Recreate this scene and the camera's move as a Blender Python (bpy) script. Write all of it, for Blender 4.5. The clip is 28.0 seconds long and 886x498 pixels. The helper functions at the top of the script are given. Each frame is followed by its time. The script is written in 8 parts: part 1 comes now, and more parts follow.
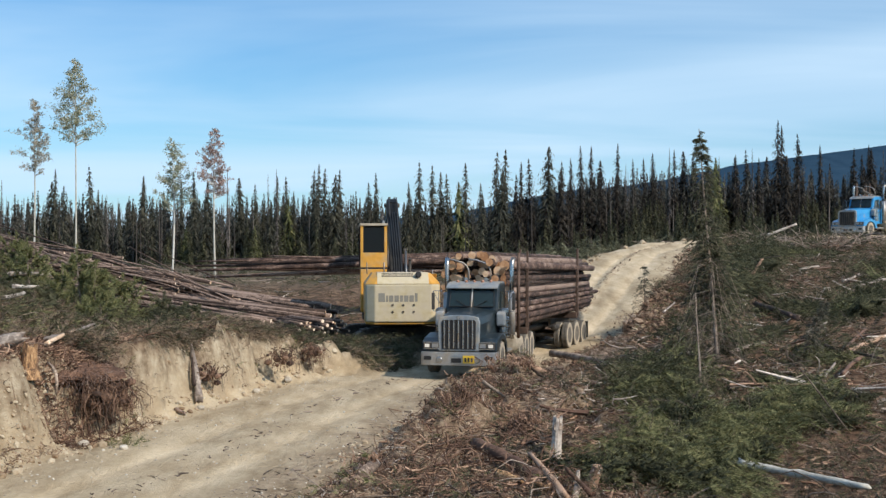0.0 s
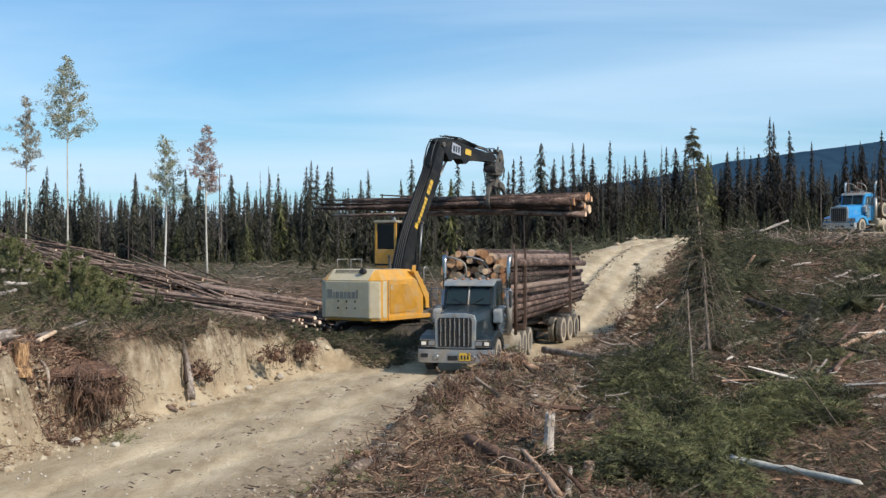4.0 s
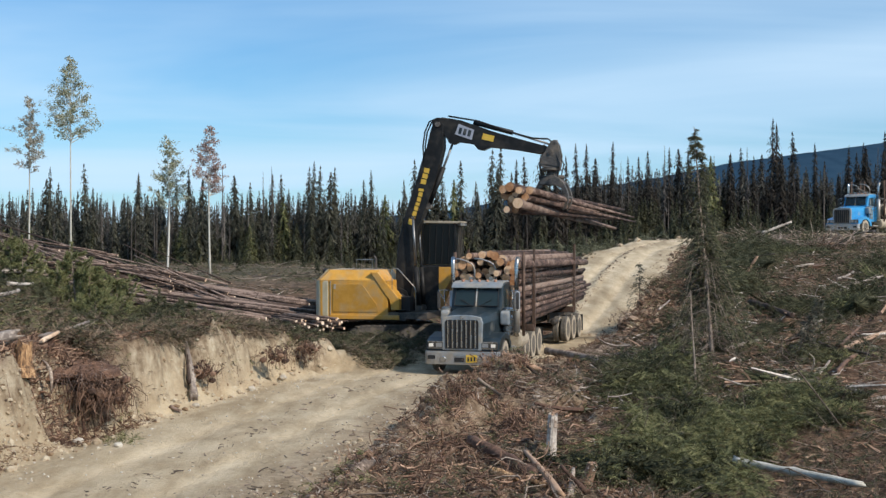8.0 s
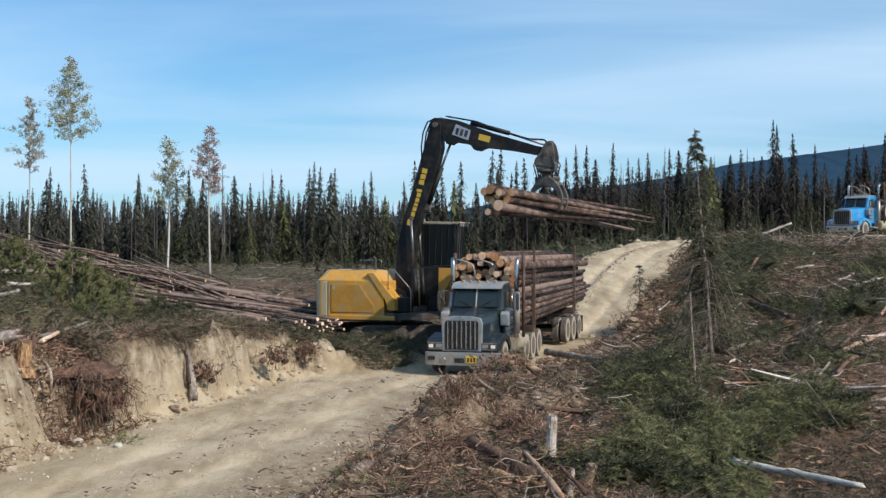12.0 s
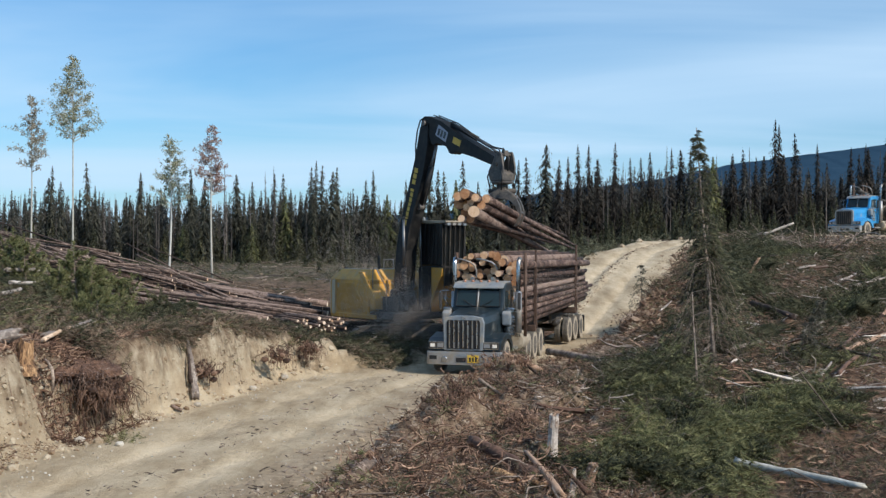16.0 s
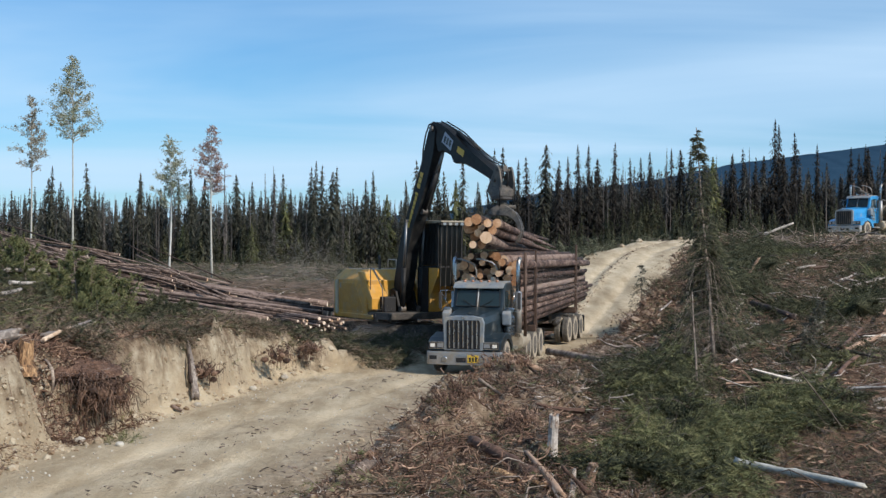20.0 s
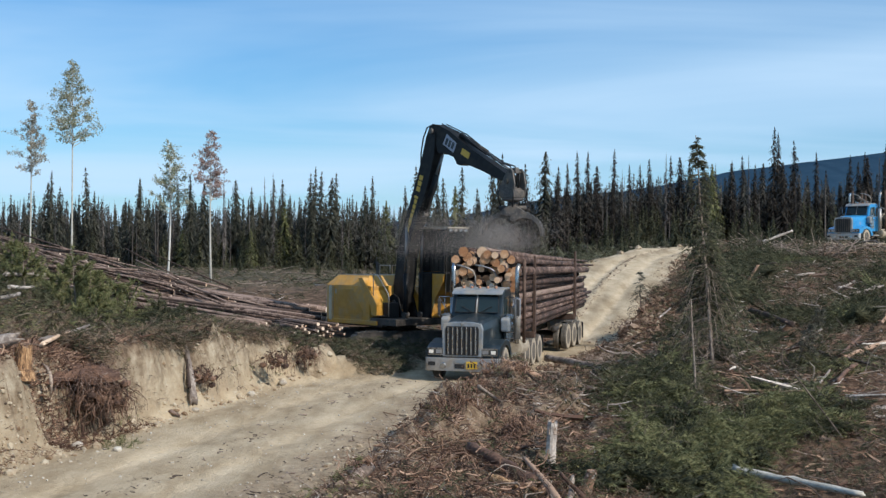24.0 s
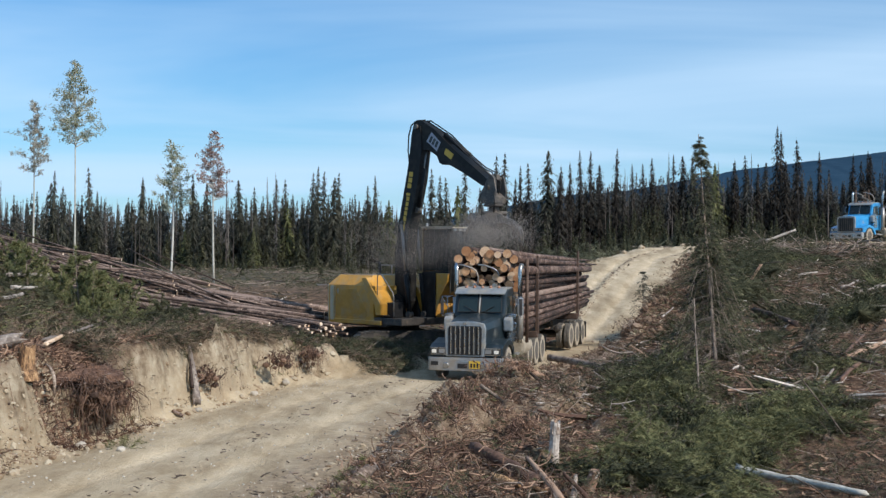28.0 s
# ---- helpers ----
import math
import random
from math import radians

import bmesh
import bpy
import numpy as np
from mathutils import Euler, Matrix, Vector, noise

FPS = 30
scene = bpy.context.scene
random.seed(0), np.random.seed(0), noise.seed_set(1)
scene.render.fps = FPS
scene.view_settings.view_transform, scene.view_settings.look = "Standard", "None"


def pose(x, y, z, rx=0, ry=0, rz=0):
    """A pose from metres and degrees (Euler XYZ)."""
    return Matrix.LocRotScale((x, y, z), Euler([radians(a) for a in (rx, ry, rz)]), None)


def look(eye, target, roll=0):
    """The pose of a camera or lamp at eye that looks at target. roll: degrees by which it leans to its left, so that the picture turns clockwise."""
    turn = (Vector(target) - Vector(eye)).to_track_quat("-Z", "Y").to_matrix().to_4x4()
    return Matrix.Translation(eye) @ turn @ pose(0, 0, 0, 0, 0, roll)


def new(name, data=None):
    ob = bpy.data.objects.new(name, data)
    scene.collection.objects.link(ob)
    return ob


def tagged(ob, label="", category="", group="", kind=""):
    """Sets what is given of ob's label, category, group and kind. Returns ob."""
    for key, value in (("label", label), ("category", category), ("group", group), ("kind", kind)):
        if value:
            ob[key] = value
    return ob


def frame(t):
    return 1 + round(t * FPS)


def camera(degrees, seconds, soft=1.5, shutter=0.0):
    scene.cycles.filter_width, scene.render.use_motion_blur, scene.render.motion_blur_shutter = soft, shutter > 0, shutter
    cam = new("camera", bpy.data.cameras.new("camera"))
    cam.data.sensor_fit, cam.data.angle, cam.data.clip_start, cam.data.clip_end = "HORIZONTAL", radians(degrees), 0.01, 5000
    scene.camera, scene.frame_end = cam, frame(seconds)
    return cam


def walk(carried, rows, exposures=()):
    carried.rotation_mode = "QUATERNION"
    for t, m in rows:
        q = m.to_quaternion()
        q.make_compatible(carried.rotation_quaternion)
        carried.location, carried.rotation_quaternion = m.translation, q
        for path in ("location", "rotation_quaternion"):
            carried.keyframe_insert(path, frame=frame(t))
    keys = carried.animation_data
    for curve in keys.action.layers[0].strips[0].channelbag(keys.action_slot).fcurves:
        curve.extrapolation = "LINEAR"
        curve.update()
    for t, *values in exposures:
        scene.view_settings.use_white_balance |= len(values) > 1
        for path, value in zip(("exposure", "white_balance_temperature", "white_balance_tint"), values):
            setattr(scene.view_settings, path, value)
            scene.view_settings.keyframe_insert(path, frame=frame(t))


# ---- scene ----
import itertools

# ---- camera: held in the hand on a bank, it only turns ----
EYE = (0.0, 0.0, 4.1)
SWAY = [  # seconds, yaw, pitch, roll in degrees
    (0, 0.223, -0.002, 0.118),
    (0.5, 0.177, 0.064, 0.082),
    (1, 0.086, 0.064, 0.221),
    (1.5, 0.002, -0.064, 0.285),
    (2, -0.103, -0.1, 0.206),
    (2.5, -0.144, 0.03, 0.189),
    (3, -0.155, -0.035, 0.139),
    (3.5, -0.169, -0.174, 0.17),
    (5.5, 0.028, -0.043, 0.029),
    (6, 0.014, -0.036, 0.005),
    (6.5, 0.001, -0.041, 0.031),
    (7, -0.001, -0.025, 0.052),
    (7.5, 0.025, -0.045, 0.106),
    (8, -0.002, -0.115, 0.095),
    (8.5, 0.01, -0.252, 0.201),
    (9, 0.001, -0.301, 0.212),
    (9.5, 0.005, -0.222, 0.094),
    (10, -0.014, -0.008, -0.001),
    (10.5, 0.008, 0.107, -0.064),
    (11, 0.001, 0, -0.003),
    (11.5, -0.037, -0.081, 0),
    (12, -0.002, -0.077, -0.003),
    (12.5, -0.033, 0.013, -0.081),
    (14.5, 0.044, -0.028, -0.069),
    (15, 0.039, -0.12, -0),
    (15.5, 0.073, -0.172, 0.071),
    (16, 0.085, -0.106, -0.109),
    (16.5, 0.104, -0.01, -0.207),
    (17, 0.133, -0.083, -0.022),
    (17.5, 0.14, -0.152, 0.011),
    (18, 0.128, -0.048, -0.041),
    (18.5, 0.078, 0.127, -0.171),
    (19, 0.116, 0.168, -0.243),
    (19.5, 0.101, 0.024, -0.182),
    (20, 0.082, -0.103, -0.083),
    (20.5, 0.073, -0.098, -0.056),
    (21, 0.116, -0.158, 0.001),
    (21.5, 0.082, -0.154, -0.021),
    (23.5, 0.01, 0.176, -0.308),
    (24, 0.04, 0.185, -0.328),
    (24.5, 0.063, 0.144, -0.199),
    (25, 0.1, 0.164, -0.279),
    (25.5, 0.149, 0.167, -0.262),
    (26, 0.128, 0.107, -0.326),
    (26.5, 0.145, -0.015, -0.196),
    (27, 0.155, -0.063, -0.096),
    (27.5, 0.184, -0.006, -0.15),
    (28, 0.169, 0.169, -0.245),
]


def held(yaw, pitch, roll):
    return (Matrix.Translation(EYE) @ Matrix.Rotation(radians(yaw), 4, "Z") @ Matrix.Rotation(radians(pitch), 4, "X")
            @ Matrix.Rotation(radians(roll), 4, "Y") @ Matrix.Rotation(radians(90), 4, "X"))


cam = camera(40, 28.0, soft=1.4)
walk(cam, [(t, held(a, b, c)) for t, a, b, c in SWAY], exposures=[(0, 0.02, 6600, 10), (8, -0.01, 6540, 10), (14, -0.05, 6400, 10), (20, -0.09, 6300, 10), (28, -0.06, 6270, 10)])

# ---- sky and sun ----
SUN_AZ = -40.0     # degrees, counted from +x towards +y
SUN_EL = 38.0
sun_dir = Vector((math.cos(radians(SUN_AZ)) * math.cos(radians(SUN_EL)), math.sin(radians(SUN_AZ)) * math.cos(radians(SUN_EL)),
                  math.sin(radians(SUN_EL))))
sun = new("sun", bpy.data.lights.new("sun", "SUN"))
sun.data.energy, sun.data.angle, sun.data.color = 4.4, radians(0.6), (1.0, 0.895, 0.785)
sun.matrix_world = look(sun_dir * 100, (0, 0, 0))

world = bpy.data.worlds.new("sky")
scene.world = world
world.use_nodes = True


def make_sky():
    nt = world.node_tree
    nt.nodes.clear()
    N, L = nt.nodes.new, nt.links.new
    out, bg, sky = N("ShaderNodeOutputWorld"), N("ShaderNodeBackground"), N("ShaderNodeTexSky")
    sky.sky_type, sky.sun_disc = "NISHITA", False
    sky.sun_elevation, sky.sun_rotation = radians(SUN_EL), radians(90 - SUN_AZ)
    sky.air_density, sky.dust_density, sky.ozone_density = 1.0, 0.6, 2.0
    co, sep = N("ShaderNodeTexCoord"), N("ShaderNodeSeparateXYZ")
    L(co.outputs["Generated"], sep.inputs[0])

    def math_node(op, a, b=None):
        n = N("ShaderNodeMath")
        n.operation = op
        for i, v in enumerate((a, b)):
            if v is None:
                continue
            if isinstance(v, (int, float)):
                n.inputs[i].default_value = v
            else:
                L(v, n.inputs[i])
        return n.outputs[0]

    # the clouds lie on a flat layer: the way divided by its height above the horizon
    h = math_node("ADD", math_node("MAXIMUM", sep.outputs[2], 0.0), 0.16)
    u, v = math_node("DIVIDE", sep.outputs[0], h), math_node("DIVIDE", sep.outputs[1], h)
    com = N("ShaderNodeCombineXYZ")
    L(math_node("ADD", math_node("MULTIPLY", u, 0.55), math_node("MULTIPLY", v, -0.12)), com.inputs[0])
    L(math_node("MULTIPLY", v, 1.5), com.inputs[1])
    tex = N("ShaderNodeTexNoise")
    tex.inputs["Scale"].default_value, tex.inputs["Detail"].default_value = 0.62, 5
    tex.inputs["Roughness"].default_value, tex.inputs["Distortion"].default_value = 0.5, 0.6
    L(com.outputs[0], tex.inputs["Vector"])
    ramp = N("ShaderNodeValToRGB")
    ramp.color_ramp.elements[0].position, ramp.color_ramp.elements[1].position = 0.40, 0.70
    L(tex.outputs[0], ramp.inputs[0])
    # more veil to the east and lower down
    veil = math_node("ADD", math_node("MULTIPLY", sep.outputs[0], 0.75), 0.66)
    # a long sheet of thin cloud that climbs towards the east
    lie = math_node("ADD", math_node("SUBTRACT", sep.outputs[2], math_node("MULTIPLY", sep.outputs[0], 0.10)), math_node("MULTIPLY", math_node("SUBTRACT", tex.outputs[0], 0.5), 0.05))

    def ease(v, lo, hi):
        n = N("ShaderNodeMapRange")
        n.interpolation_type = "SMOOTHSTEP"
        n.inputs[1].default_value, n.inputs[2].default_value = lo, hi
        L(v, n.inputs[0])
        return n.outputs[0]

    sheet = math_node("MULTIPLY", ease(lie, 0.05, 0.085), math_node("SUBTRACT", 1.0, ease(lie, 0.122, 0.148)))
    amount = N("ShaderNodeClamp")
    haze = math_node("MULTIPLY", math_node("SUBTRACT", 1.0, ease(sep.outputs[2], 0.0, 0.11)), 0.75)
    cover = math_node("ADD", math_node("ADD", ramp.outputs[0], haze), math_node("MULTIPLY", veil, 0.30))
    L(math_node("MULTIPLY", math_node("ADD", cover, math_node("MULTIPLY", sheet, math_node("ADD", math_node("MULTIPLY", sep.outputs[0], 0.45), 0.28))), 0.60), amount.inputs[0])
    tint = N("ShaderNodeMix")
    tint.data_type, tint.blend_type = "RGBA", "MULTIPLY"
    tint.inputs[0].default_value = 1.0
    L(sky.outputs[0], tint.inputs[6])
    tint.inputs[7].default_value = (0.55, 0.965, 1.25, 1)
    mix = N("ShaderNodeMix")
    mix.data_type = "RGBA"
    L(amount.outputs[0], mix.inputs[0])
    L(tint.outputs[2], mix.inputs[6])
    mix.inputs[7].default_value = (5.9, 7.9, 9.9, 1)
    L(mix.outputs[2], bg.inputs[0])
    bg.inputs[1].default_value = 0.108
    L(bg.outputs[0], out.inputs[0])


make_sky()

# ---- materials ----


def material(name, colours, rough=0.8, metal=0.0, scale=4.0, bump=0.0, bump_scale=None, stretch=(1, 1, 1), spread=0.0, dust=0.0,
             dust_colour=(0.42, 0.35, 0.25), specular=0.5, fine=0.5, contrast=1.25, leaf=0.0):
    """Noise between colours at two scales, varied from object to object and from piece to piece; dust settles by noise."""
    m = bpy.data.materials.new(name)
    m.use_nodes = True
    nt = m.node_tree
    N, L = nt.nodes.new, nt.links.new
    b = nt.nodes["Principled BSDF"]
    b.inputs["Roughness"].default_value, b.inputs["Metallic"].default_value = rough, metal
    b.inputs["Specular IOR Level"].default_value = specular
    co, mp = N("ShaderNodeTexCoord"), N("ShaderNodeMapping")
    mp.inputs["Scale"].default_value = stretch
    L(co.outputs["Object"], mp.inputs[0])
    big, small = N("ShaderNodeTexNoise"), N("ShaderNodeTexNoise")
    big.inputs["Scale"].default_value, small.inputs["Scale"].default_value = scale, scale * 7
    big.inputs["Detail"].default_value, small.inputs["Detail"].default_value = 5, 4
    L(mp.outputs[0], big.inputs["Vector"])
    L(mp.outputs[0], small.inputs["Vector"])
    mixf = N("ShaderNodeMix")
    mixf.inputs[0].default_value = fine
    L(big.outputs[0], mixf.inputs[2])
    L(small.outputs[0], mixf.inputs[3])
    sharp = N("ShaderNodeMath")
    sharp.operation = "MULTIPLY_ADD"
    L(mixf.outputs[0], sharp.inputs[0])
    sharp.inputs[1].default_value, sharp.inputs[2].default_value = contrast, 0.5 - 0.5 * contrast
    factor = sharp.outputs[0]
    if spread:
        geo, obj = N("ShaderNodeNewGeometry"), N("ShaderNodeObjectInfo")
        add = N("ShaderNodeMath")
        add.operation = "ADD"
        L(geo.outputs["Random Per Island"], add.inputs[0])
        L(obj.outputs["Random"], add.inputs[1])
        fr = N("ShaderNodeMath")
        fr.operation = "FRACT"
        L(add.outputs[0], fr.inputs[0])
        ma = N("ShaderNodeMath")
        ma.operation = "MULTIPLY_ADD"
        L(fr.outputs[0], ma.inputs[0])
        ma.inputs[1].default_value = spread
        su = N("ShaderNodeMath")
        su.operation = "SUBTRACT"
        L(factor, su.inputs[0])
        su.inputs[1].default_value = spread / 2
        L(su.outputs[0], ma.inputs[2])
        factor = ma.outputs[0]
    ramp = N("ShaderNodeValToRGB")
    el = ramp.color_ramp.elements
    n = len(colours)
    for i, c in enumerate(colours):
        p = 0.5 if n == 1 else 0.27 + 0.46 * i / (n - 1)
        e = el[i] if i < 2 else el.new(p)
        e.position, e.color = p, (*c, 1)
    if n == 1:
        el[1].position, el[1].color = 1.0, (*colours[0], 1)
    L(factor, ramp.inputs[0])
    colour = ramp.outputs[0]
    if dust:
        dn = N("ShaderNodeTexNoise")
        dn.inputs["Scale"].default_value, dn.inputs["Detail"].default_value = 2.3, 8
        L(co.outputs["Object"], dn.inputs["Vector"])
        dr = N("ShaderNodeMapRange")
        dr.inputs[1].default_value, dr.inputs[2].default_value = 0.62 - dust * 0.5, 0.95 - dust * 0.4
        L(dn.outputs[0], dr.inputs[0])
        dm = N("ShaderNodeMix")
        dm.data_type = "RGBA"
        L(dr.outputs[0], dm.inputs[0])
        L(colour, dm.inputs[6])
        dm.inputs[7].default_value = (*dust_colour, 1)
        colour = dm.outputs[2]
        rr = N("ShaderNodeMapRange")
        rr.inputs[3].default_value, rr.inputs[4].default_value = rough, min(1.0, rough + 0.4)
        L(dr.outputs[0], rr.inputs[0])
        L(rr.outputs[0], b.inputs["Roughness"])
    L(colour, b.inputs["Base Color"])
    if bump:
        bn, bt = N("ShaderNodeBump"), N("ShaderNodeTexNoise")
        bt.inputs["Scale"].default_value = bump_scale or scale * 6
        bt.inputs["Detail"].default_value = 5
        L(mp.outputs[0], bt.inputs["Vector"])
        L(bt.outputs[0], bn.inputs["Height"])
        bn.inputs["Strength"].default_value, bn.inputs["Distance"].default_value = bump, 0.03
        L(bn.outputs[0], b.inputs["Normal"])
    if leaf:      # thin needles and leaves let some light through
        thin, both = N("ShaderNodeBsdfTranslucent"), N("ShaderNodeMixShader")
        L(colour, thin.inputs["Color"])
        both.inputs[0].default_value = leaf
        L(b.outputs[0], both.inputs[1])
        L(thin.outputs[0], both.inputs[2])
        L(both.outputs[0], nt.nodes["Material Output"].inputs["Surface"])
    return m


CLAYMAT = material("clay_clods", [(0.20, 0.13, 0.075), (0.36, 0.28, 0.185), (0.47, 0.40, 0.29)], 0.95, scale=2.0, bump=0.5, spread=0.5)
DIRT = material("brown_earth", [(0.065, 0.042, 0.028), (0.155, 0.106, 0.070), (0.28, 0.205, 0.142)], 0.95, scale=2.5, bump=0.6, spread=0.6)
ROOT = material("root_fibre", [(0.05, 0.029, 0.02), (0.12, 0.068, 0.045), (0.22, 0.135, 0.09)], 0.95, scale=2.0, spread=0.6)
BARK = material("pine_bark", [(0.028, 0.016, 0.012), (0.078, 0.045, 0.033), (0.15, 0.093, 0.070), (0.29, 0.21, 0.165)], 0.9, scale=3.0, stretch=(1.4, 0.7, 1.4), bump=0.9, spread=0.42, contrast=2.4)
DARKBARK = material("weathered_bark", [(0.045, 0.030, 0.024), (0.115, 0.078, 0.061), (0.28, 0.205, 0.165)], 0.95, scale=2.6, bump=0.9, spread=0.7, contrast=2.4)
CUT = material("cut_wood", [(0.40, 0.185, 0.08), (0.60, 0.335, 0.17), (0.78, 0.54, 0.34)], 0.85, scale=3.0, spread=0.5)
BUTT = material("fresh_cut_wood", [(0.55, 0.36, 0.22), (0.74, 0.56, 0.40), (0.85, 0.74, 0.60)], 0.85, scale=3.0, spread=0.5)
SPLIT = material("split_orange_wood", [(0.07, 0.038, 0.022), (0.33, 0.185, 0.085), (0.62, 0.42, 0.23)], 0.85, scale=3.0, stretch=(4, 4, 0.5), bump=0.4, spread=0.3, contrast=2.2)
GREYWOOD = material("bleached_wood", [(0.19, 0.155, 0.13), (0.39, 0.335, 0.285), (0.60, 0.53, 0.455)], 0.9, scale=2.0, bump=0.6, spread=0.5, contrast=2.2)
REDWOOD = material("torn_wood", [(0.095, 0.052, 0.035), (0.22, 0.127, 0.082), (0.40, 0.265, 0.178)], 0.95, scale=2.0, bump=0.5, spread=0.6)
OLDWOOD = material("weathered_brown_wood", [(0.12, 0.086, 0.065), (0.27, 0.205, 0.158), (0.45, 0.365, 0.29)], 0.95, scale=3.0, bump=0.9, spread=0.2, contrast=2.2)
TURF = material("reddish_turf", [(0.040, 0.021, 0.014), (0.105, 0.055, 0.034), (0.20, 0.115, 0.072)], 0.95, scale=5.0, bump=0.9, contrast=1.8)
TWIG = material("dead_twigs", [(0.08, 0.06, 0.046), (0.17, 0.13, 0.10), (0.30, 0.24, 0.19)], 0.95, scale=2.0, spread=0.6)
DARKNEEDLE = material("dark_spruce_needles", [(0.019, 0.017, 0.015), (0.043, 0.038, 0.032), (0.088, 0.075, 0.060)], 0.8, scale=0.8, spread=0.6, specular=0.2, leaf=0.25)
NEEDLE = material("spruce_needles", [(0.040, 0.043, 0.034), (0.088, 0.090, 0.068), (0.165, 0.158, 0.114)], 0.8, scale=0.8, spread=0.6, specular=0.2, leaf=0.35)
# greyed, lighter needles: the far wood's haze is put into the colour
WOODS = material("distant_spruce", [(0.050, 0.052, 0.046), (0.098, 0.098, 0.083), (0.165, 0.157, 0.131)], 0.9, scale=0.3, spread=0.6, specular=0.1, leaf=0.35)
PINE = material("pine_needles", [(0.070, 0.080, 0.032), (0.155, 0.168, 0.070), (0.27, 0.265, 0.125)], 0.75, scale=0.8, spread=0.6, specular=0.2, leaf=0.3)
BOUGH = material("slash_boughs", [(0.046, 0.050, 0.023), (0.145, 0.152, 0.066), (0.29, 0.282, 0.135)], 0.75, scale=0.5, spread=0.6, specular=0.2, leaf=0.25)
DARKBOUGH = material("dark_slash_boughs", [(0.030, 0.034, 0.020), (0.075, 0.080, 0.042), (0.145, 0.140, 0.078)], 0.8, scale=0.5, spread=0.6, specular=0.2, leaf=0.2)
SAGE = material("sage_brush", [(0.075, 0.080, 0.050), (0.15, 0.155, 0.098), (0.25, 0.245, 0.165)], 0.8, scale=0.6, spread=0.6, specular=0.15, leaf=0.3)
BRUSH = material("dull_brush", [(0.042, 0.046, 0.028), (0.078, 0.082, 0.046), (0.14, 0.135, 0.078)], 0.8, scale=0.5, spread=0.55, specular=0.2, leaf=0.3)
SEDGE = material("dry_brush", [(0.08, 0.056, 0.037), (0.15, 0.107, 0.072), (0.24, 0.178, 0.12)], 0.9, scale=0.6, spread=0.6)
DEADTREE = material("dead_spruce", [(0.055, 0.048, 0.043), (0.105, 0.091, 0.080), (0.19, 0.165, 0.145)], 0.95, scale=1.0, spread=0.5)
ASPENBARK = material("aspen_bark", [(0.35, 0.33, 0.28), (0.56, 0.54, 0.47), (0.70, 0.68, 0.62)], 0.8, scale=2.0, stretch=(1, 1, 3), spread=0.3)
ASPENLEAF = material("aspen_leaves", [(0.24, 0.26, 0.15), (0.34, 0.35, 0.23), (0.45, 0.44, 0.33)], 0.7, scale=1.0, spread=0.6, leaf=0.3)
GREYLEAF = material("faded_leaves", [(0.24, 0.21, 0.15), (0.34, 0.30, 0.22), (0.46, 0.42, 0.34)], 0.7, scale=1.0, spread=0.6, leaf=0.3)
REDLEAF = material("red_leaves", [(0.27, 0.165, 0.135), (0.39, 0.265, 0.225), (0.48, 0.37, 0.325)], 0.7, scale=1.0, spread=0.6, leaf=0.3)
ROCK = material("pale_rock", [(0.34, 0.30, 0.24), (0.50, 0.45, 0.37), (0.62, 0.58, 0.50)], 0.9, scale=3.0, bump=0.5, spread=0.5)
# wooded slopes tinted blue: the haze of distance is put into the colour
HILL = material("hazed_hill", [(0.021, 0.050, 0.084), (0.027, 0.059, 0.096), (0.034, 0.069, 0.108)], 1.0, scale=0.02, specular=0.0)


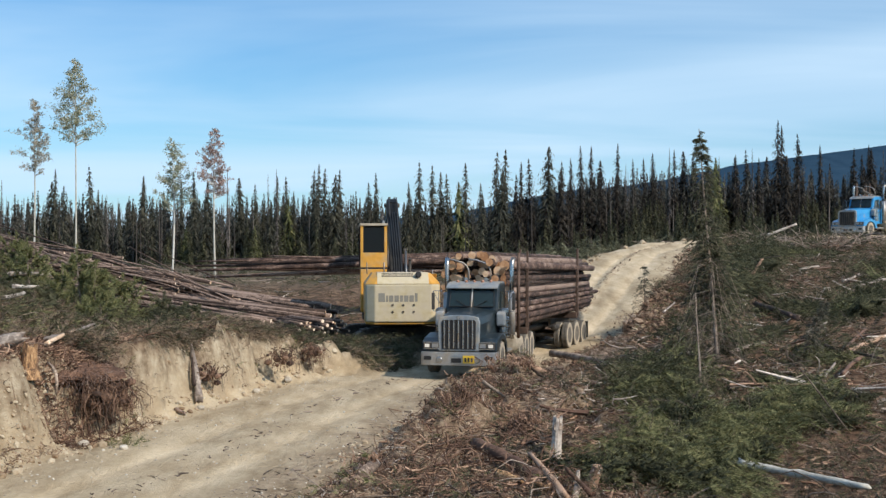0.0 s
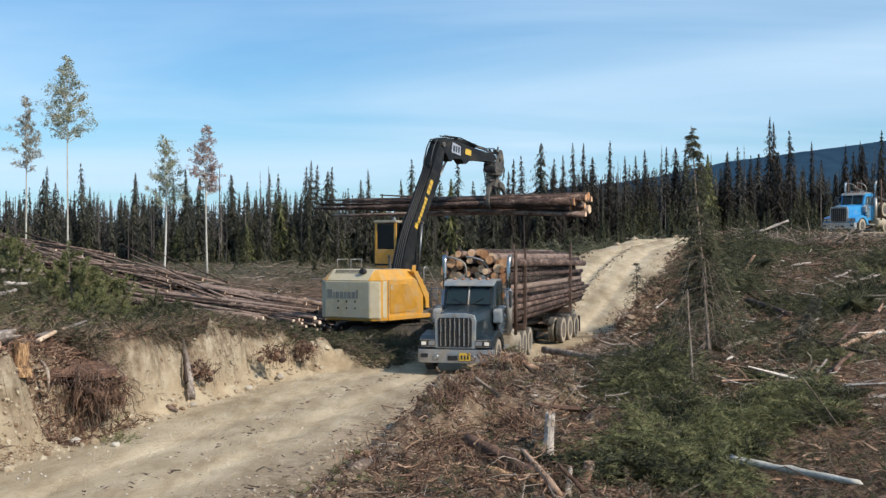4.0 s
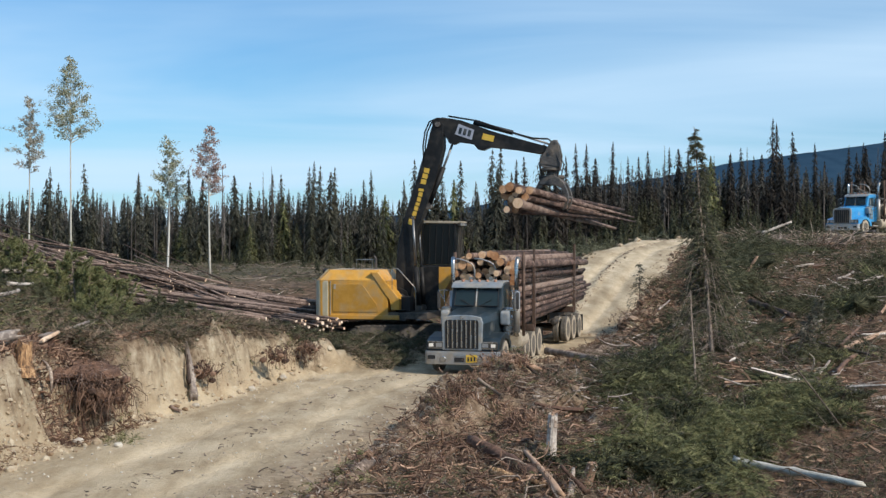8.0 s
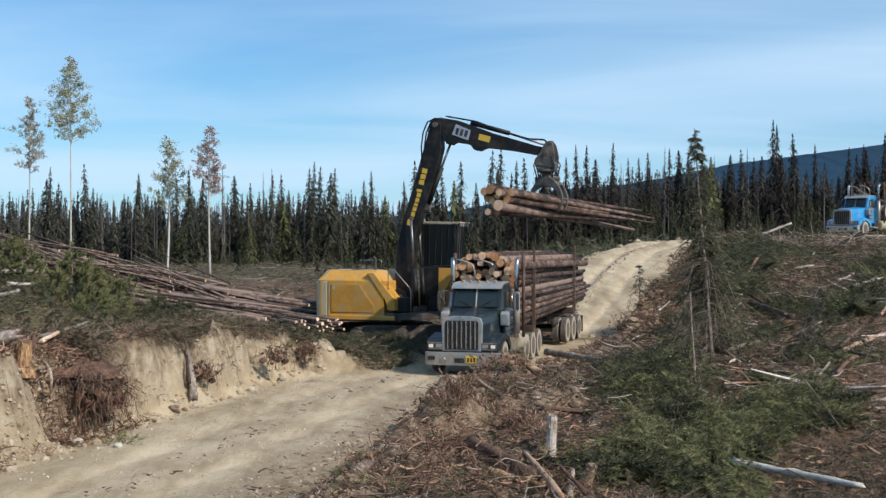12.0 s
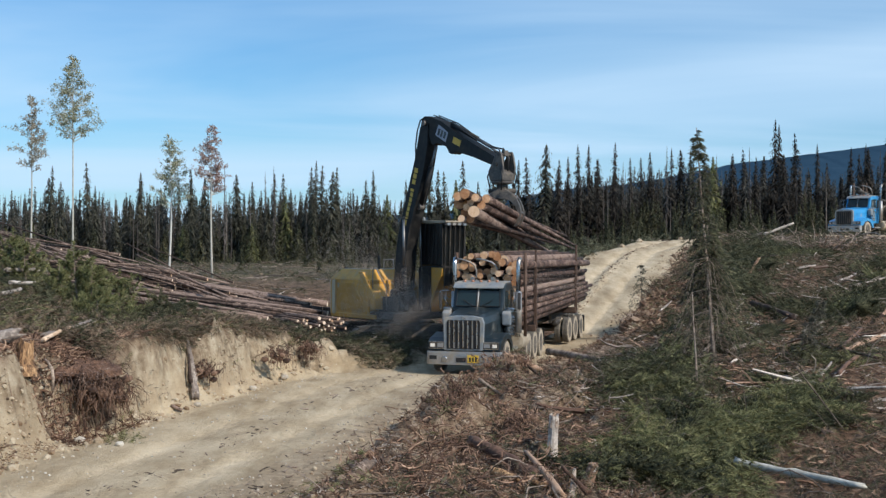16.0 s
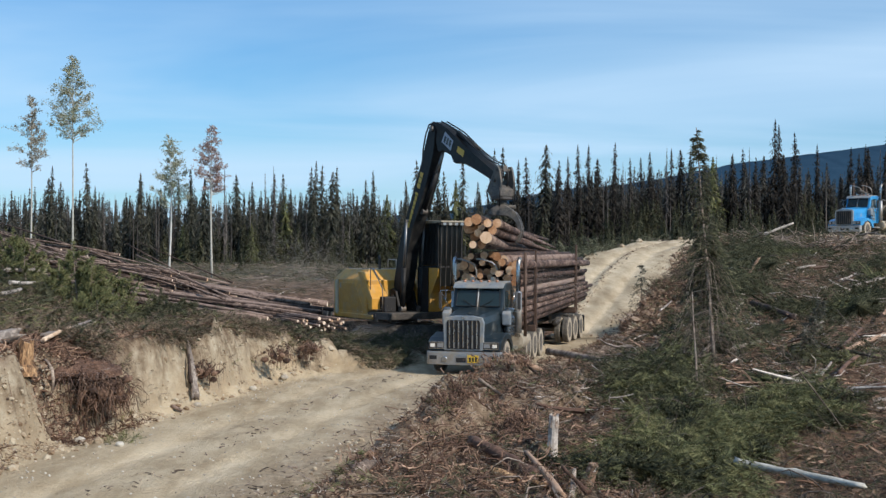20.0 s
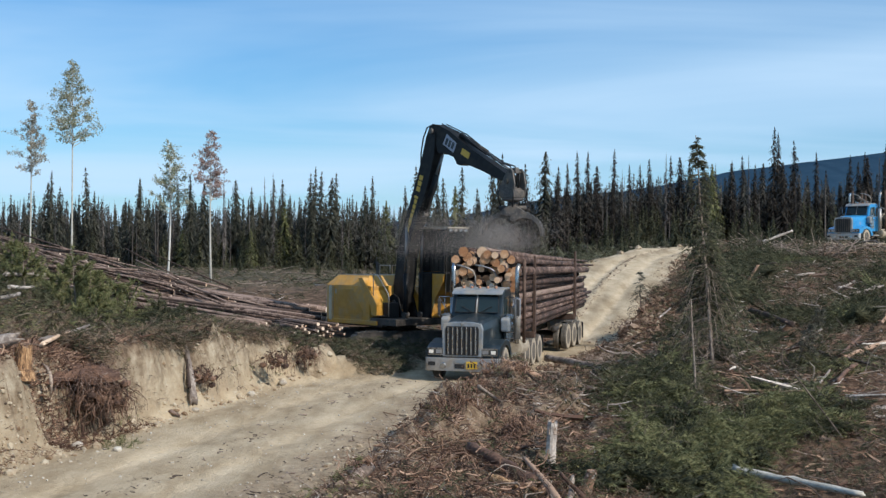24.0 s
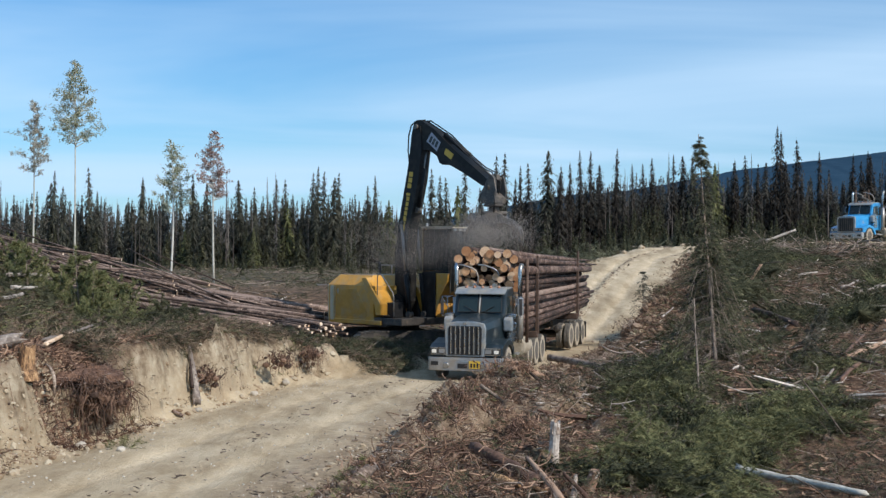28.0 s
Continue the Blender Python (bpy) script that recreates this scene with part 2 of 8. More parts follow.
def ground_material():
    m = bpy.data.materials.new("clearing_ground")
    m.use_nodes = True
    nt = m.node_tree
    N, L = nt.nodes.new, nt.links.new
    b = nt.nodes["Principled BSDF"]
    b.inputs["Roughness"].default_value, b.inputs["Specular IOR Level"].default_value = 0.95, 0.15
    co = N("ShaderNodeTexCoord")

    def layer(scale, colours, stretch=(1, 1, 1), detail=8, lo=0.3, hi=0.7):
        mp, t, r = N("ShaderNodeMapping"), N("ShaderNodeTexNoise"), N("ShaderNodeValToRGB")
        mp.inputs["Scale"].default_value = stretch
        L(co.outputs["Object"], mp.inputs[0])
        L(mp.outputs[0], t.inputs["Vector"])
        t.inputs["Scale"].default_value, t.inputs["Detail"].default_value, t.inputs["Roughness"].default_value = scale, detail, 0.65
        el = r.color_ramp.elements
        for i, c in enumerate(colours):
            p = lo + (hi - lo) * i / (len(colours) - 1)
            e = el[i] if i < 2 else el.new(p)
            e.position, e.color = p, (*c, 1)
        L(t.outputs[0], r.inputs[0])
        return r.outputs[0]

    soil = layer(2.6, [(0.036, 0.023, 0.016), (0.095, 0.06, 0.04), (0.185, 0.118, 0.077), (0.31, 0.215, 0.145)], lo=0.34, hi=0.68)
    road = layer(1.3, [(0.35, 0.275, 0.175), (0.47, 0.385, 0.262), (0.57, 0.485, 0.345)], stretch=(1.0, 0.45, 1))
    grit = layer(14.0, [(0.66, 0.62, 0.56), (1.0, 1.0, 1.0), (1.1, 1.08, 1.04)], lo=0.28, hi=0.6)
    clay = layer(2.4, [(0.12, 0.085, 0.055), (0.25, 0.192, 0.128), (0.37, 0.305, 0.212), (0.47, 0.405, 0.30)], stretch=(1.3, 1.3, 0.9), lo=0.34, hi=0.66)
    far = layer(0.25, [(0.05, 0.046, 0.03), (0.10, 0.085, 0.056), (0.16, 0.128, 0.086)])

    tread = layer(0.45, [(0.66, 0.63, 0.59), (0.93, 0.92, 0.91), (1.08, 1.08, 1.08)], stretch=(1.6, 0.30, 1), lo=0.36, hi=0.62)

    def attr(n):
        a = N("ShaderNodeAttribute")
        a.attribute_name = n
        return a.outputs["Fac"]

    def mixed(f, a, c, mode="MIX"):
        x = N("ShaderNodeMix")
        x.data_type, x.blend_type = "RGBA", mode
        if isinstance(f, float):
            x.inputs[0].default_value = f
        else:
            L(f, x.inputs[0])
        L(a, x.inputs[6])
        L(c, x.inputs[7])
        return x.outputs[2]

    colour = mixed(attr("far"), soil, far)
    colour = mixed(attr("clay"), colour, clay)
    colour = mixed(attr("road"), colour, mixed(0.9, mixed(0.55, road, grit, "MULTIPLY"), tread, "MULTIPLY"))
    berm = layer(3.4, [(0.062, 0.041, 0.027), (0.165, 0.115, 0.075), (0.275, 0.205, 0.139), (0.40, 0.32, 0.23)], lo=0.34, hi=0.66)
    colour = mixed(attr("berm"), colour, berm)
    tr = N("ShaderNodeMix")
    tr.data_type, tr.blend_type = "RGBA", "MULTIPLY"
    L(attr("rut"), tr.inputs[0])
    L(colour, tr.inputs[6])
    tr.inputs[7].default_value = (1.22, 1.22, 1.22, 1)
    L(tr.outputs[2], b.inputs["Base Color"])
    bn, bt = N("ShaderNodeBump"), N("ShaderNodeTexNoise")
    bt.inputs["Scale"].default_value, bt.inputs["Detail"].default_value, bt.inputs["Roughness"].default_value = 7, 10, 0.68
    L(co.outputs["Object"], bt.inputs["Vector"])
    L(bt.outputs[0], bn.inputs["Height"])
    bn.inputs["Strength"].default_value, bn.inputs["Distance"].default_value = 0.8, 0.1
    L(bn.outputs[0], b.inputs["Normal"])
    return m


GROUND = ground_material()

# ---- small builders ----


def lattice(x, y, seed):
    v = np.sin(x * 127.1 + y * 311.7 + seed * 74.7) * 43758.5453
    return v - np.floor(v)


def vnoise(x, y, seed=0):
    xi, yi = np.floor(x), np.floor(y)
    fx, fy = x - xi, y - yi
    fx, fy = fx * fx * (3 - 2 * fx), fy * fy * (3 - 2 * fy)
    a, b = lattice(xi, yi, seed), lattice(xi + 1, yi, seed)
    c, d = lattice(xi, yi + 1, seed), lattice(xi + 1, yi + 1, seed)
    return (a + (b - a) * fx) * (1 - fy) + (c + (d - c) * fx) * fy - 0.5


def fbm(x, y, scale, octaves=4, seed=0):
    s, amp = 0, 1.0
    for i in range(octaves):
        s = s + amp * vnoise(x / scale * 2 ** i, y / scale * 2 ** i, seed + i)
        amp *= 0.5
    return s


def smooth(a, b, x):
    t = np.clip((x - a) / (b - a), 0, 1)
    return t * t * (3 - 2 * t)


def mesh_object(name, verts, faces, mats, parent=None, soft=False, slots=None):
    me = bpy.data.meshes.new(name)
    me.from_pydata(verts if isinstance(verts, list) else verts.tolist(), [], faces if isinstance(faces, list) else faces.tolist())
    for m in (mats if isinstance(mats, (list, tuple)) else [mats]):
        me.materials.append(m)
    if slots is not None:
        me.polygons.foreach_set("material_index", np.asarray(slots, dtype=np.int32))
    if soft:
        me.polygons.foreach_set("use_smooth", np.ones(len(me.polygons), dtype=bool))
    me.update()
    ob = new(name, me)
    ob.parent = parent
    return ob


def part(name, bm, mat, parent=None, label="", soft=False):
    me = bpy.data.meshes.new(name)
    bmesh.ops.recalc_face_normals(bm, faces=bm.faces)
    bm.to_mesh(me)
    bm.free()
    me.materials.append(mat)
    if soft:
        me.polygons.foreach_set("use_smooth", np.ones(len(me.polygons), dtype=bool))
    ob = new(name, me)
    ob.parent = parent
    return tagged(ob, label) if label else ob


def empty(name, m, label, category, group=""):
    ob = new(name)
    ob.empty_display_size = 0.3
    ob.matrix_basis = m
    return tagged(ob, label, category, group)


def box(x0, x1, y0, y1, z0, z1, bevel=0.0, bm=None):
    bm = bm or bmesh.new()
    vs = [bm.verts.new(p) for p in itertools.product((x0, x1), (y0, y1), (z0, z1))]
    fs = [bm.faces.new([vs[i] for i in q]) for q in ((0, 1, 3, 2), (4, 6, 7, 5), (0, 4, 5, 1), (2, 3, 7, 6), (0, 2, 6, 4), (1, 5, 7, 3))]
    if bevel:
        es = list({e for f in fs for e in f.edges})
        bmesh.ops.bevel(bm, geom=es, offset=bevel, segments=2, affect="EDGES", profile=0.6)
    return bm


def prism(points, a0, a1, axis="x", bevel=0.0, bm=None):
    """An outline pulled along an axis from a0 to a1. The outline lies in the other two, in the order x, y, z."""
    bm = bm or bmesh.new()

    def at(p, a):
        return (a, *p) if axis == "x" else (p[0], a, p[1]) if axis == "y" else (*p, a)

    A, B = [bm.verts.new(at(p, a0)) for p in points], [bm.verts.new(at(p, a1)) for p in points]
    n = len(points)
    fs = [bm.faces.new(A), bm.faces.new(B[::-1])] + [bm.faces.new((A[i], B[i], B[(i + 1) % n], A[(i + 1) % n])) for i in range(n)]
    if bevel:
        es = list({e for f in fs for e in f.edges})
        bmesh.ops.bevel(bm, geom=es, offset=bevel, segments=2, affect="EDGES", profile=0.6)
    return bm


def rings(points, radii, sides=10, bm=None, cap=True):
    """A tube through points."""
    bm = bm or bmesh.new()
    P = [Vector(p) for p in points]
    loops = []
    up = None
    for i, p in enumerate(P):
        d = (P[min(i + 1, len(P) - 1)] - P[max(i - 1, 0)]).normalized()
        if up is None:
            up = d.orthogonal().normalized()
        up = (up - d * up.dot(d)).normalized()
        w = d.cross(up)
        r = radii[i] if isinstance(radii, (list, tuple)) else radii
        loops.append([bm.verts.new(p + (up * math.cos(2 * math.pi * k / sides) + w * math.sin(2 * math.pi * k / sides)) * r) for k in range(sides)])
    for A, B in zip(loops, loops[1:]):
        for k in range(sides):
            bm.faces.new((A[k], A[(k + 1) % sides], B[(k + 1) % sides], B[k]))
    if cap:
        bm.faces.new(loops[0][::-1])
        bm.faces.new(loops[-1])
    return bm


def turned(profile, centre, axis, sides=24, bm=None):
    """A turned body: profile of (radius, along the axis)."""
    bm = bm or bmesh.new()
    c, d = Vector(centre), Vector(axis).normalized()
    u = d.orthogonal().normalized()
    w = d.cross(u)
    loops = [[bm.verts.new(c + d * a + (u * math.cos(2 * math.pi * k / sides) + w * math.sin(2 * math.pi * k / sides)) * r) for k in range(sides)]
             for r, a in profile]
    for A, B in zip(loops, loops[1:]):
        for k in range(sides):
            bm.faces.new((A[k], A[(k + 1) % sides], B[(k + 1) % sides], B[k]))
    bm.faces.new(loops[0][::-1])
    bm.faces.new(loops[-1])
    return bm


# ---- the lie of the land ----
ROAD = [  # x, y, z of the road's middle
    (-11.5, 2.0, 0.2), (-7.6, 13.0, 0.0), (-5.3, 22.0, 0.0), (-3.7, 30.0, 0.0), (-2.6, 35.0, 0.02), (-0.7, 41.0, 0.0), (2.9, 49.0, 0.0),
    (5.3, 55.0, 0.25), (7.2, 61.0, 1.1), (9.6, 69.0, 2.6), (12.2, 77.0, 3.8), (15.5, 82.0, 4.5), (20.5, 83.5, 4.8), (27.0, 84.5, 4.9),
    (36.0, 90.0, 5.1), (60.0, 110.0, 5.6), (110.0, 150.0, 6.0)]
HALF = 3.15
road_xyz = np.array(ROAD)


def road_at(x, y):
    """Distance to the road's middle, with its sign (right of it positive), the road's height there, and how far along."""
    best = np.full(x.shape, 1e9)
    side, rz, along = np.zeros(x.shape), np.zeros(x.shape), np.zeros(x.shape)
    run = 0.0
    for a, b in zip(road_xyz, road_xyz[1:]):
        d = b[:2] - a[:2]
        n = np.hypot(*d)
        t = np.clip(((x - a[0]) * d[0] + (y - a[1]) * d[1]) / n ** 2, 0, 1)
        dx, dy = x - a[0] - t * d[0], y - a[1] - t * d[1]
        q = np.hypot(dx, dy)
        near = q < best
        best = np.where(near, q, best)
        side = np.where(near, np.sign(dx * d[1] - dy * d[0]), side)
        rz = np.where(near, a[2] + t * (b[2] - a[2]), rz)
        along = np.where(near, run + t * n, along)
        run += n
    return best * side, rz, along


def land(x, y):
    """Height of the ground, and the shares of road, clay, far ground and wheel ruts."""
    x, y = np.asarray(x, float), np.asarray(y, float)
    s, rz, along = road_at(x, y)
    d = np.abs(s)
    left = s < 0
    # west of the road: a cut bank, a level pad for the loader, then the plateau
    bank = 0.45 * (1 - smooth(26, 33, y)) + 1.5 * (1 - smooth(36.5, 43.5, y)) + 0.5 * vnoise(x / 2.3, y / 2.3, 5)
    slope = 2.1 * np.clip((-x - 7 + 0.10 * (y - 46)) / 13, 0, 1)
    back = 1.9 * smooth(57, 74, y) - 0.9 * smooth(90, 180, y)
    zl = np.maximum(np.maximum(bank, slope + 0.0 * y), back)
    zl = zl + 1.35 * smooth(8.5, 15.0, -x) * (1 - smooth(43, 52, y))
    zl = zl + 0.03 * np.clip(-x - 20, 0, 60) * (1 - smooth(60, 150, y))
    # east: a slope that climbs away
    zr = np.clip(0.076 * (y - 22), -0.2, 4.5) + 0.9 * smooth(82, 170, y)
    ridge = 0.86 * np.exp(-((d - 4.25) / 0.80) ** 2) * (0.80 + 0.9 * vnoise(x / 1.3, y / 1.7, 14)) * (1 - smooth(33.5, 38.5, y)) * (0.55 + 0.45 * smooth(22, 31, y))
    heaps = np.clip(0.10 + 1.15 * vnoise(x / 0.75, y / 1.0, 15), 0, 1) + 0.45 * np.clip(vnoise(x / 0.34, y / 0.42, 16), 0, 1)
    ridge = ridge + 0.95 * (0.35 + 0.65 * smooth(20, 27, y)) * heaps * smooth(3.6, 4.3, d) * (1 - smooth(7.0, 10.0, d)) * (1 - 0.8 * smooth(34.0, 39.0, y)) * (1 - smooth(42, 50, y))
    low = 1 - 0.94 * (1 - smooth(5.2, 9.4, d)) * (1 - smooth(44, 53, y))
    zr = zr * low + ridge + 0.45 * smooth(54, 62, y) * (1 - smooth(74, 82, y)) * np.exp(-((d - 4.6) / 2.2) ** 2)
    gentle = smooth(52.5, 58, y) * (1 - smooth(78, 84, y))
    zr = zr * (1 - gentle) + gentle * (rz + 0.15 + (zr - rz - 0.15) * smooth(2.4, 8.5, d))
    # the pushed-up heap where the bank begins
    zr = zr + (0.5 * vnoise(x / 0.9, y / 1.1, 23) + 0.35 * vnoise(x / 0.4, y / 0.45, 24)) * smooth(44, 47, y) * (1 - smooth(54, 58, y)) * smooth(2.8, 3.4, d) * (1 - smooth(5.5, 7.5, d))
    # and the low ridge along the rise's other side
    zl = zl + np.clip(0.35 + 0.7 * vnoise(x / 1.1, y / 1.1, 25), 0, 1) * np.exp(-((d - 3.3) / 0.8) ** 2) * smooth(60, 66, y) * (1 - smooth(84, 92, y))
    f = smooth(2, 26, x + 0.0 * y)
    far_mix = zl * (1 - f) + zr * f
    base = np.where(left, zl, zr)
    beyond = smooth(78, 96, y)
    base = base * (1 - beyond) + far_mix * beyond
    rough = (0.26 + 0.16 * smooth(5, 8, s)) * fbm(x, y, 2.6, 4, 11) + 0.25 * fbm(x, y, 9.0, 2, 21)
    base = base + rough * np.where(d > HALF, 1, 0.0) * (1 - 0.5 * beyond)
    # the eye's own knoll
    base = np.maximum(base, 2.4 - 0.30 * np.hypot(x, y))
    wobble = 0.5 * fbm(along, s * 0 + np.sign(s) * 3, 4.0, 3, 31)
    foot = HALF + wobble - np.where(left, (1.1 * smooth(37.5, 41, y) + 1.6 * smooth(40.2, 42.6, y)) * (1 - smooth(58, 66, y)), 0.0)
    foot = foot - np.where(left, 0.45, 0.1) * smooth(50, 58, y) + np.where(left, 0.0, 0.55 * vnoise(x / 1.3, y / 1.5, 26) + 0.3 * vnoise(x / 0.5, y / 0.6, 27)) * smooth(44, 48, y) + np.where(left, 0.0, 0.6 * smooth(44, 47, y) * (1 - smooth(52, 56, y)))
    width = np.where(left, 0.85 + 0.8 * vnoise(along / 1.3, s * 0, 41), 0.7 + 0.15 * smooth(44, 52, y))
    k = smooth(0, 1, (d - foot) / width)
    rut = np.exp(-((d - 1.0) / 0.34) ** 2)
    windrow = np.exp(-((s + 0.35 + 0.35 * vnoise(along / 3.0, s * 0, 28)) / 0.22) ** 2) * smooth(52, 57, y)
    surface = rz + 0.05 * (1 - 0.65 * smooth(50, 56, y)) * fbm(x, y, 1.1, 4, 51) + 0.14 * windrow * np.clip(0.5 + vnoise(x / 0.3, y / 0.5, 29), 0, 1.2) - (0.045 + 0.05 * smooth(50, 56, y)) * rut - 0.03 * np.clip(d - 2, 0, 3)
    z = surface * (1 - k) + base * k
    road = 1 - smooth(0.0, 0.75, (d - foot) / width + 0.25 * vnoise(x * 2, y * 2, 61))
    steep = np.where(left, smooth(0.02, 0.25, k) * (1 - smooth(0.80, 1.02, (d - foot) / width + 0.3 * vnoise(along * 1.5, s * 0, 71))), 0.0)
    steep = steep * (1 - smooth(42, 45, y)) * np.maximum(smooth(26.8, 30.5, y + 2.5 * vnoise(x / 1.2, y / 1.2, 91)), 0.95 * (1 - smooth(0.78, 0.98, (d - foot) / width)) * (1 - smooth(25.6, 27.0, y)))
    cut = np.where(left, 0.0, smooth(0.05, 0.3, k) * (1 - smooth(0.7, 1.0, k))) * smooth(43, 50, y)
    cut = cut + np.where(left, 0.9 * np.exp(-((d - 2.9) / 0.9) ** 2) * smooth(60, 66, y) * (1 - smooth(84, 92, y)), 0.0)
    # tan earth that the trucks push out where they turn in
    cut = cut + np.where(left, 0.0, 0.9 * np.exp(-((x - 3.5) / 2.0) ** 2 - ((y - 40.0) / 4.5) ** 2) * smooth(-0.25, 0.2, vnoise(x / 0.9, y / 1.3, 17)))
    cut = cut + np.where(left, 0.0, 0.95 * np.exp(-((x - 6.0) / 1.0) ** 2 - ((y - 46.0) / 2.6) ** 2) * smooth(-0.3, 0.2, vnoise(x / 0.7, y / 0.9, 13)))
    # gullies in the clay face
    column = np.abs(vnoise(along * 1.3, s * 0.25, 81)) + 0.55 * np.abs(vnoise(along * 2.9, s * 0.5, 82))
    z = z + steep * (0.10 - 0.50 * np.exp(-(column / 0.11) ** 2) + 0.52 * vnoise(along * 0.8, s * 0.9, 84) + 0.36 * vnoise(along * 3.3, s * 2.6, 83) + 0.16 * vnoise(along * 6.5, s * 6.0, 87))
    # the hollow under the root mat
    z = z - 0.85 * np.exp(-((x + 7.75) / 0.65) ** 2 - ((y - 26.5) / 1.0) ** 2) * smooth(0.05, 0.4, k)
    foot_heap = np.where(left, np.exp(-((d - foot - 0.05) / 0.28) ** 2), 0.0) * (1 - smooth(40, 44, y))
    z = z + foot_heap * np.clip(0.12 + 0.5 * vnoise(along * 1.4, s * 0.7, 85) + 0.25 * vnoise(along * 4, s * 3, 86), 0, 1)
    berm = np.where(left, 0.0, smooth(3.3, 4.2, d) * (1 - smooth(7.0, 8.6, d + 1.5 * vnoise(x / 1.5, y / 1.5, 19))) * (1 - smooth(44, 50, y))) * (1 - 0.8 * road) * (1 - np.clip(cut, 0, 1))
    berm = np.maximum(berm, np.where(left, 0.0, 0.55 * smooth(1.5, 2.4, d + 0.6 * vnoise(x, y, 18)) * (1 - smooth(3.4, 4.2, d)) * (1 - smooth(38, 44, y))))
    return z, road, np.clip(steep + cut, 0, 1), smooth(60, 90, np.hypot(x, y)), rut * road, berm


def height(x, y):
    return land(np.atleast_1d(x), np.atleast_1d(y))[0]


def build_ground():
    def axis(a, b, c, step, lo, hi):
        mid = list(np.arange(a, b, step)) + list(np.arange(b, c, 2 * step))
        up, down, g = [c], [a], 2 * step
        while up[-1] < hi:
            g *= 1.18
            up.append(up[-1] + g)
        g = step
        while down[-1] > lo:
            g *= 1.18
            down.append(down[-1] - g)
        return np.array(down[:0:-1] + mid + up)

    xs, ys = axis(-15, 10, 22, 0.115, -4000, 4000), axis(18.5, 52, 84, 0.115, -600, 4500)
    X, Y = np.meshgrid(xs, ys)
    z, road, clay, far, rut, earth = land(X.ravel(), Y.ravel())
    V = np.column_stack([X.ravel(), Y.ravel(), z])
    nx, ny = len(xs), len(ys)
    i = (np.arange(ny - 1)[:, None] * nx + np.arange(nx - 1)[None]).ravel()
    F = np.column_stack([i, i + 1, i + nx + 1, i + nx])
    me = bpy.data.meshes.new("ground")
    me.vertices.add(len(V))
    me.vertices.foreach_set("co", V.ravel())
    me.loops.add(F.size)
    me.loops.foreach_set("vertex_index", F.ravel().astype(np.int32))
    me.polygons.add(len(F))
    me.polygons.foreach_set("loop_start", np.arange(0, F.size, 4, dtype=np.int32))
    me.polygons.foreach_set("use_smooth", np.ones(len(F), dtype=bool))
    for name, values in (("road", road), ("clay", clay), ("far", far), ("rut", rut), ("berm", earth)):
        me.attributes.new(name, "FLOAT", "POINT").data.foreach_set("value", values.astype(np.float32))
    me.update()
    me.materials.append(GROUND)
    tagged(new("ground", me), "cleared stony ground with a pale dirt haul road cut through it", "ground", kind="structure")


build_ground()


def build_hill():
    n, m = 420, 10
    V, F = [], []
    for j in range(m):
        for i in range(n):
            u = i / (n - 1)
            x = -500 + 2600 * u
            y = 2300 + j * 110
            top = 95 + 78 * smooth(-100, 425, np.array(x)) + 0.131 * max(0, x - 425) + 13 * smooth(540, 780, np.array(x)) + 3 * vnoise(np.array(u * 170), np.array(0.3), 5) + 7 * vnoise(np.array(u * 9), np.array(0.3), 3) + 2.5 * vnoise(np.array(u * 45), np.array(0.3), 4)
            V.append((x, y, float(top) * math.sin(math.pi * 0.5 * j / (m - 1)) - 6))
    for j in range(m - 1):
        for i in range(n - 1):
            a = j * n + i
            F.append((a, a + 1, a + n + 1, a + n))
    tagged(mesh_object("backdrop_hill", V, F, HILL, soft=True), "long wooded hill on the horizon, blue-green haze put into its colour", "hill", kind="structure")


build_hill()
# ---- woods ----


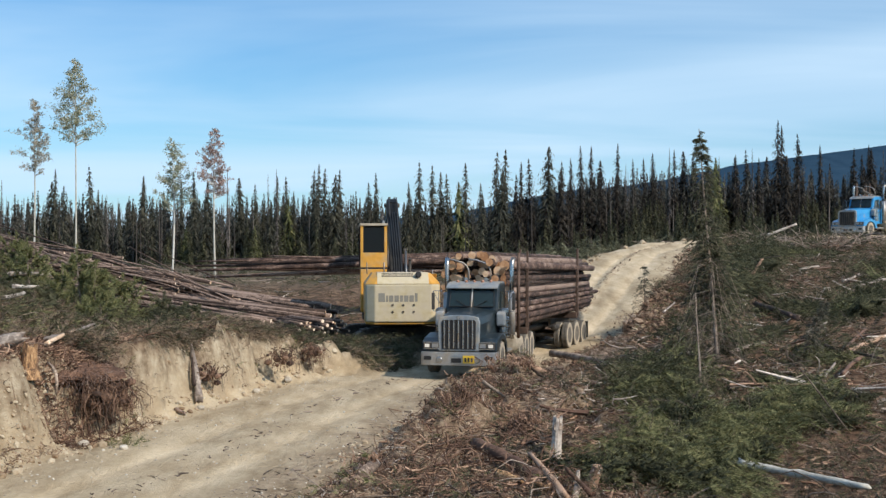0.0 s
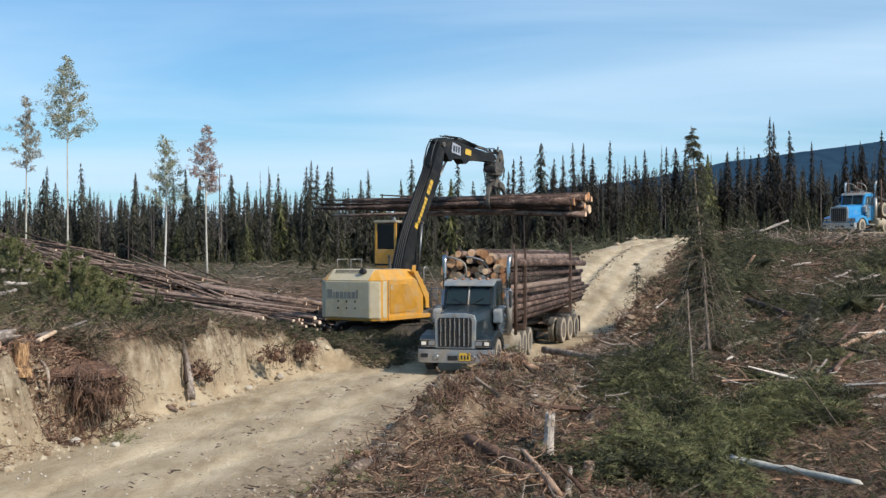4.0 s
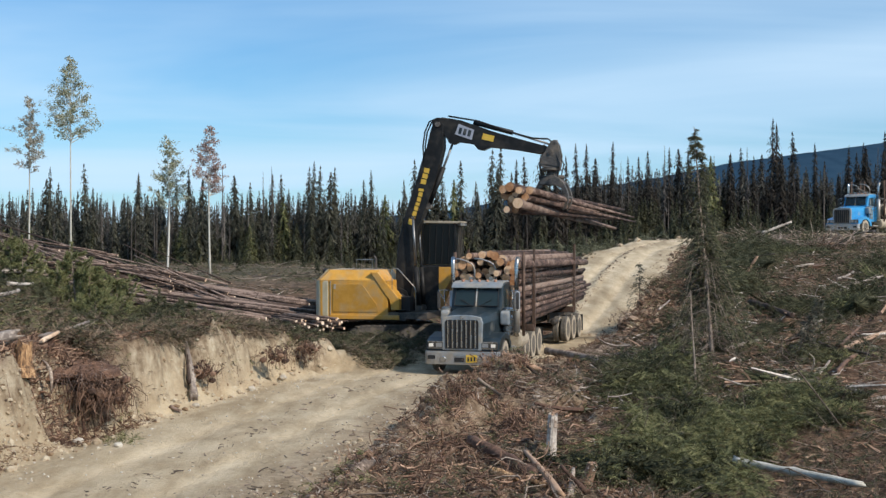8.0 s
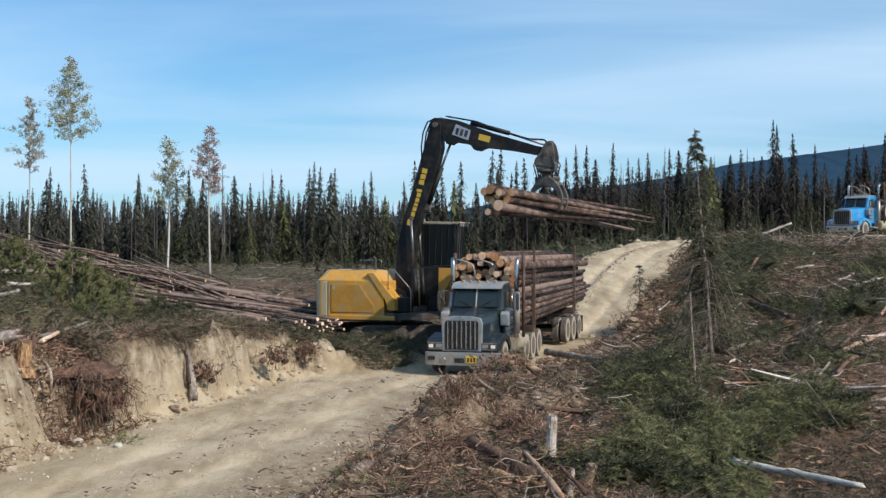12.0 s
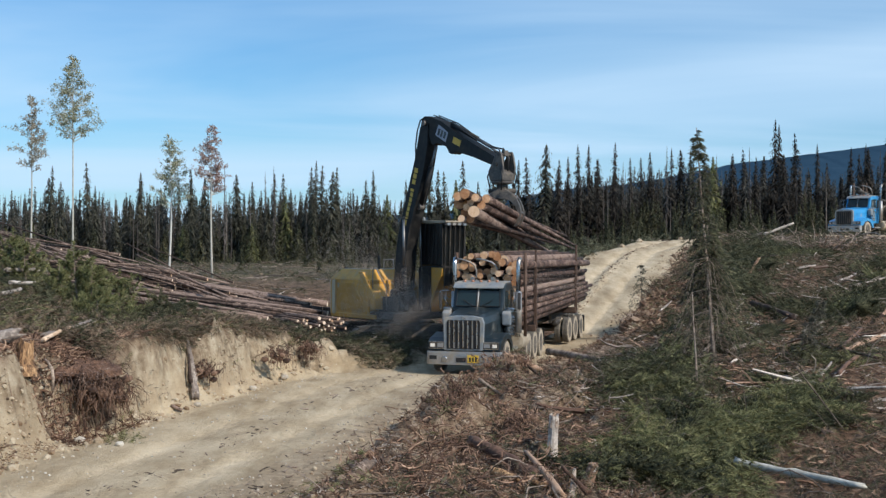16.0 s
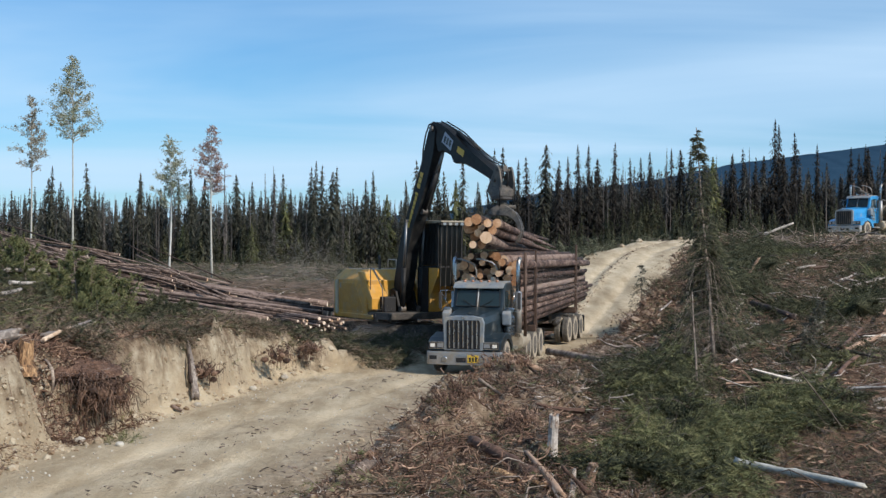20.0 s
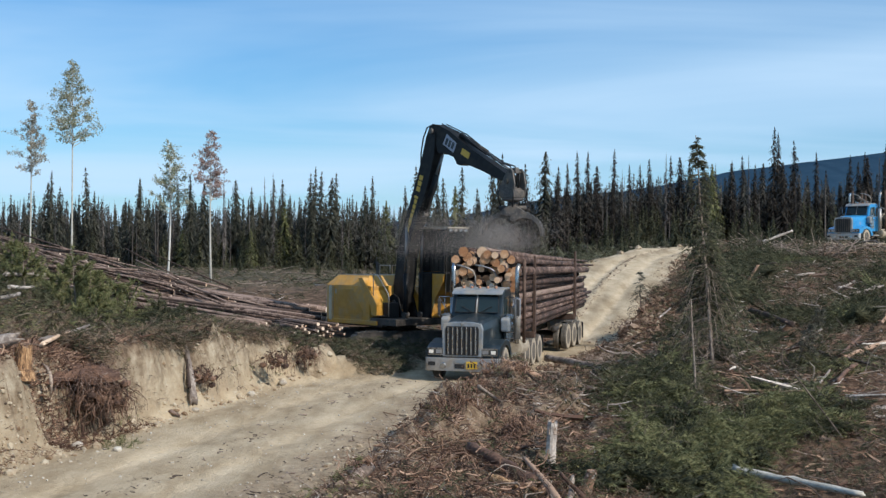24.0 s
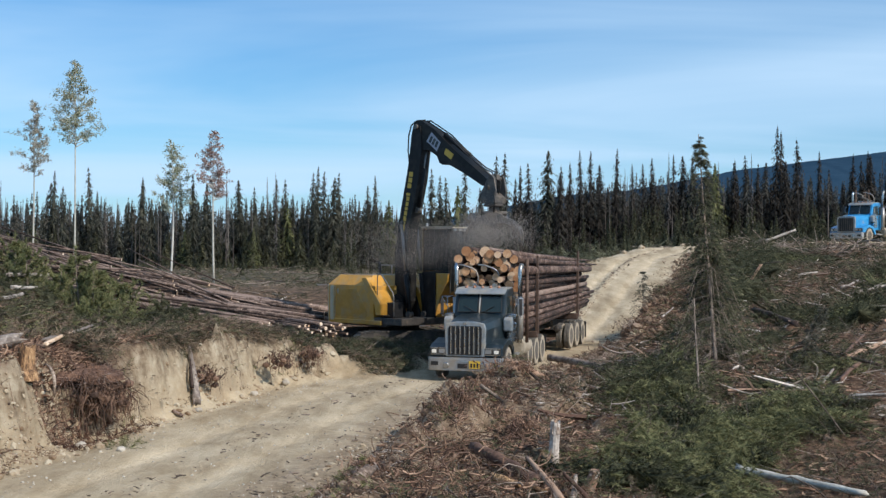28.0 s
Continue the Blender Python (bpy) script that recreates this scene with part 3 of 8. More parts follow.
def spruce_arrays(seed, h=1.0, girth=0.085, whorls=64, gaps=0.25, tuft=0.022, bare=0.06, droop=0.6, arms=8, per=4):
    """Trunk and crown of a narrow spruce of height h: whorls of drooping arms, each hung with small tufts."""
    r = np.random.default_rng(seed)
    sides, steps = 6, 7
    tv, tf = [], []
    lean = r.normal(0, 0.012, 2)
    for i in range(steps):
        t = i / (steps - 1)
        for k in range(sides):
            a = 2 * math.pi * k / sides
            q = 0.0085 * (1 - t) ** 0.8 + 0.0009
            tv.append((lean[0] * t * h + q * h * math.cos(a), lean[1] * t * h + q * h * math.sin(a), t * h))
    for i in range(steps - 1):
        for k in range(sides):
            tf.append((i * sides + k, i * sides + (k + 1) % sides, (i + 1) * sides + (k + 1) % sides, (i + 1) * sides + k))
    cv, cf = [], []
    for w in range(whorls):
        t = bare + (1 - bare) * ((w + r.random()) / whorls)
        reach = girth * (1.22 * (1 - t) ** 0.72 + 0.012) * (0.72 + 0.5 * r.random()) * min(1, (t - bare) * 9 + 0.45)
        fine = tuft * (0.48 + 0.75 * (1 - t))
        for _ in range(arms):
            if r.random() < gaps:
                continue
            a, q = r.uniform(0, 2 * math.pi), reach * r.uniform(0.4, 1.25)
            ca, sa = math.cos(a), math.sin(a)
            base = np.array([lean[0] * t, lean[1] * t, t])
            tip = base + np.array([ca * q, sa * q, -droop * q * r.uniform(0.5, 1.3)])
            side = np.array([-sa, ca, 0]) * fine * r.uniform(0.35, 0.7)
            n = len(cv)
            cv += [tuple((base - side) * h), tuple((base + side) * h), tuple(tip * h)]
            cf.append((n, n + 1, n + 2))
            for s in range(per - 2):
                u = r.uniform(0.25, 1.0)
                c = base + (tip - base) * u
                side = np.array([-sa, ca, 0.3]) * fine * r.uniform(0.2, 0.6)
                down = np.array([r.normal(0, 0.3) * fine, r.normal(0, 0.3) * fine, -fine * r.uniform(0.8, 2.0)])
                n = len(cv)
                cv += [tuple((c - side) * h), tuple((c + side) * h), tuple((c + down) * h)]
                cf.append((n, n + 1, n + 2))
    n = len(cv)
    cv += [(lean[0] * h - 0.004 * h, lean[1] * h, 0.955 * h), (lean[0] * h + 0.004 * h, lean[1] * h, 0.955 * h), (lean[0] * h, lean[1] * h, 1.012 * h)]
    cf.append((n, n + 1, n + 2))
    return np.array(tv), tf, np.array(cv), cf


KINDS = [dict(girth=0.19, gaps=0.22, tuft=0.027), dict(girth=0.14, gaps=0.25), dict(girth=0.22, gaps=0.22, tuft=0.028, droop=0.5),
         dict(girth=0.11, gaps=0.32, bare=0.15, tuft=0.020), dict(girth=0.25, gaps=0.2, whorls=50, tuft=0.036), dict(girth=0.15, gaps=0.35, bare=0.12)]
COARSE = [spruce_arrays(150 + i, girth=g, gaps=0.3, whorls=36, arms=6, per=3, tuft=0.034, bare=0.05) for i, g in enumerate((0.20, 0.16, 0.23, 0.13))]
SPRUCES = [spruce_arrays(100 + i, **k) for i, k in enumerate(KINDS)]
DEAD = [spruce_arrays(200 + i, girth=0.07, gaps=0.5, whorls=44, tuft=0.012, bare=0.2, droop=0.9, per=3) for i in range(2)]


# spires that stand out of the wood's edge: place across and level of the top, in metres
SPIRES = [(-48.6, 14.2), (-44.0, 14.6), (-37.6, 13.4), (-31.5, 12.4), (-25.4, 11.9), (-23.6, 12.3), (-21.2, 13.2), (-19.7, 10.5), (-16.7, 14.1), (-16.1, 14.8), (-15.4, 14.3), (-13.6, 14.1), (-12.0, 11.0), (-9.9, 12.5), (-8.7, 13.7), (-7.2, 10.7),
          (-4.7, 12.5), (-3.55, 15.0), (-1.9, 14.6), (-1.0, 13.8), (0.15, 13.6), (1.35, 12.5), (2.4, 14.9), (4.1, 12.3), (5.85, 16.3), (6.85, 16.6), (8.9, 15.0), (10.3, 15.4), (12.2, 16.9), (14.0, 15.0), (15.3, 15.4), (16.6, 16.9), (17.6, 16.9), (18.8, 13.9), (20.8, 17.2),
          (23.0, 15.3), (25.2, 16.0), (27.9, 16.4), (30.4, 14.6), (33.0, 15.4), (35.4, 15.8), (38.2, 15.4), (40.4, 20.0), (41.3, 19.4), (43.4, 18.4), (46.0, 17.0), (49.8, 16.6), (51.6, 17.0), (54.6, 18.4)]


def build_woods():
    r = np.random.default_rng(12)
    # the wood's edge: single trees
    meshes = []
    for i, (tv, tf, cv, cf) in enumerate(SPRUCES + DEAD):
        dead = i >= len(SPRUCES)
        a = mesh_object("trunk", tv, tf, DEADTREE)
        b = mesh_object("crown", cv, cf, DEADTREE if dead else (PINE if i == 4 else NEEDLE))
        # a second copy of each crown in the darker, browner needle colour
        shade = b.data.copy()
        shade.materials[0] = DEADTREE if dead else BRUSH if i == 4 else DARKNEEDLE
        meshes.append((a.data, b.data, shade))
        bpy.data.objects.remove(a)
        bpy.data.objects.remove(b)
    light = (-19.7, -7.2, 1.35, 12.2, 33.0)
    spots = [(x, 150.0, top - float(height(x, 150.0)[0]), (2 if x == 12.2 else 4) if x in light else int(r.choice([1, 3, 3, 5] if x > 14 else [1, 1, 3, 5]))) for x, top in SPIRES]
    for j in range(170):
        y = r.uniform(138, 168)
        k = int(r.choice(8, p=[0.2, 0.16, 0.15, 0.14, 0.08, 0.12, 0.08, 0.07]))
        h = r.uniform(6.6, 9.4) if r.random() < 0.72 else r.uniform(9.4, 11.8)
        spots.append(((-0.40 + 0.80 * (j + r.random()) / 170) * y, y, h * (0.62 if k == 4 else 1.0), k))
    for x, y, h, k in spots:
        z = float(height(x, y)[0])
        dead = k >= len(SPRUCES)
        label = ("bare dead grey spruce at the wood's edge" if dead else "tall slim dark spruce standing out of the wood" if h > 11.8
                 else "bushy bright green pine at the wood's edge" if k == 4 else "slim dark green spruce at the wood's edge")
        root = empty("spruce_tree", pose(x, y, z - 0.15, 0, 0, r.uniform(0, 360)), label, "tree", "trees at the wood's edge")
        root.scale = (h, h, h)
        stem, pale, deep = meshes[k]
        # crowns further east take the darker copy
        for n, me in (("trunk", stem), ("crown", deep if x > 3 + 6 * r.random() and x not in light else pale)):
            o = new(n, me)
            o.parent = root
    # the wood behind
    V, F, n = [], [], 0
    TV, TF, m = [], [], 0
    for j in range(1650):
        y = 150 + 110 * r.random() ** 1.4
        x = r.uniform(-0.43, 0.43) * y
        tv, tf, cv, cf = COARSE[int(r.integers(0, 4))]
        h = r.uniform(5.6, 9.6) * (1 + 0.0016 * (y - 158))
        c, s = math.cos(j), math.sin(j)
        R = np.array([[c, -s, 0], [s, c, 0], [0, 0, 1]]) * h
        z = float(height(x, y)[0])
        V.append(cv @ R.T + np.array([x, y, z]))
        F += [tuple(i + n for i in f) for f in cf]
        n += len(cv)
        TV.append(tv @ R.T + np.array([x, y, z - 0.2]))
        TF += [tuple(i + m for i in f) for f in tf]
        m += len(tv)
    tagged(mesh_object("woods", np.vstack(V), F, WOODS), "dense dark spruce woods behind the clearing", "woods", kind="stuff")
    # the undergrowth along its edge
    V, F, n = [], [], 0
    for j in range(420):
        y = r.uniform(137, 160)
        x = r.uniform(-0.42, 0.42) * y
        tv, tf, cv, cf = COARSE[int(r.integers(0, 4))]
        h = r.uniform(1.6, 5.0)
        V.append(cv * np.array([h * 1.25, h * 1.25, h]) + np.array([x, y, float(height(x, y)[0])]))
        F += [tuple(i + n for i in f) for f in cf]
        n += len(cv)
    tagged(mesh_object("undergrowth", np.vstack(V), F, BRUSH), "dull olive young growth along the wood's edge", "woods", kind="stuff")
    # grey stems between the trees
    for j in range(380):
        y = r.uniform(140, 200)
        x = r.uniform(-0.42, 0.42) * y
        tv, tf, cv, cf = SPRUCES[j % 6]
        h = r.uniform(4.5, 9.5)
        TV.append(tv * np.array([h * 1.2, h * 1.2, h]) + np.array([x, y, float(height(x, y)[0]) - 0.2]))
        TF += [tuple(i + m for i in f) for f in tf]
        m += len(tv)
    tagged(mesh_object("woods_stems", np.vstack(TV), TF, DEADTREE), "bare grey stems in the spruce woods", "woods", kind="stuff")


build_woods()


def leafy_tree(name, x, y, top, crown_from, spread, leaf, label, seed, leaves=900, size=0.11, limbs=26):
    r = np.random.default_rng(seed)
    z = float(height(x, y)[0])
    h = top - z
    root = empty(name, pose(x, y, z - 0.1), label, "tree")
    bend = r.normal(0, 0.012, 2) * h
    pts = [(bend[0] * math.sin(3 * t), bend[1] * math.sin(2.5 * t), t * h) for t in np.linspace(0, 1, 9)]
    part("trunk", rings(pts, [0.08 * (1 - 0.85 * t) for t in np.linspace(0, 1, 9)], 8), ASPENBARK, root, soft=True)
    lv, lf = [], []
    bm = bmesh.new()
    for i in range(limbs):
        t = crown_from + (1 - crown_from) * (i + r.random()) / limbs
        base = Vector((bend[0] * math.sin(3 * t), bend[1] * math.sin(2.5 * t), t * h))
        a = r.uniform(0, 2 * math.pi)
        u = (t - crown_from) / (1 - crown_from)
        q = spread * (1.15 * (1 - u) ** 0.75 * min(1, 0.55 + 2.2 * u)) * r.uniform(0.45, 1.1) + 0.08
        tip = base + Vector((math.cos(a) * q, math.sin(a) * q, q * r.uniform(0.2, 0.9)))
        mid = (base + tip) / 2 + Vector((0, 0, -0.06 * q))
        rings([base, mid, tip], [0.03 * (1.2 - u), 0.018 * (1.2 - u), 0.006], 5, bm)
        twigs = []
        for _ in range(5):
            b = base.lerp(tip, r.uniform(0.35, 1.0))
            e = b + Vector((r.normal(0, 0.22), r.normal(0, 0.22), r.uniform(-0.12, 0.3))) * (0.3 + 0.7 * q)
            rings([b, e], [0.006, 0.003], 3, bm)
            twigs.append((np.array(b), np.array(e)))
        for _ in range(int(leaves / limbs * min(1.5, max(0.2, q / (0.62 * spread))))):
            b, e = twigs[int(r.integers(0, 5))]
            c = b + (e - b) * r.uniform(0.2, 1.15) + r.normal(0, 0.05 + 0.035 * q, 3)
            d1, d2 = r.normal(0, 1, 3), r.normal(0, 1, 3)
            d1, d2 = d1 / np.linalg.norm(d1) * size * r.uniform(0.6, 1.3), d2 / np.linalg.norm(d2) * size * r.uniform(0.5, 1.0)
            n = len(lv)
            lv += [tuple(c - d1), tuple(c + d2), tuple(c + d1), tuple(c - d2)]
            lf.append((n, n + 1, n + 2, n + 3))
    tagged(part("limbwork", bm, ASPENBARK, root), kind="stuff")
    tagged(mesh_object("foliage", lv, lf, leaf, root), kind="stuff")
    return root


leafy_tree("aspen_tree", -28.95, 85, 14.7, 0.57, 1.4, GREYLEAF, "tall thin half-bare aspen with greyish leaves behind the log deck", 1, 4600, 0.058, 44)
leafy_tree("aspen_tree", -26.3, 86, 17.6, 0.60, 2.0, ASPENLEAF, "tallest pale-trunked aspen with yellow-green leaves behind the log deck", 2, 9000, 0.06, 84)
leafy_tree("aspen_tree", -18.6, 82, 11.6, 0.48, 1.35, ASPENLEAF, "smaller aspen with green-yellow leaves behind the log deck", 3, 5400, 0.058, 54)
leafy_tree("aspen_tree", -15.3, 80, 12.1, 0.54, 1.15, REDLEAF, "thin white-trunked aspen with rusty red leaves", 4, 4800, 0.058, 54)

# ---- logs ----


def log_mesh(seed, length, r0, r1, bark, cut, bend=0.06, sides=11, steps=7):
    r = np.random.default_rng(seed)
    V, F, S = [], [], []
    ph = r.uniform(0, 6.28, 2)
    for i in range(steps):
        t = i / (steps - 1)
        q = r0 + (r1 - r0) * t + (0.03 * r0 if i == 0 else 0)
        cx, cz = bend * math.sin(2.4 * t + ph[0]), bend * math.sin(2.0 * t + ph[1])
        for k in range(sides):
            a = 2 * math.pi * k / sides
            w = q * (1 + r.normal(0, 0.035))
            V.append((cx + w * math.cos(a), t * length, cz + w * math.sin(a)))
    for i in range(steps - 1):
        for k in range(sides):
            F.append((i * sides + (k + 1) % sides, i * sides + k, (i + 1) * sides + k, (i + 1) * sides + (k + 1) % sides))
            S.append(0)
    F += [tuple(range(sides)), tuple(range((steps - 1) * sides, steps * sides))[::-1]]
    S += [1, 1]
    ob = mesh_object("log", V, F, [bark, cut], soft=True, slots=S)
    me = ob.data
    me.polygons[-1].use_smooth = me.polygons[-2].use_smooth = False
    bpy.data.objects.remove(ob)
    return me


TREE_LOGS = [log_mesh(300 + i, L, a, b, BARK, CUT) for i, (L, a, b) in enumerate(
    [(14.5, 0.15, 0.035), (13.6, 0.18, 0.05), (10.8, 0.13, 0.03), (14.0, 0.20, 0.06), (12.4, 0.15, 0.035), (9.8, 0.12, 0.03)])]
DECK_LOGS = [log_mesh(320 + i, L, a, b, DARKBARK, BUTT, 0.10) for i, (L, a, b) in enumerate(
    [(14.0, 0.085, 0.03), (13.0, 0.10, 0.035), (12.0, 0.08, 0.025), (14.5, 0.12, 0.04), (11.0, 0.07, 0.02)])]
LOAD_LOGS = [log_mesh(340 + i, L, a, b, BARK, CUT, 0.05) for i, (L, a, b) in enumerate(
    [(12.9, 0.125, 0.09), (13.3, 0.15, 0.105), (12.6, 0.105, 0.075), (13.1, 0.17, 0.12), (13.6, 0.11, 0.08), (12.4, 0.135, 0.10)])]


def aim(p, q):
    """A pose at p whose y axis points to q."""
    d = Vector(q) - Vector(p)
    return Matrix.Translation(p) @ d.to_track_quat("Y", "Z").to_matrix().to_4x4()


def build_deck():
    r = np.random.default_rng(21)
    under = bmesh.new()

    def lay(p, q, label, short=1.0, thin=1.0):
        me = DECK_LOGS[int(r.integers(0, 5))]
        m = aim(p, q) @ Matrix.Rotation(r.uniform(0, 6.28), 4, "Y") @ Matrix.Diagonal((thin, short, thin, 1))
        if label is None:        # the buried lower courses
            n = len(under.verts)
            under.from_mesh(me)
            under.verts.ensure_lookup_table()
            bmesh.ops.transform(under, matrix=m, verts=under.verts[n:])
            return
        ob = new("log", me)
        ob.matrix_basis = m
        tagged(ob, label, "log", "logs decked in the clearing")

    # heap by the aspens: butts stepped down eastward, its back sloping up to the west
    def crest(x):
        return 2.42 + 0.235 * (-9.3 - x)

    for k in range(190):
        buried = k < 60
        xr, back = -9.1 - 9.5 * r.random(), r.random()
        yr = 53.6 + 3.8 * back
        low = float(height(xr, yr)[0]) + 0.1
        roof = max(crest(xr) - 0.9 * (1 - back) - 0.12, low + 0.15)
        zr = low + (roof - low) * (r.uniform(0.0, 0.6) if buried else r.uniform(0.55, 1.0))
        yaw = radians(r.normal(8, 13))
        L = r.uniform(4.0, 10.5)
        xq = xr - L * math.cos(yaw)
        zq = min(zr + L * (0.20 + r.normal(0, 0.06)), crest(xq) - 0.5 * (1 - back) + 0.22)
        lay((xr, yr, zr), (xq, yr + L * math.sin(yaw), zq), None if buried else "brown delimbed log in a heap on the clearing", L / 13.0, r.uniform(0.55, 0.95))
    # strays that lie across the heap
    for k in range(34):
        x, y = r.uniform(-18, -9.6), r.uniform(53.2, 55.5)
        a, tip = radians(r.uniform(-28, 34)), r.normal(0.22, 0.10)
        L = r.uniform(3, 7)
        lay((x + 0.4 * L, y - 0.4 * L * math.sin(a), crest(x) - 0.55 - 0.4 * L * tip), (x - 0.6 * L, y + 0.6 * L * math.sin(a), crest(x) - 0.45 + 0.6 * L * tip), "thin stray log lying across the heap", L / 13, 0.5)
    lay((-9.3, 53.6, 2.55), (-14.7, 54.6, 4.73), "thin grey pole leaning out of the heap", 0.45, 0.55)
    # the deck by the loader, butts level with its tracks
    for k in range(120):
        buried = k < 55
        level, lay_y = (r.uniform(0, 0.5) if buried else r.uniform(0.35, 1)), r.random()
        xr, yr = -5.3 - 2.2 * (1 - lay_y) * r.random() + r.normal(0, 0.35), 50.2 + 5.4 * lay_y
        xl, yl = xr - 13.0, yr + 2.0 + r.normal(0, 1.3)
        zr = 0.45 + 1.25 * level * (0.45 + 0.55 * lay_y)
        zl = max(float(height(xl, yl)[0]) + 0.15, 0.9) + 0.8 * level
        lay((xr, yr, zr), (xl, yl, zl), None if buried else "dark delimbed log in the deck beside the loader")
    # the newest logs on it, sawn butts turned to the road
    for k in range(30):
        xr, zr = -5.9 + 1.75 * (k % 10) / 9 + r.normal(0, 0.08), 0.80 + 0.15 * (k // 10) + r.normal(0, 0.03)
        yaw = radians(r.uniform(40, 56))
        lay((xr, 49.5 + r.normal(0, 0.2), zr), (xr - 11 * math.cos(yaw), 49.5 + 11 * math.sin(yaw), zr + 0.5), "log with a pale sawn butt on the deck", 0.6, 0.6)
    ob = mesh_from(under, "buried_logs", DARKBARK)
    ob.data.materials.append(BUTT)
    tagged(ob, "lower courses of dark delimbed logs buried in the deck", "logs", kind="stuff")


def mesh_from(bm, name, mat):
    me = bpy.data.meshes.new(name)
    bm.to_mesh(me)
    bm.free()
    me.materials.append(mat)
    return new(name, me)


build_deck()

# ---- slash, brush and stones ----


def sticks(name, n, where, length, radius, mat, label, category, seed, tilt=0.25, sides=4, lift=0.0, bend=0.10):
    """Many broken sticks, each a bent tapered piece of its own, joined."""
    r = np.random.default_rng(seed)
    xy = where(r, n)
    x, y = xy[:, 0], xy[:, 1]
    n = len(x)
    z = height(x, y)
    L = r.uniform(*length, n) * r.choice([0.5, 1.0, 1.5], n, p=[0.45, 0.4, 0.15])
    q = r.uniform(*radius, n) * np.clip(L / np.mean(length), 0.5, 1.6)
    a, e = r.uniform(0, 2 * np.pi, n), r.normal(0, tilt, n)
    d = np.column_stack([np.cos(a) * np.cos(e), np.sin(a) * np.cos(e), np.abs(np.sin(e))])
    u = np.column_stack([-np.sin(a), np.cos(a), np.zeros(n)])
    w = np.cross(d, u)
    c = np.column_stack([x, y, z + q * 0.6 + lift * r.random(n)])
    # lay both ends on the ground where it rises
    zend = height(x + d[:, 0] * L, y + d[:, 1] * L)
    d[:, 2] = np.maximum(d[:, 2] * 0.6, (zend + q - c[:, 2]) / L * 0.9)
    V = np.zeros((n, 4, sides, 3))
    sag = (u * r.normal(0, bend, n)[:, None] + w * r.normal(0, bend * 0.6, n)[:, None]) * L[:, None]
    kink = r.uniform(0.3, 0.7, n)
    for i, t in enumerate((0.0, 0.35, 0.7, 1.0)):
        mid = c + d * (L * t)[:, None] + sag * (1 - np.abs(t - kink) / np.maximum(kink, 1 - kink))[:, None]
        rad = q * (1 - 0.6 * t)
        for k in range(sides):
            b = 2 * math.pi * k / sides
            V[:, i, k] = mid + (u * math.cos(b) + w * math.sin(b)) * rad[:, None]
    faces = []
    for i in range(3):
        for k in range(sides):
            faces.append((i * sides + k, i * sides + (k + 1) % sides, (i + 1) * sides + (k + 1) % sides, (i + 1) * sides + k))
    faces += [tuple(range(sides))[::-1], tuple(range(3 * sides, 4 * sides))]
    F = (np.arange(n)[:, None, None] * 4 * sides + np.array(faces)[None]).reshape(-1, 4)
    tagged(mesh_object(name, V.reshape(-1, 3), F, mat), label, category, kind="stuff")


def boughs(name, n, where, size, mat, label, category, seed, lift=0.1, needles=36, rise=0.35):
    """Cut conifer boughs: a stem with rows of narrow sprays on both sides."""
    r = np.random.default_rng(seed)
    xy = where(r, n)
    x, y = xy[:, 0], xy[:, 1]
    n = len(x)
    z = height(x, y)
    S = r.uniform(*size, n)
    a, e = r.uniform(0, 2 * np.pi, n), r.uniform(-0.1, rise * 2, n)
    if xy.shape[1] > 2:      # in heaps: raised in the middle, lying much the same way
        z, a, e = z + xy[:, 2], xy[:, 3] + r.normal(0, 0.55, n), r.uniform(-0.7, 0.9, n)
    d = np.column_stack([np.cos(a) * np.cos(e), np.sin(a) * np.cos(e), np.sin(e)])
    u = np.column_stack([-np.sin(a), np.cos(a), r.normal(0, 0.4, n)])
    base = np.column_stack([x, y, z + lift * r.random(n)])
    needles = int(needles * 1.45)
    V = np.zeros((n, needles, 4, 3))
    for k in range(needles):
        t = (k + 0.5) / needles
        s = 1 if k % 2 else -1
        p = base + d * (S * t)[:, None] + np.array([0, 0, -0.35]) * (S * t * t)[:, None] * (0.3 + e)[:, None]
        q = (0.25 * S * (1 - 0.6 * t) * r.uniform(0.45, 1.25, n))[:, None]
        out = u * s * 0.8 + d * 0.6 + r.normal(0, 0.32, (n, 3)) + np.array([0, 0, -0.2])
        wide = np.cross(out, d) * 0.045 + d * 0.055
        V[:, k, 0], V[:, k, 1] = p, p + out * q * 0.5 + wide * q
        V[:, k, 2], V[:, k, 3] = p + out * q, p + out * q * 0.5 - wide * q
    F = np.arange(n * needles * 4).reshape(-1, 4)
    tagged(mesh_object(name, V.reshape(-1, 3), F, mat), label, category, kind="stuff")


def region(test, x0, x1, y0, y1):
    """Random places in a rectangle, nearer ones denser, where test holds of (x, y, signed distance from the road)."""
    def pick(r, n):
        got = []
        total = 0
        while total < n:
            m = n * 2
            y = y0 + (y1 - y0) * r.random(m) ** 1.3
            x = r.uniform(x0, x1, m)
            s, _, _ = road_at(x, y)
            ok = test(x, y, s, r) & (np.abs(x) < 0.42 * y + 2)
            got.append(np.column_stack([x[ok], y[ok]]))
            total += int(ok.sum())
        return np.vstack(got)[:n]
    return pick


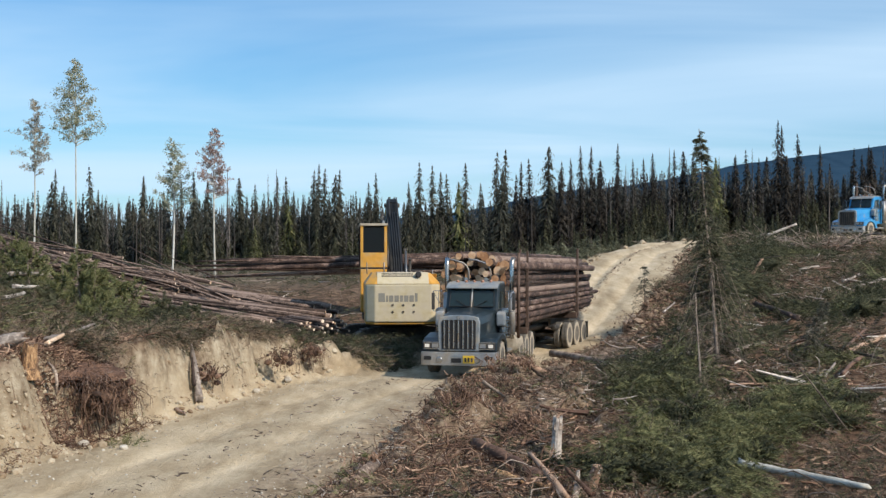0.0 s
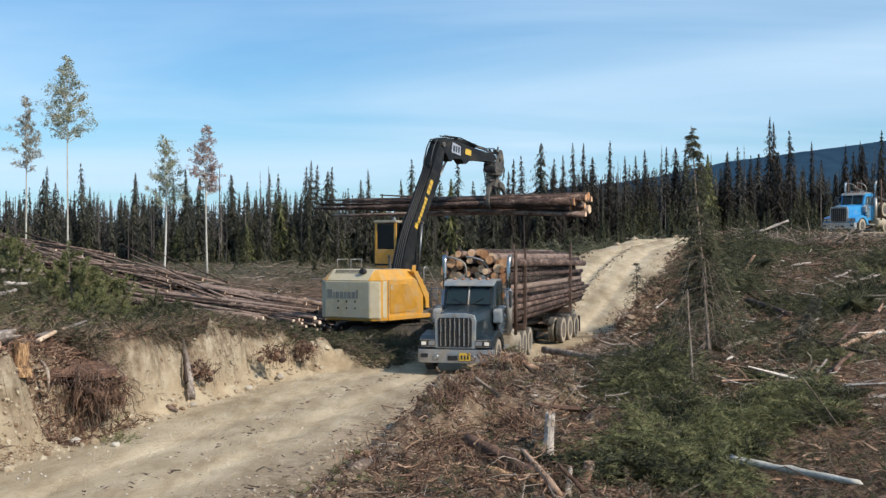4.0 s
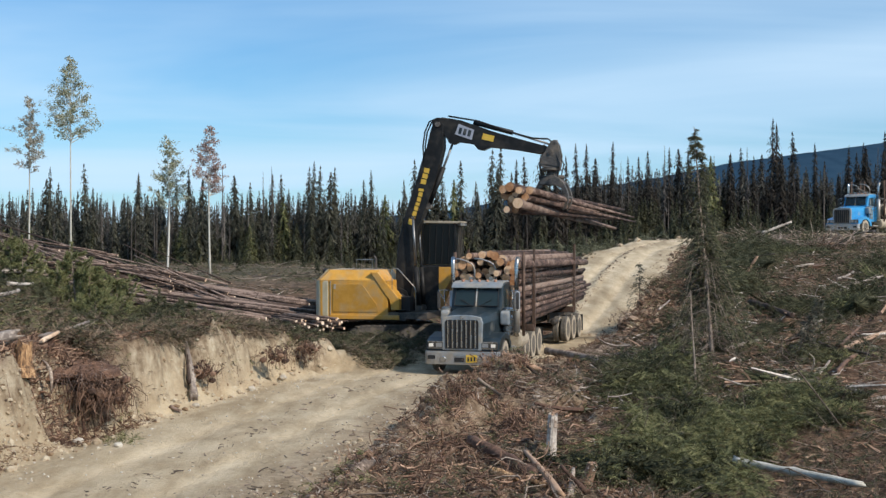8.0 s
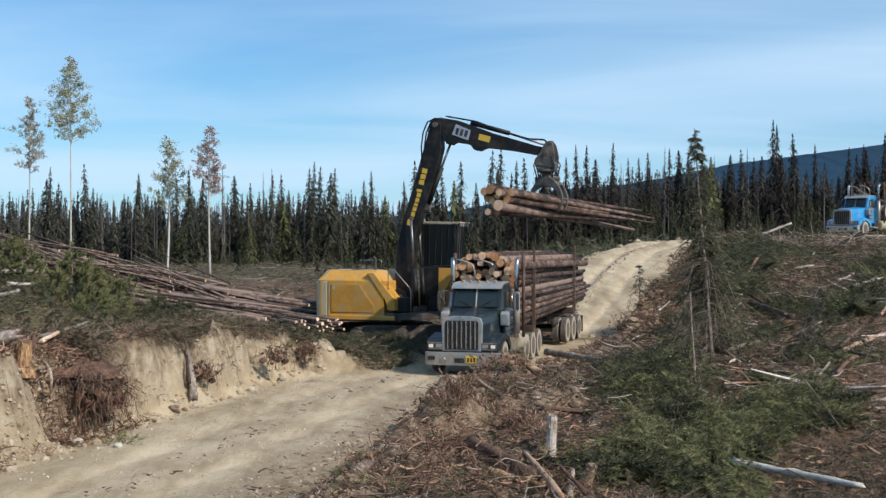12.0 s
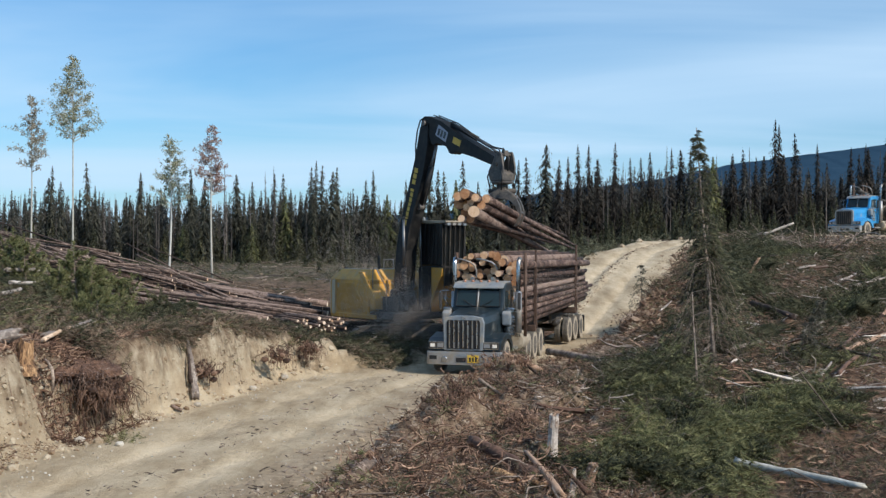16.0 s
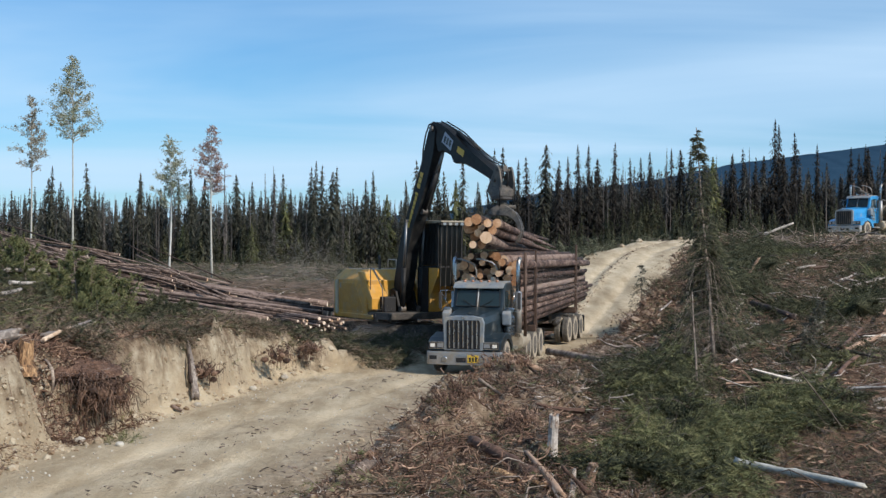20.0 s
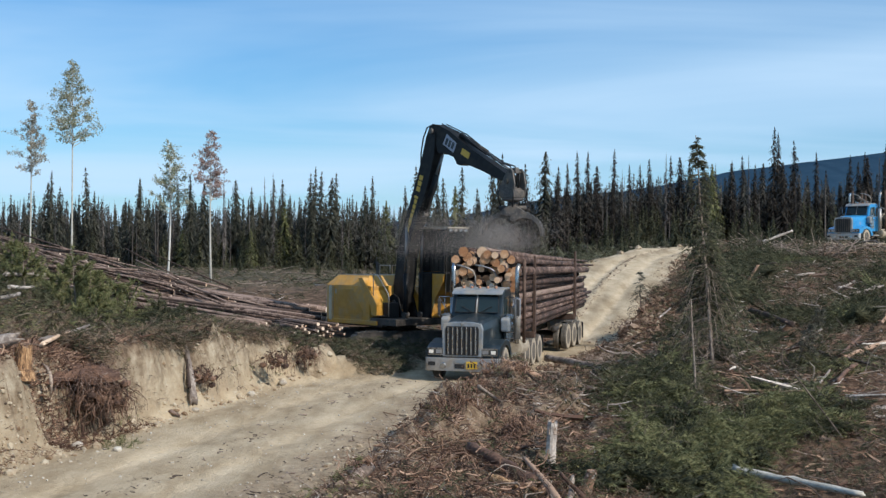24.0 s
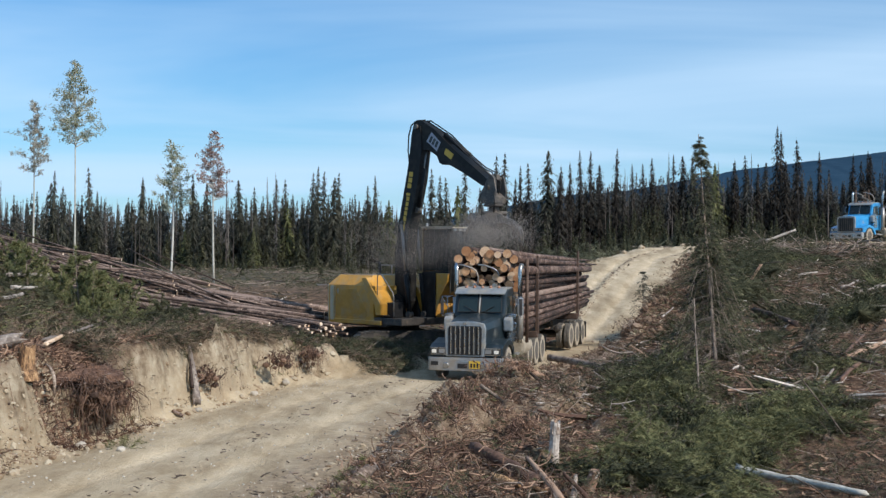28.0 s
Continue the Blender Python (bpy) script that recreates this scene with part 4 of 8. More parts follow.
def heaped(centres, radius, tall, test, x0, x1, y0, y1):
    """Places in heaps, with the height above the ground and the way of each piece."""
    spots = region(test, x0, x1, y0, y1)

    def pick(r, n):
        c = spots(r, centres)
        R, H, A = r.uniform(*radius, centres), r.uniform(*tall, centres), r.uniform(0, 2 * np.pi, centres)
        k = r.integers(0, centres, n)
        rr, th = R[k] * np.sqrt(r.random(n)), r.uniform(0, 2 * np.pi, n)
        u, v = rr * np.cos(th) * 1.5, rr * np.sin(th) * 0.75
        x, y = c[k, 0] + u * np.cos(A[k]) - v * np.sin(A[k]), c[k, 1] + u * np.sin(A[k]) + v * np.cos(A[k])
        lift = H[k] * (1 - (rr / R[k]) ** 2) * r.random(n) ** 0.6
        return np.column_stack([x, y, lift, A[k] + np.where(r.random(n) < 0.5, 0, np.pi)])
    return pick


def patchy(x, y, scale, seed, r, cut=0.0):
    return fbm(x, y, scale, 3, seed) + r.normal(0, 0.12, len(x)) > cut


def lush(x, y):
    """How thickly cut tops cover the slope east of the road."""
    g = np.zeros(np.shape(x))
    for cx, cy, w in ((4.2, 22.6, 1.9), (6.4, 25.6, 1.9), (5.6, 29.5, 1.4), (8.0, 27.3, 1.3), (7.4, 35.5, 1.7), (8.2, 41.0, 1.5), (9.6, 47.0, 1.9), (11.6, 53.0, 2.3),
                      (13.0, 59.0, 2.6), (15.0, 65.0, 3.0), (17.2, 71.0, 3.2), (19.5, 75.0, 3.0), (13.5, 42.5, 1.4), (10.0, 33.0, 1.1), (16.5, 47.5, 1.6), (22.5, 73.5, 1.8)):
        g = np.maximum(g, np.exp(-((x - cx) / w) ** 2 - ((y - cy) / (w * 1.25)) ** 2))
    g = g - 0.9 * np.exp(-((x - 6.3) / 1.1) ** 2 - ((y - 21.3) / 1.7) ** 2)
    return g + 0.85 * fbm(x, y, 1.6, 3, 3)


def tan_patch(x, y):
    return np.exp(-((x - 3.5) / 2.0) ** 2 - ((y - 40.0) / 4.5) ** 2)


east_bare = region(lambda x, y, s, r: (s > 4.5) & (tan_patch(x, y) < 0.15 + 0.6 * r.random(len(x))) & (lush(x, y) + r.normal(0, 0.1, len(x)) < 0.5), -1, 34, 18, 84)
east_far_bare = region(lambda x, y, s, r: (s > 6.5) & (lush(x, y) < 0.40), 3, 34, 27, 84)
berm = region(lambda x, y, s, r: (s > 3.5) & (s < 8.8) & (lush(x, y) < 0.6) & (tan_patch(x, y) < 0.15 + 0.6 * r.random(len(x))), -3, 9, 18, 47)
west = region(lambda x, y, s, r: (s < -4.3), -26, 0, 24, 48)
west_green = region(lambda x, y, s, r: (s < -4.9) & patchy(x, y, 4, 8, r, 0.02), -26, 0, 27, 49)
pad = region(lambda x, y, s, r: (s < np.where(y < 40.6, -3.0, -0.8)) & (x < -0.55 + 0.25 * (y - 41.3)) & (np.hypot(x + 2.0, y - 51.1) > 2.4), -9, 1, 38.8, 49.5)
plain = region(lambda x, y, s, r: (np.abs(s) > 4.5), -34, 40, 60, 135)
verge = region(lambda x, y, s, r: (np.abs(s) > 3.6), -8, 30, 60, 100)

# the road's berm: torn bark, roots and chips on earth heaps
sticks("slash_chips", 3600, berm, (0.03, 0.16), (0.005, 0.018), REDWOOD, "torn reddish bark and wood chips on the berm", "wood debris", 1, 0.7, lift=0.05, bend=0.25)
sticks("root_fibres", 6500, berm, (0.08, 0.32), (0.003, 0.009), ROOT, "dark torn root fibres on the berm", "roots", 31, 0.9, lift=0.10, bend=0.45)
sticks("pale_chips", 2200, berm, (0.04, 0.22), (0.004, 0.012), GREYWOOD, "pale splintered chips on the berm", "wood debris", 32, 0.6, lift=0.08, bend=0.2)
sticks("slash_sticks", 130, berm, (0.2, 0.6), (0.006, 0.014), TWIG, "dead grey branches tangled along the road", "wood debris", 4, 0.8, lift=0.2, bend=0.3)
boughs("dry_brush", 1500, berm, (0.12, 0.34), SEDGE, "dry grey-brown brush on the berm", "brush", 33, 0.08, 20, rise=0.8)
crown = region(lambda x, y, s, r: (s > 4.4) & (s < 7.6), -1, 4, 19.5, 26)
sticks("slash_chips", 700, crown, (0.1, 0.4), (0.006, 0.02), REDWOOD, "torn bark strips over the berm's logs", "wood debris", 68, 0.8, lift=0.35, bend=0.3)
sticks("root_fibres", 900, crown, (0.15, 0.5), (0.004, 0.011), ROOT, "dark torn roots over the berm's logs", "roots", 69, 0.9, lift=0.3, bend=0.45)
# the slope
sticks("slash_chips", 12000, east_bare, (0.06, 0.36), (0.008, 0.026), REDWOOD, "torn reddish bark and wood chips on the slope", "wood debris", 2, 0.4, lift=0.08, bend=0.2)
sticks("root_fibres", 3500, east_bare, (0.08, 0.36), (0.006, 0.018), ROOT, "dark bark and twigs on the slope", "wood debris", 37, 0.5, lift=0.10, bend=0.25)
sticks("slash_sticks", 1000, east_bare, (0.2, 0.9), (0.006, 0.018), TWIG, "dead grey branches left on the slope", "wood debris", 3, 0.5, lift=0.2, bend=0.2)
sticks("pale_sticks", 150, east_far_bare, (0.3, 1.5), (0.012, 0.038), GREYWOOD, "bleached broken sticks on the slope", "wood debris", 5, 0.35, lift=0.4, bend=0.08)
sticks("tan_sticks", 170, east_far_bare, (0.3, 1.1), (0.018, 0.05), REDWOOD, "reddish-brown broken stems on the slope", "wood debris", 34, 0.35, lift=0.35, bend=0.06)
boughs("dry_brush", 3600, east_bare, (0.2, 0.6), SEDGE, "dry grey-brown brush on the slope", "brush", 19, 0.25, 18, rise=0.7)
boughs("dull_brush", 3600, east_bare, (0.25, 0.65), BRUSH, "dull green low growth on the slope", "brush", 35, 0.35, 20, rise=0.7)
near_green = region(lambda x, y, s, r: (s > 6.4) & (lush(x, y) + r.normal(0, 0.1, len(x)) > 0.55), -1, 14, 18, 33)
boughs("green_boughs", 900, near_green, (0.28, 0.65), BOUGH, "green cut conifer boughs heaped on the slope", "boughs", 11, 0.38, 40)
near_heaps = heaped(42, (0.45, 1.0), (0.35, 0.85), lambda x, y, s, r: (s > 6.8) & (lush(x, y) > 0.5), 2, 14, 19.5, 32)
boughs("green_boughs", 2600, near_heaps, (0.25, 0.6), BOUGH, "fresh green cut conifer tops heaped on the slope", "boughs", 12, 0.15, 40)
slope_heaps = heaped(60, (0.5, 1.2), (0.4, 1.0), lambda x, y, s, r: (s > 6.6) & (lush(x, y) > 0.45), 4, 26, 27, 62)
boughs("green_boughs", 3000, slope_heaps, (0.3, 0.7), DARKBOUGH, "dark green cut conifer tops heaped on the slope", "boughs", 45, 0.15, 34)
rise_heaps = heaped(60, (0.8, 1.7), (0.5, 1.3), lambda x, y, s, r: (s > 6.2) & (lush(x, y) > 0.4), 9, 26, 50, 80)
boughs("green_boughs", 3400, rise_heaps, (0.5, 1.1), DARKBOUGH, "dark green cut conifer tops heaped along the rise", "boughs", 26, 0.2, 26)
boughs("green_boughs", 220, berm, (0.25, 0.65), BOUGH, "green boughs tangled in the road berm", "boughs", 13, 0.2)
sticks("pale_chips", 2200, east_far_bare, (0.06, 0.32), (0.008, 0.024), GREYWOOD, "pale splintered chips on the slope", "wood debris", 39, 0.4, lift=0.2, bend=0.1)
road_bank = region(lambda x, y, s, r: (s > 3.6) & (s < 8.0), 3, 20, 52, 80)
boughs("dull_brush", 2200, road_bank, (0.3, 0.8), DARKBOUGH, "dark green boughs along the rising road's bank", "boughs", 52, 0.25, 20, rise=0.5)
boughs("dry_brush", 2600, road_bank, (0.3, 0.8), SEDGE, "dry brown brush along the rising road's bank", "brush", 53, 0.2, 18, rise=0.6)
sticks("slash_chips", 2600, road_bank, (0.1, 0.5), (0.008, 0.026), REDWOOD, "torn bark along the rising road's bank", "wood debris", 54, 0.5, lift=0.15, bend=0.2)
pale_heap = region(lambda x, y, s, r: np.hypot((x - 22.0) / 4.2, (y - 73.5) / 3.0) < 1, 17, 27, 69, 78)
sticks("pale_sticks", 520, pale_heap, (0.5, 1.7), (0.012, 0.035), OLDWOOD, "pale heap of broken branches before the waiting truck", "wood debris", 55, 0.7, lift=0.7, bend=0.12)
sticks("slash_chips", 900, pale_heap, (0.2, 0.7), (0.012, 0.03), REDWOOD, "reddish broken wood before the waiting truck", "wood debris", 56, 0.6, lift=0.5, bend=0.2)
shoulder = region(lambda x, y, s, r: (s > 2.2) & (s < 4.3) & (s > 2.7 + 0.5 * fbm(x, y, 2.5, 2, 9)), 2, 20, 43, 78)
boughs("dry_brush", 1300, shoulder, (0.25, 0.6), SEDGE, "dry brush along the rising road's shoulder", "brush", 57, 0.1, 18, rise=0.6)
sticks("slash_chips", 1500, shoulder, (0.08, 0.4), (0.008, 0.022), REDWOOD, "torn bark along the rising road's shoulder", "wood debris", 58, 0.5, lift=0.1, bend=0.2)
mound = region(lambda x, y, s, r: (s > 3.5) & (s < 6.8), 5, 12, 45, 56)
boughs("dry_brush", 900, mound, (0.2, 0.5), SEDGE, "dry brush on the heap beside the rising road", "brush", 61, 0.12, 18, rise=0.7)
sticks("slash_chips", 1500, mound, (0.06, 0.4), (0.008, 0.022), REDWOOD, "torn bark on the heap beside the rising road", "wood debris", 62, 0.7, lift=0.15, bend=0.3)
sticks("root_fibres", 900, mound, (0.15, 0.5), (0.006, 0.014), ROOT, "dark roots on the heap beside the rising road", "roots", 63, 0.9, lift=0.2, bend=0.4)
boughs("dull_brush", 260, mound, (0.25, 0.6), BOUGH, "green tufts on the heap beside the rising road", "brush", 64, 0.1, 24, rise=0.9)
windrow = region(lambda x, y, s, r: (np.abs(s + 0.4) < 0.28) | ((s > 1.6) & (r.random(len(x)) < 0.3)), 3, 22, 53, 82)
sticks("road_crumbs", 2600, windrow, (0.03, 0.13), (0.006, 0.016), REDWOOD, "dark bark crumbs along the rising road", "wood debris", 65, 0.3, lift=0.02, bend=0.2)
upper = region(lambda x, y, s, r: (s > 5.4), 8, 34, 34, 84)
boughs("dull_brush", 2000, upper, (0.3, 0.8), BRUSH, "dull green low growth on the upper slope", "brush", 40, 0.3, 20, rise=0.7)
boughs("dry_brush", 1300, upper, (0.3, 0.8), SEDGE, "dry brown brush on the upper slope", "brush", 41, 0.2, 20, rise=0.6)
low_right = region(lambda x, y, s, r: (s > 8.0), 3.5, 11, 18.6, 28)
boughs("dry_brush", 2000, low_right, (0.15, 0.4), SEDGE, "dry brown low growth among the slash", "brush", 49, 0.1, 20, rise=0.9)
boughs("dull_brush", 1900, low_right, (0.15, 0.4), DARKBOUGH, "dull green low growth among the slash", "brush", 50, 0.1, 20, rise=0.9)
bare_stems = region(lambda x, y, s, r: (s > 6.0), 2, 12, 23, 38)
sticks("bare_stems", 420, bare_stems, (0.4, 1.3), (0.003, 0.008), TWIG, "thin bent bare stems standing in the slash", "brush", 38, 1.1, lift=0.4, bend=0.25)
# the bank and the pad
sticks("slash_chips", 8000, west, (0.08, 0.4), (0.010, 0.026), REDWOOD, "reddish bark and root debris on the bank", "wood debris", 6, 0.4, lift=0.08, bend=0.2)
sticks("slash_sticks", 1300, west, (0.3, 1.0), (0.006, 0.015), TWIG, "dead grey branches on the bank", "wood debris", 7, 0.5, lift=0.2, bend=0.2)
west_heaps = heaped(95, (0.5, 1.2), (0.3, 0.9), lambda x, y, s, r: (s < -4.7), -20, -2, 28.5, 47)
boughs("dull_brush", 5200, west_heaps, (0.3, 0.75), BRUSH, "dull green brush heaped on the bank", "brush", 27, 0.2)
boughs("green_boughs", 1300, west_green, (0.35, 0.8), BOUGH, "green boughs and brush on the bank", "boughs", 14, 0.35)
boughs("dry_brush", 2600, west, (0.3, 0.8), SEDGE, "dry grey-brown brush on the bank", "brush", 16, 0.3, rise=0.7)
boughs("dull_brush", 3800, pad, (0.3, 0.75), BRUSH, "dull green brush before the loader", "brush", 15, 0.45)
boughs("dry_brush", 2000, pad, (0.3, 0.8), SEDGE, "dry grey-brown brush before the loader", "brush", 20, 0.3, 22, rise=0.5)
sticks("slash_sticks", 320, pad, (0.3, 1.2), (0.008, 0.02), TWIG, "dead grey branches before the loader", "wood debris", 21, 0.4, lift=0.25, bend=0.2)
face = region(lambda x, y, s, r: (s < -3.1) & (s > -4.6) & patchy(x, y, 1.6, 23, r, 0.12), -12, -2, 27, 42)
boughs("green_boughs", 150, face, (0.2, 0.5), BOUGH, "green tufts growing on the clay face", "brush", 42, 0.1, rise=0.7)
boughs("dry_brush", 460, face, (0.2, 0.5), SEDGE, "dry tufts hanging on the clay face", "brush", 43, 0.1, rise=0.5)
weeds = region(lambda x, y, s, r: (np.hypot(x + 1.55, (y - 20.3) * 0.6) < 0.30) | (np.hypot(x + 0.9, (y - 19.4) * 0.6) < 0.22), -2.2, -0.5, 19.0, 21.0)
boughs("green_weeds", 34, weeds, (0.15, 0.42), BOUGH, "small green weeds at the road's edge", "weeds", 44, 0.02, rise=1.0)
# the clearing behind
sticks("slash_sticks", 800, plain, (0.8, 3.0), (0.02, 0.06), TWIG, "grey branches strewn over the clearing", "wood debris", 8, 0.15, lift=0.1)
sticks("pale_sticks", 60, plain, (0.8, 3.2), (0.03, 0.06), GREYWOOD, "bleached sticks strewn over the clearing", "wood debris", 9, 0.15, lift=0.15)
boughs("dry_brush", 1500, plain, (0.6, 1.6), SEDGE, "dry grey-brown brush in the clearing", "brush", 17, 0.2, 14)
boughs("dull_brush", 2600, plain, (0.6, 1.7), BRUSH, "dull green brush in the clearing", "brush", 36, 0.4, 16, rise=0.5)
belt = heaped(34, (0.9, 1.7), (1.4, 2.6), lambda x, y, s, r: (s < -4.0) & (s > -9.5), 2, 16, 76, 90)
boughs("dull_brush", 2200, belt, (0.6, 1.3), SAGE, "pale grey-green brush where the road bends away", "brush", 70, 0.3, 22)
boughs("dull_brush", 1500, verge, (0.5, 1.3), BRUSH, "dull green boughs beside the haul road", "brush", 18, 0.5, 14)


def lumps(name, n, where, size, mat, label, category, seed, sink=0.3):
    """Many uneven stones or clods, joined."""
    r = np.random.default_rng(seed)
    xy = where(r, n)
    n = len(xy)
    z = height(xy[:, 0], xy[:, 1])
    bm = bmesh.new()
    bmesh.ops.create_icosphere(bm, subdivisions=1, radius=1.0)
    base = np.array([v.co[:] for v in bm.verts])
    tri = np.array([[v.index for v in f.verts] for f in bm.faces])
    bm.free()
    S = size[0] + (size[1] - size[0]) * r.random(n) ** 3
    V = base[None] * (S[:, None] * r.uniform(0.6, 1.2, (n, 3)))[:, None, :] * (1 + r.normal(0, 0.14, (n, len(base), 1)))
    a = r.uniform(0, 6.28, n)
    c, s = np.cos(a)[:, None], np.sin(a)[:, None]
    V = np.stack([V[..., 0] * c - V[..., 1] * s, V[..., 0] * s + V[..., 1] * c, V[..., 2] * 0.75], -1)
    V += np.column_stack([xy, z + S * (0.5 - sink)])[:, None]
    F = (np.arange(n)[:, None, None] * len(base) + tri[None]).reshape(-1, 3)
    tagged(mesh_object(name, V.reshape(-1, 3), F, mat), label, category, kind="stuff")


bank_face = region(lambda x, y, s, r: (s < -2.9) & (s > -4.6), -14, -1, 20, 43)
bank_foot = region(lambda x, y, s, r: (s < -2.5) & (s > -3.6 + r.random(len(x)) * 0.5), -14, -1, 20, 43)
road_grit = region(lambda x, y, s, r: (np.abs(s) < 3.3) & ((np.abs(s) > 1.6) | (r.random(len(x)) < 0.25)), -14, 4, 18, 44)
berm_foot = region(lambda x, y, s, r: (s > 2.5) & (s < 4.4), -6, 8, 18, 60)
lumps("clay_clods", 2600, bank_face, (0.012, 0.07), CLAYMAT, "pale clay clods on the cut bank", "clods", 1, 0.55)
near_block = region(lambda x, y, s, r: (s < -2.8) & (s > -5.2) & (y < 26.3 + r.normal(0, 0.4, len(x))), -12, -5, 21.5, 27.5)
lumps("clay_clods", 1500, near_block, (0.012, 0.07), CLAYMAT, "tan clods on the bank's near end", "clods", 24, 0.5)
lumps("earth_clods", 500, near_block, (0.01, 0.06), DIRT, "brown earth clods on the bank's near end", "clods", 18, 0.45)
sticks("root_fibres", 900, near_block, (0.06, 0.3), (0.003, 0.009), ROOT, "dark roots in the bank's near end", "roots", 51, 0.8, lift=0.05, bend=0.4)
hollow_foot = region(lambda x, y, s, r: (s < -2.7) & (s > -4.0), -9, -5.5, 24.8, 28.6)
sticks("slash_chips", 1100, hollow_foot, (0.05, 0.25), (0.004, 0.012), TURF, "reddish root litter fallen at the bank's foot", "wood debris", 66, 0.6, lift=0.06, bend=0.3)
boughs("green_weeds", 40, region(lambda x, y, s, r: np.hypot(x + 6.75, (y - 25.6) * 0.7) < 0.4, -7.5, -6, 24.5, 26.7), (0.15, 0.4), BOUGH, "green weeds at the bank's foot", "weeds", 67, 0.02, rise=1.0)
lumps("pale_stones", 420, bank_foot, (0.02, 0.12), CLAYMAT, "pale stones along the bank's foot", "stones", 2)
lumps("road_grit", 1700, road_grit, (0.008, 0.035), ROCK, "loose grit and stones on the road", "stones", 3, 0.2)
berm_top = region(lambda x, y, s, r: (s > 3.4) & (s < 7.5), -4, 9, 18, 60)
lumps("berm_clods", 2600, berm_top, (0.02, 0.15), DIRT, "brown earth and bark clods on the berm", "clods", 8)
lumps("earth_clods", 700, shoulder, (0.03, 0.22), DIRT, "brown clods along the rising road's shoulder", "clods", 19, 0.35)
lumps("earth_clods", 900, mound, (0.03, 0.24), DIRT, "brown clods on the heap beside the rising road", "clods", 20, 0.3)
lumps("clay_clods", 500, mound, (0.03, 0.16), CLAYMAT, "tan clods on the heap beside the rising road", "clods", 21, 0.3)
far_ridge = region(lambda x, y, s, r: (s < -2.2) & (s > -4.6), 2, 24, 62, 92)
lumps("clay_clods", 700, far_ridge, (0.04, 0.24), CLAYMAT, "pale stones along the rising road's ridge", "stones", 22, 0.3)
lumps("road_grit", 1500, windrow, (0.01, 0.06), DIRT, "earth crumbs along the rising road", "clods", 23, 0.2)
tan_heap = region(lambda x, y, s, r: (s > 2.9) & (tan_patch(x, y) > 0.25), -1, 9, 33, 50)
lumps("clay_clods", 900, tan_heap, (0.012, 0.07), CLAYMAT, "tan clods pushed out beside the truck", "clods", 9)
crumbs = region(lambda x, y, s, r: (np.abs(s - 0.15 + 0.5 * fbm(x, y, 3, 2, 5)) < 0.35) | ((s > 1.8) & (s < 2.9)), -14, 4, 18, 40)
sticks("road_crumbs", 420, crumbs, (0.03, 0.16), (0.006, 0.016), TWIG, "dark bark crumbs on the road", "wood debris", 12, 0.3, lift=0.01, bend=0.2)
lumps("clay_clods", 1100, berm_foot, (0.012, 0.075), CLAYMAT, "tan clods pushed to the road's edge", "clods", 4)
sticks("slash_chips", 1200, berm_foot, (0.03, 0.12), (0.004, 0.011), TWIG, "small broken sticks along the road's edge", "wood debris", 5, 0.4, lift=0.04)


def hanging_roots(n, seed):
    """Torn root fibres that hang over the bank's brow."""
    r = np.random.default_rng(seed)
    along = r.uniform(0, 1, n)
    y0 = 24 + 18 * along
    V, F = [], []
    for i in range(n):
        y = y0[i]
        # walk out from the road's middle to the brow
        cx = float(np.interp(y, road_xyz[:, 1], road_xyz[:, 0]))
        x = cx - 3.15 - r.uniform(0.5, 1.5)
        z = float(height(x, y)[0])
        L = r.uniform(0.15, 0.55)
        q = r.uniform(0.003, 0.009)
        p = np.array([x, y, z + 0.05])
        d = np.array([0.55 + r.normal(0, 0.3), r.normal(0, 0.45), 0.1])
        n0 = len(V)
        for k in range(4):
            t = k / 3
            c = p + d * L * t + np.array([0, 0, -0.75 * L * t * t])
            w = q * (1 - 0.7 * t)
            V += [(c[0] - w, c[1], c[2] - w), (c[0] + w, c[1], c[2] - w), (c[0], c[1] + w, c[2] + w)]
        for k in range(3):
            for j in range(3):
                a, b = n0 + k * 3 + j, n0 + k * 3 + (j + 1) % 3
                F.append((a, b, b + 3, a + 3))
    tagged(mesh_object("hanging_roots", V, F, ROOT), "torn brown roots hanging over the bank's brow", "roots", kind="stuff")


hanging_roots(300, 6)
brow = region(lambda x, y, s, r: (s < -3.7) & (s > -5.4), -14, -1, 22, 43)
sticks("slash_chips", 3400, brow, (0.06, 0.3), (0.006, 0.020), REDWOOD, "reddish torn bark along the bank's brow", "wood debris", 7, 0.6, lift=0.1, bend=0.25)
edge = region(lambda x, y, s, r: (s < -3.75) & (s > -4.7) & (fbm(x, y, 1.8, 2, 33) + 0.1 > 0.12 * r.standard_normal(len(x))), -14, -1, 27.5, 43)


def over_edge(r, n):
    """Places along the brow, each piece lying out over the face."""
    xy = edge(r, n)
    return np.column_stack([xy, 0.12 * r.random(n), r.normal(-0.45, 0.35, n)])


boughs("dry_brush", 2200, over_edge, (0.3, 0.8), SEDGE, "dry brush drooping over the bank's brow", "brush", 46, 0.05, 26, rise=0.1)
boughs("dull_brush", 1500, over_edge, (0.3, 0.75), BRUSH, "dull green brush drooping over the bank's brow", "brush", 47, 0.08, 26, rise=0.15)
sticks("root_fibres", 1800, edge, (0.15, 0.5), (0.004, 0.010), ROOT, "dark roots torn along the bank's brow", "roots", 48, 0.9, lift=0.1, bend=0.4)

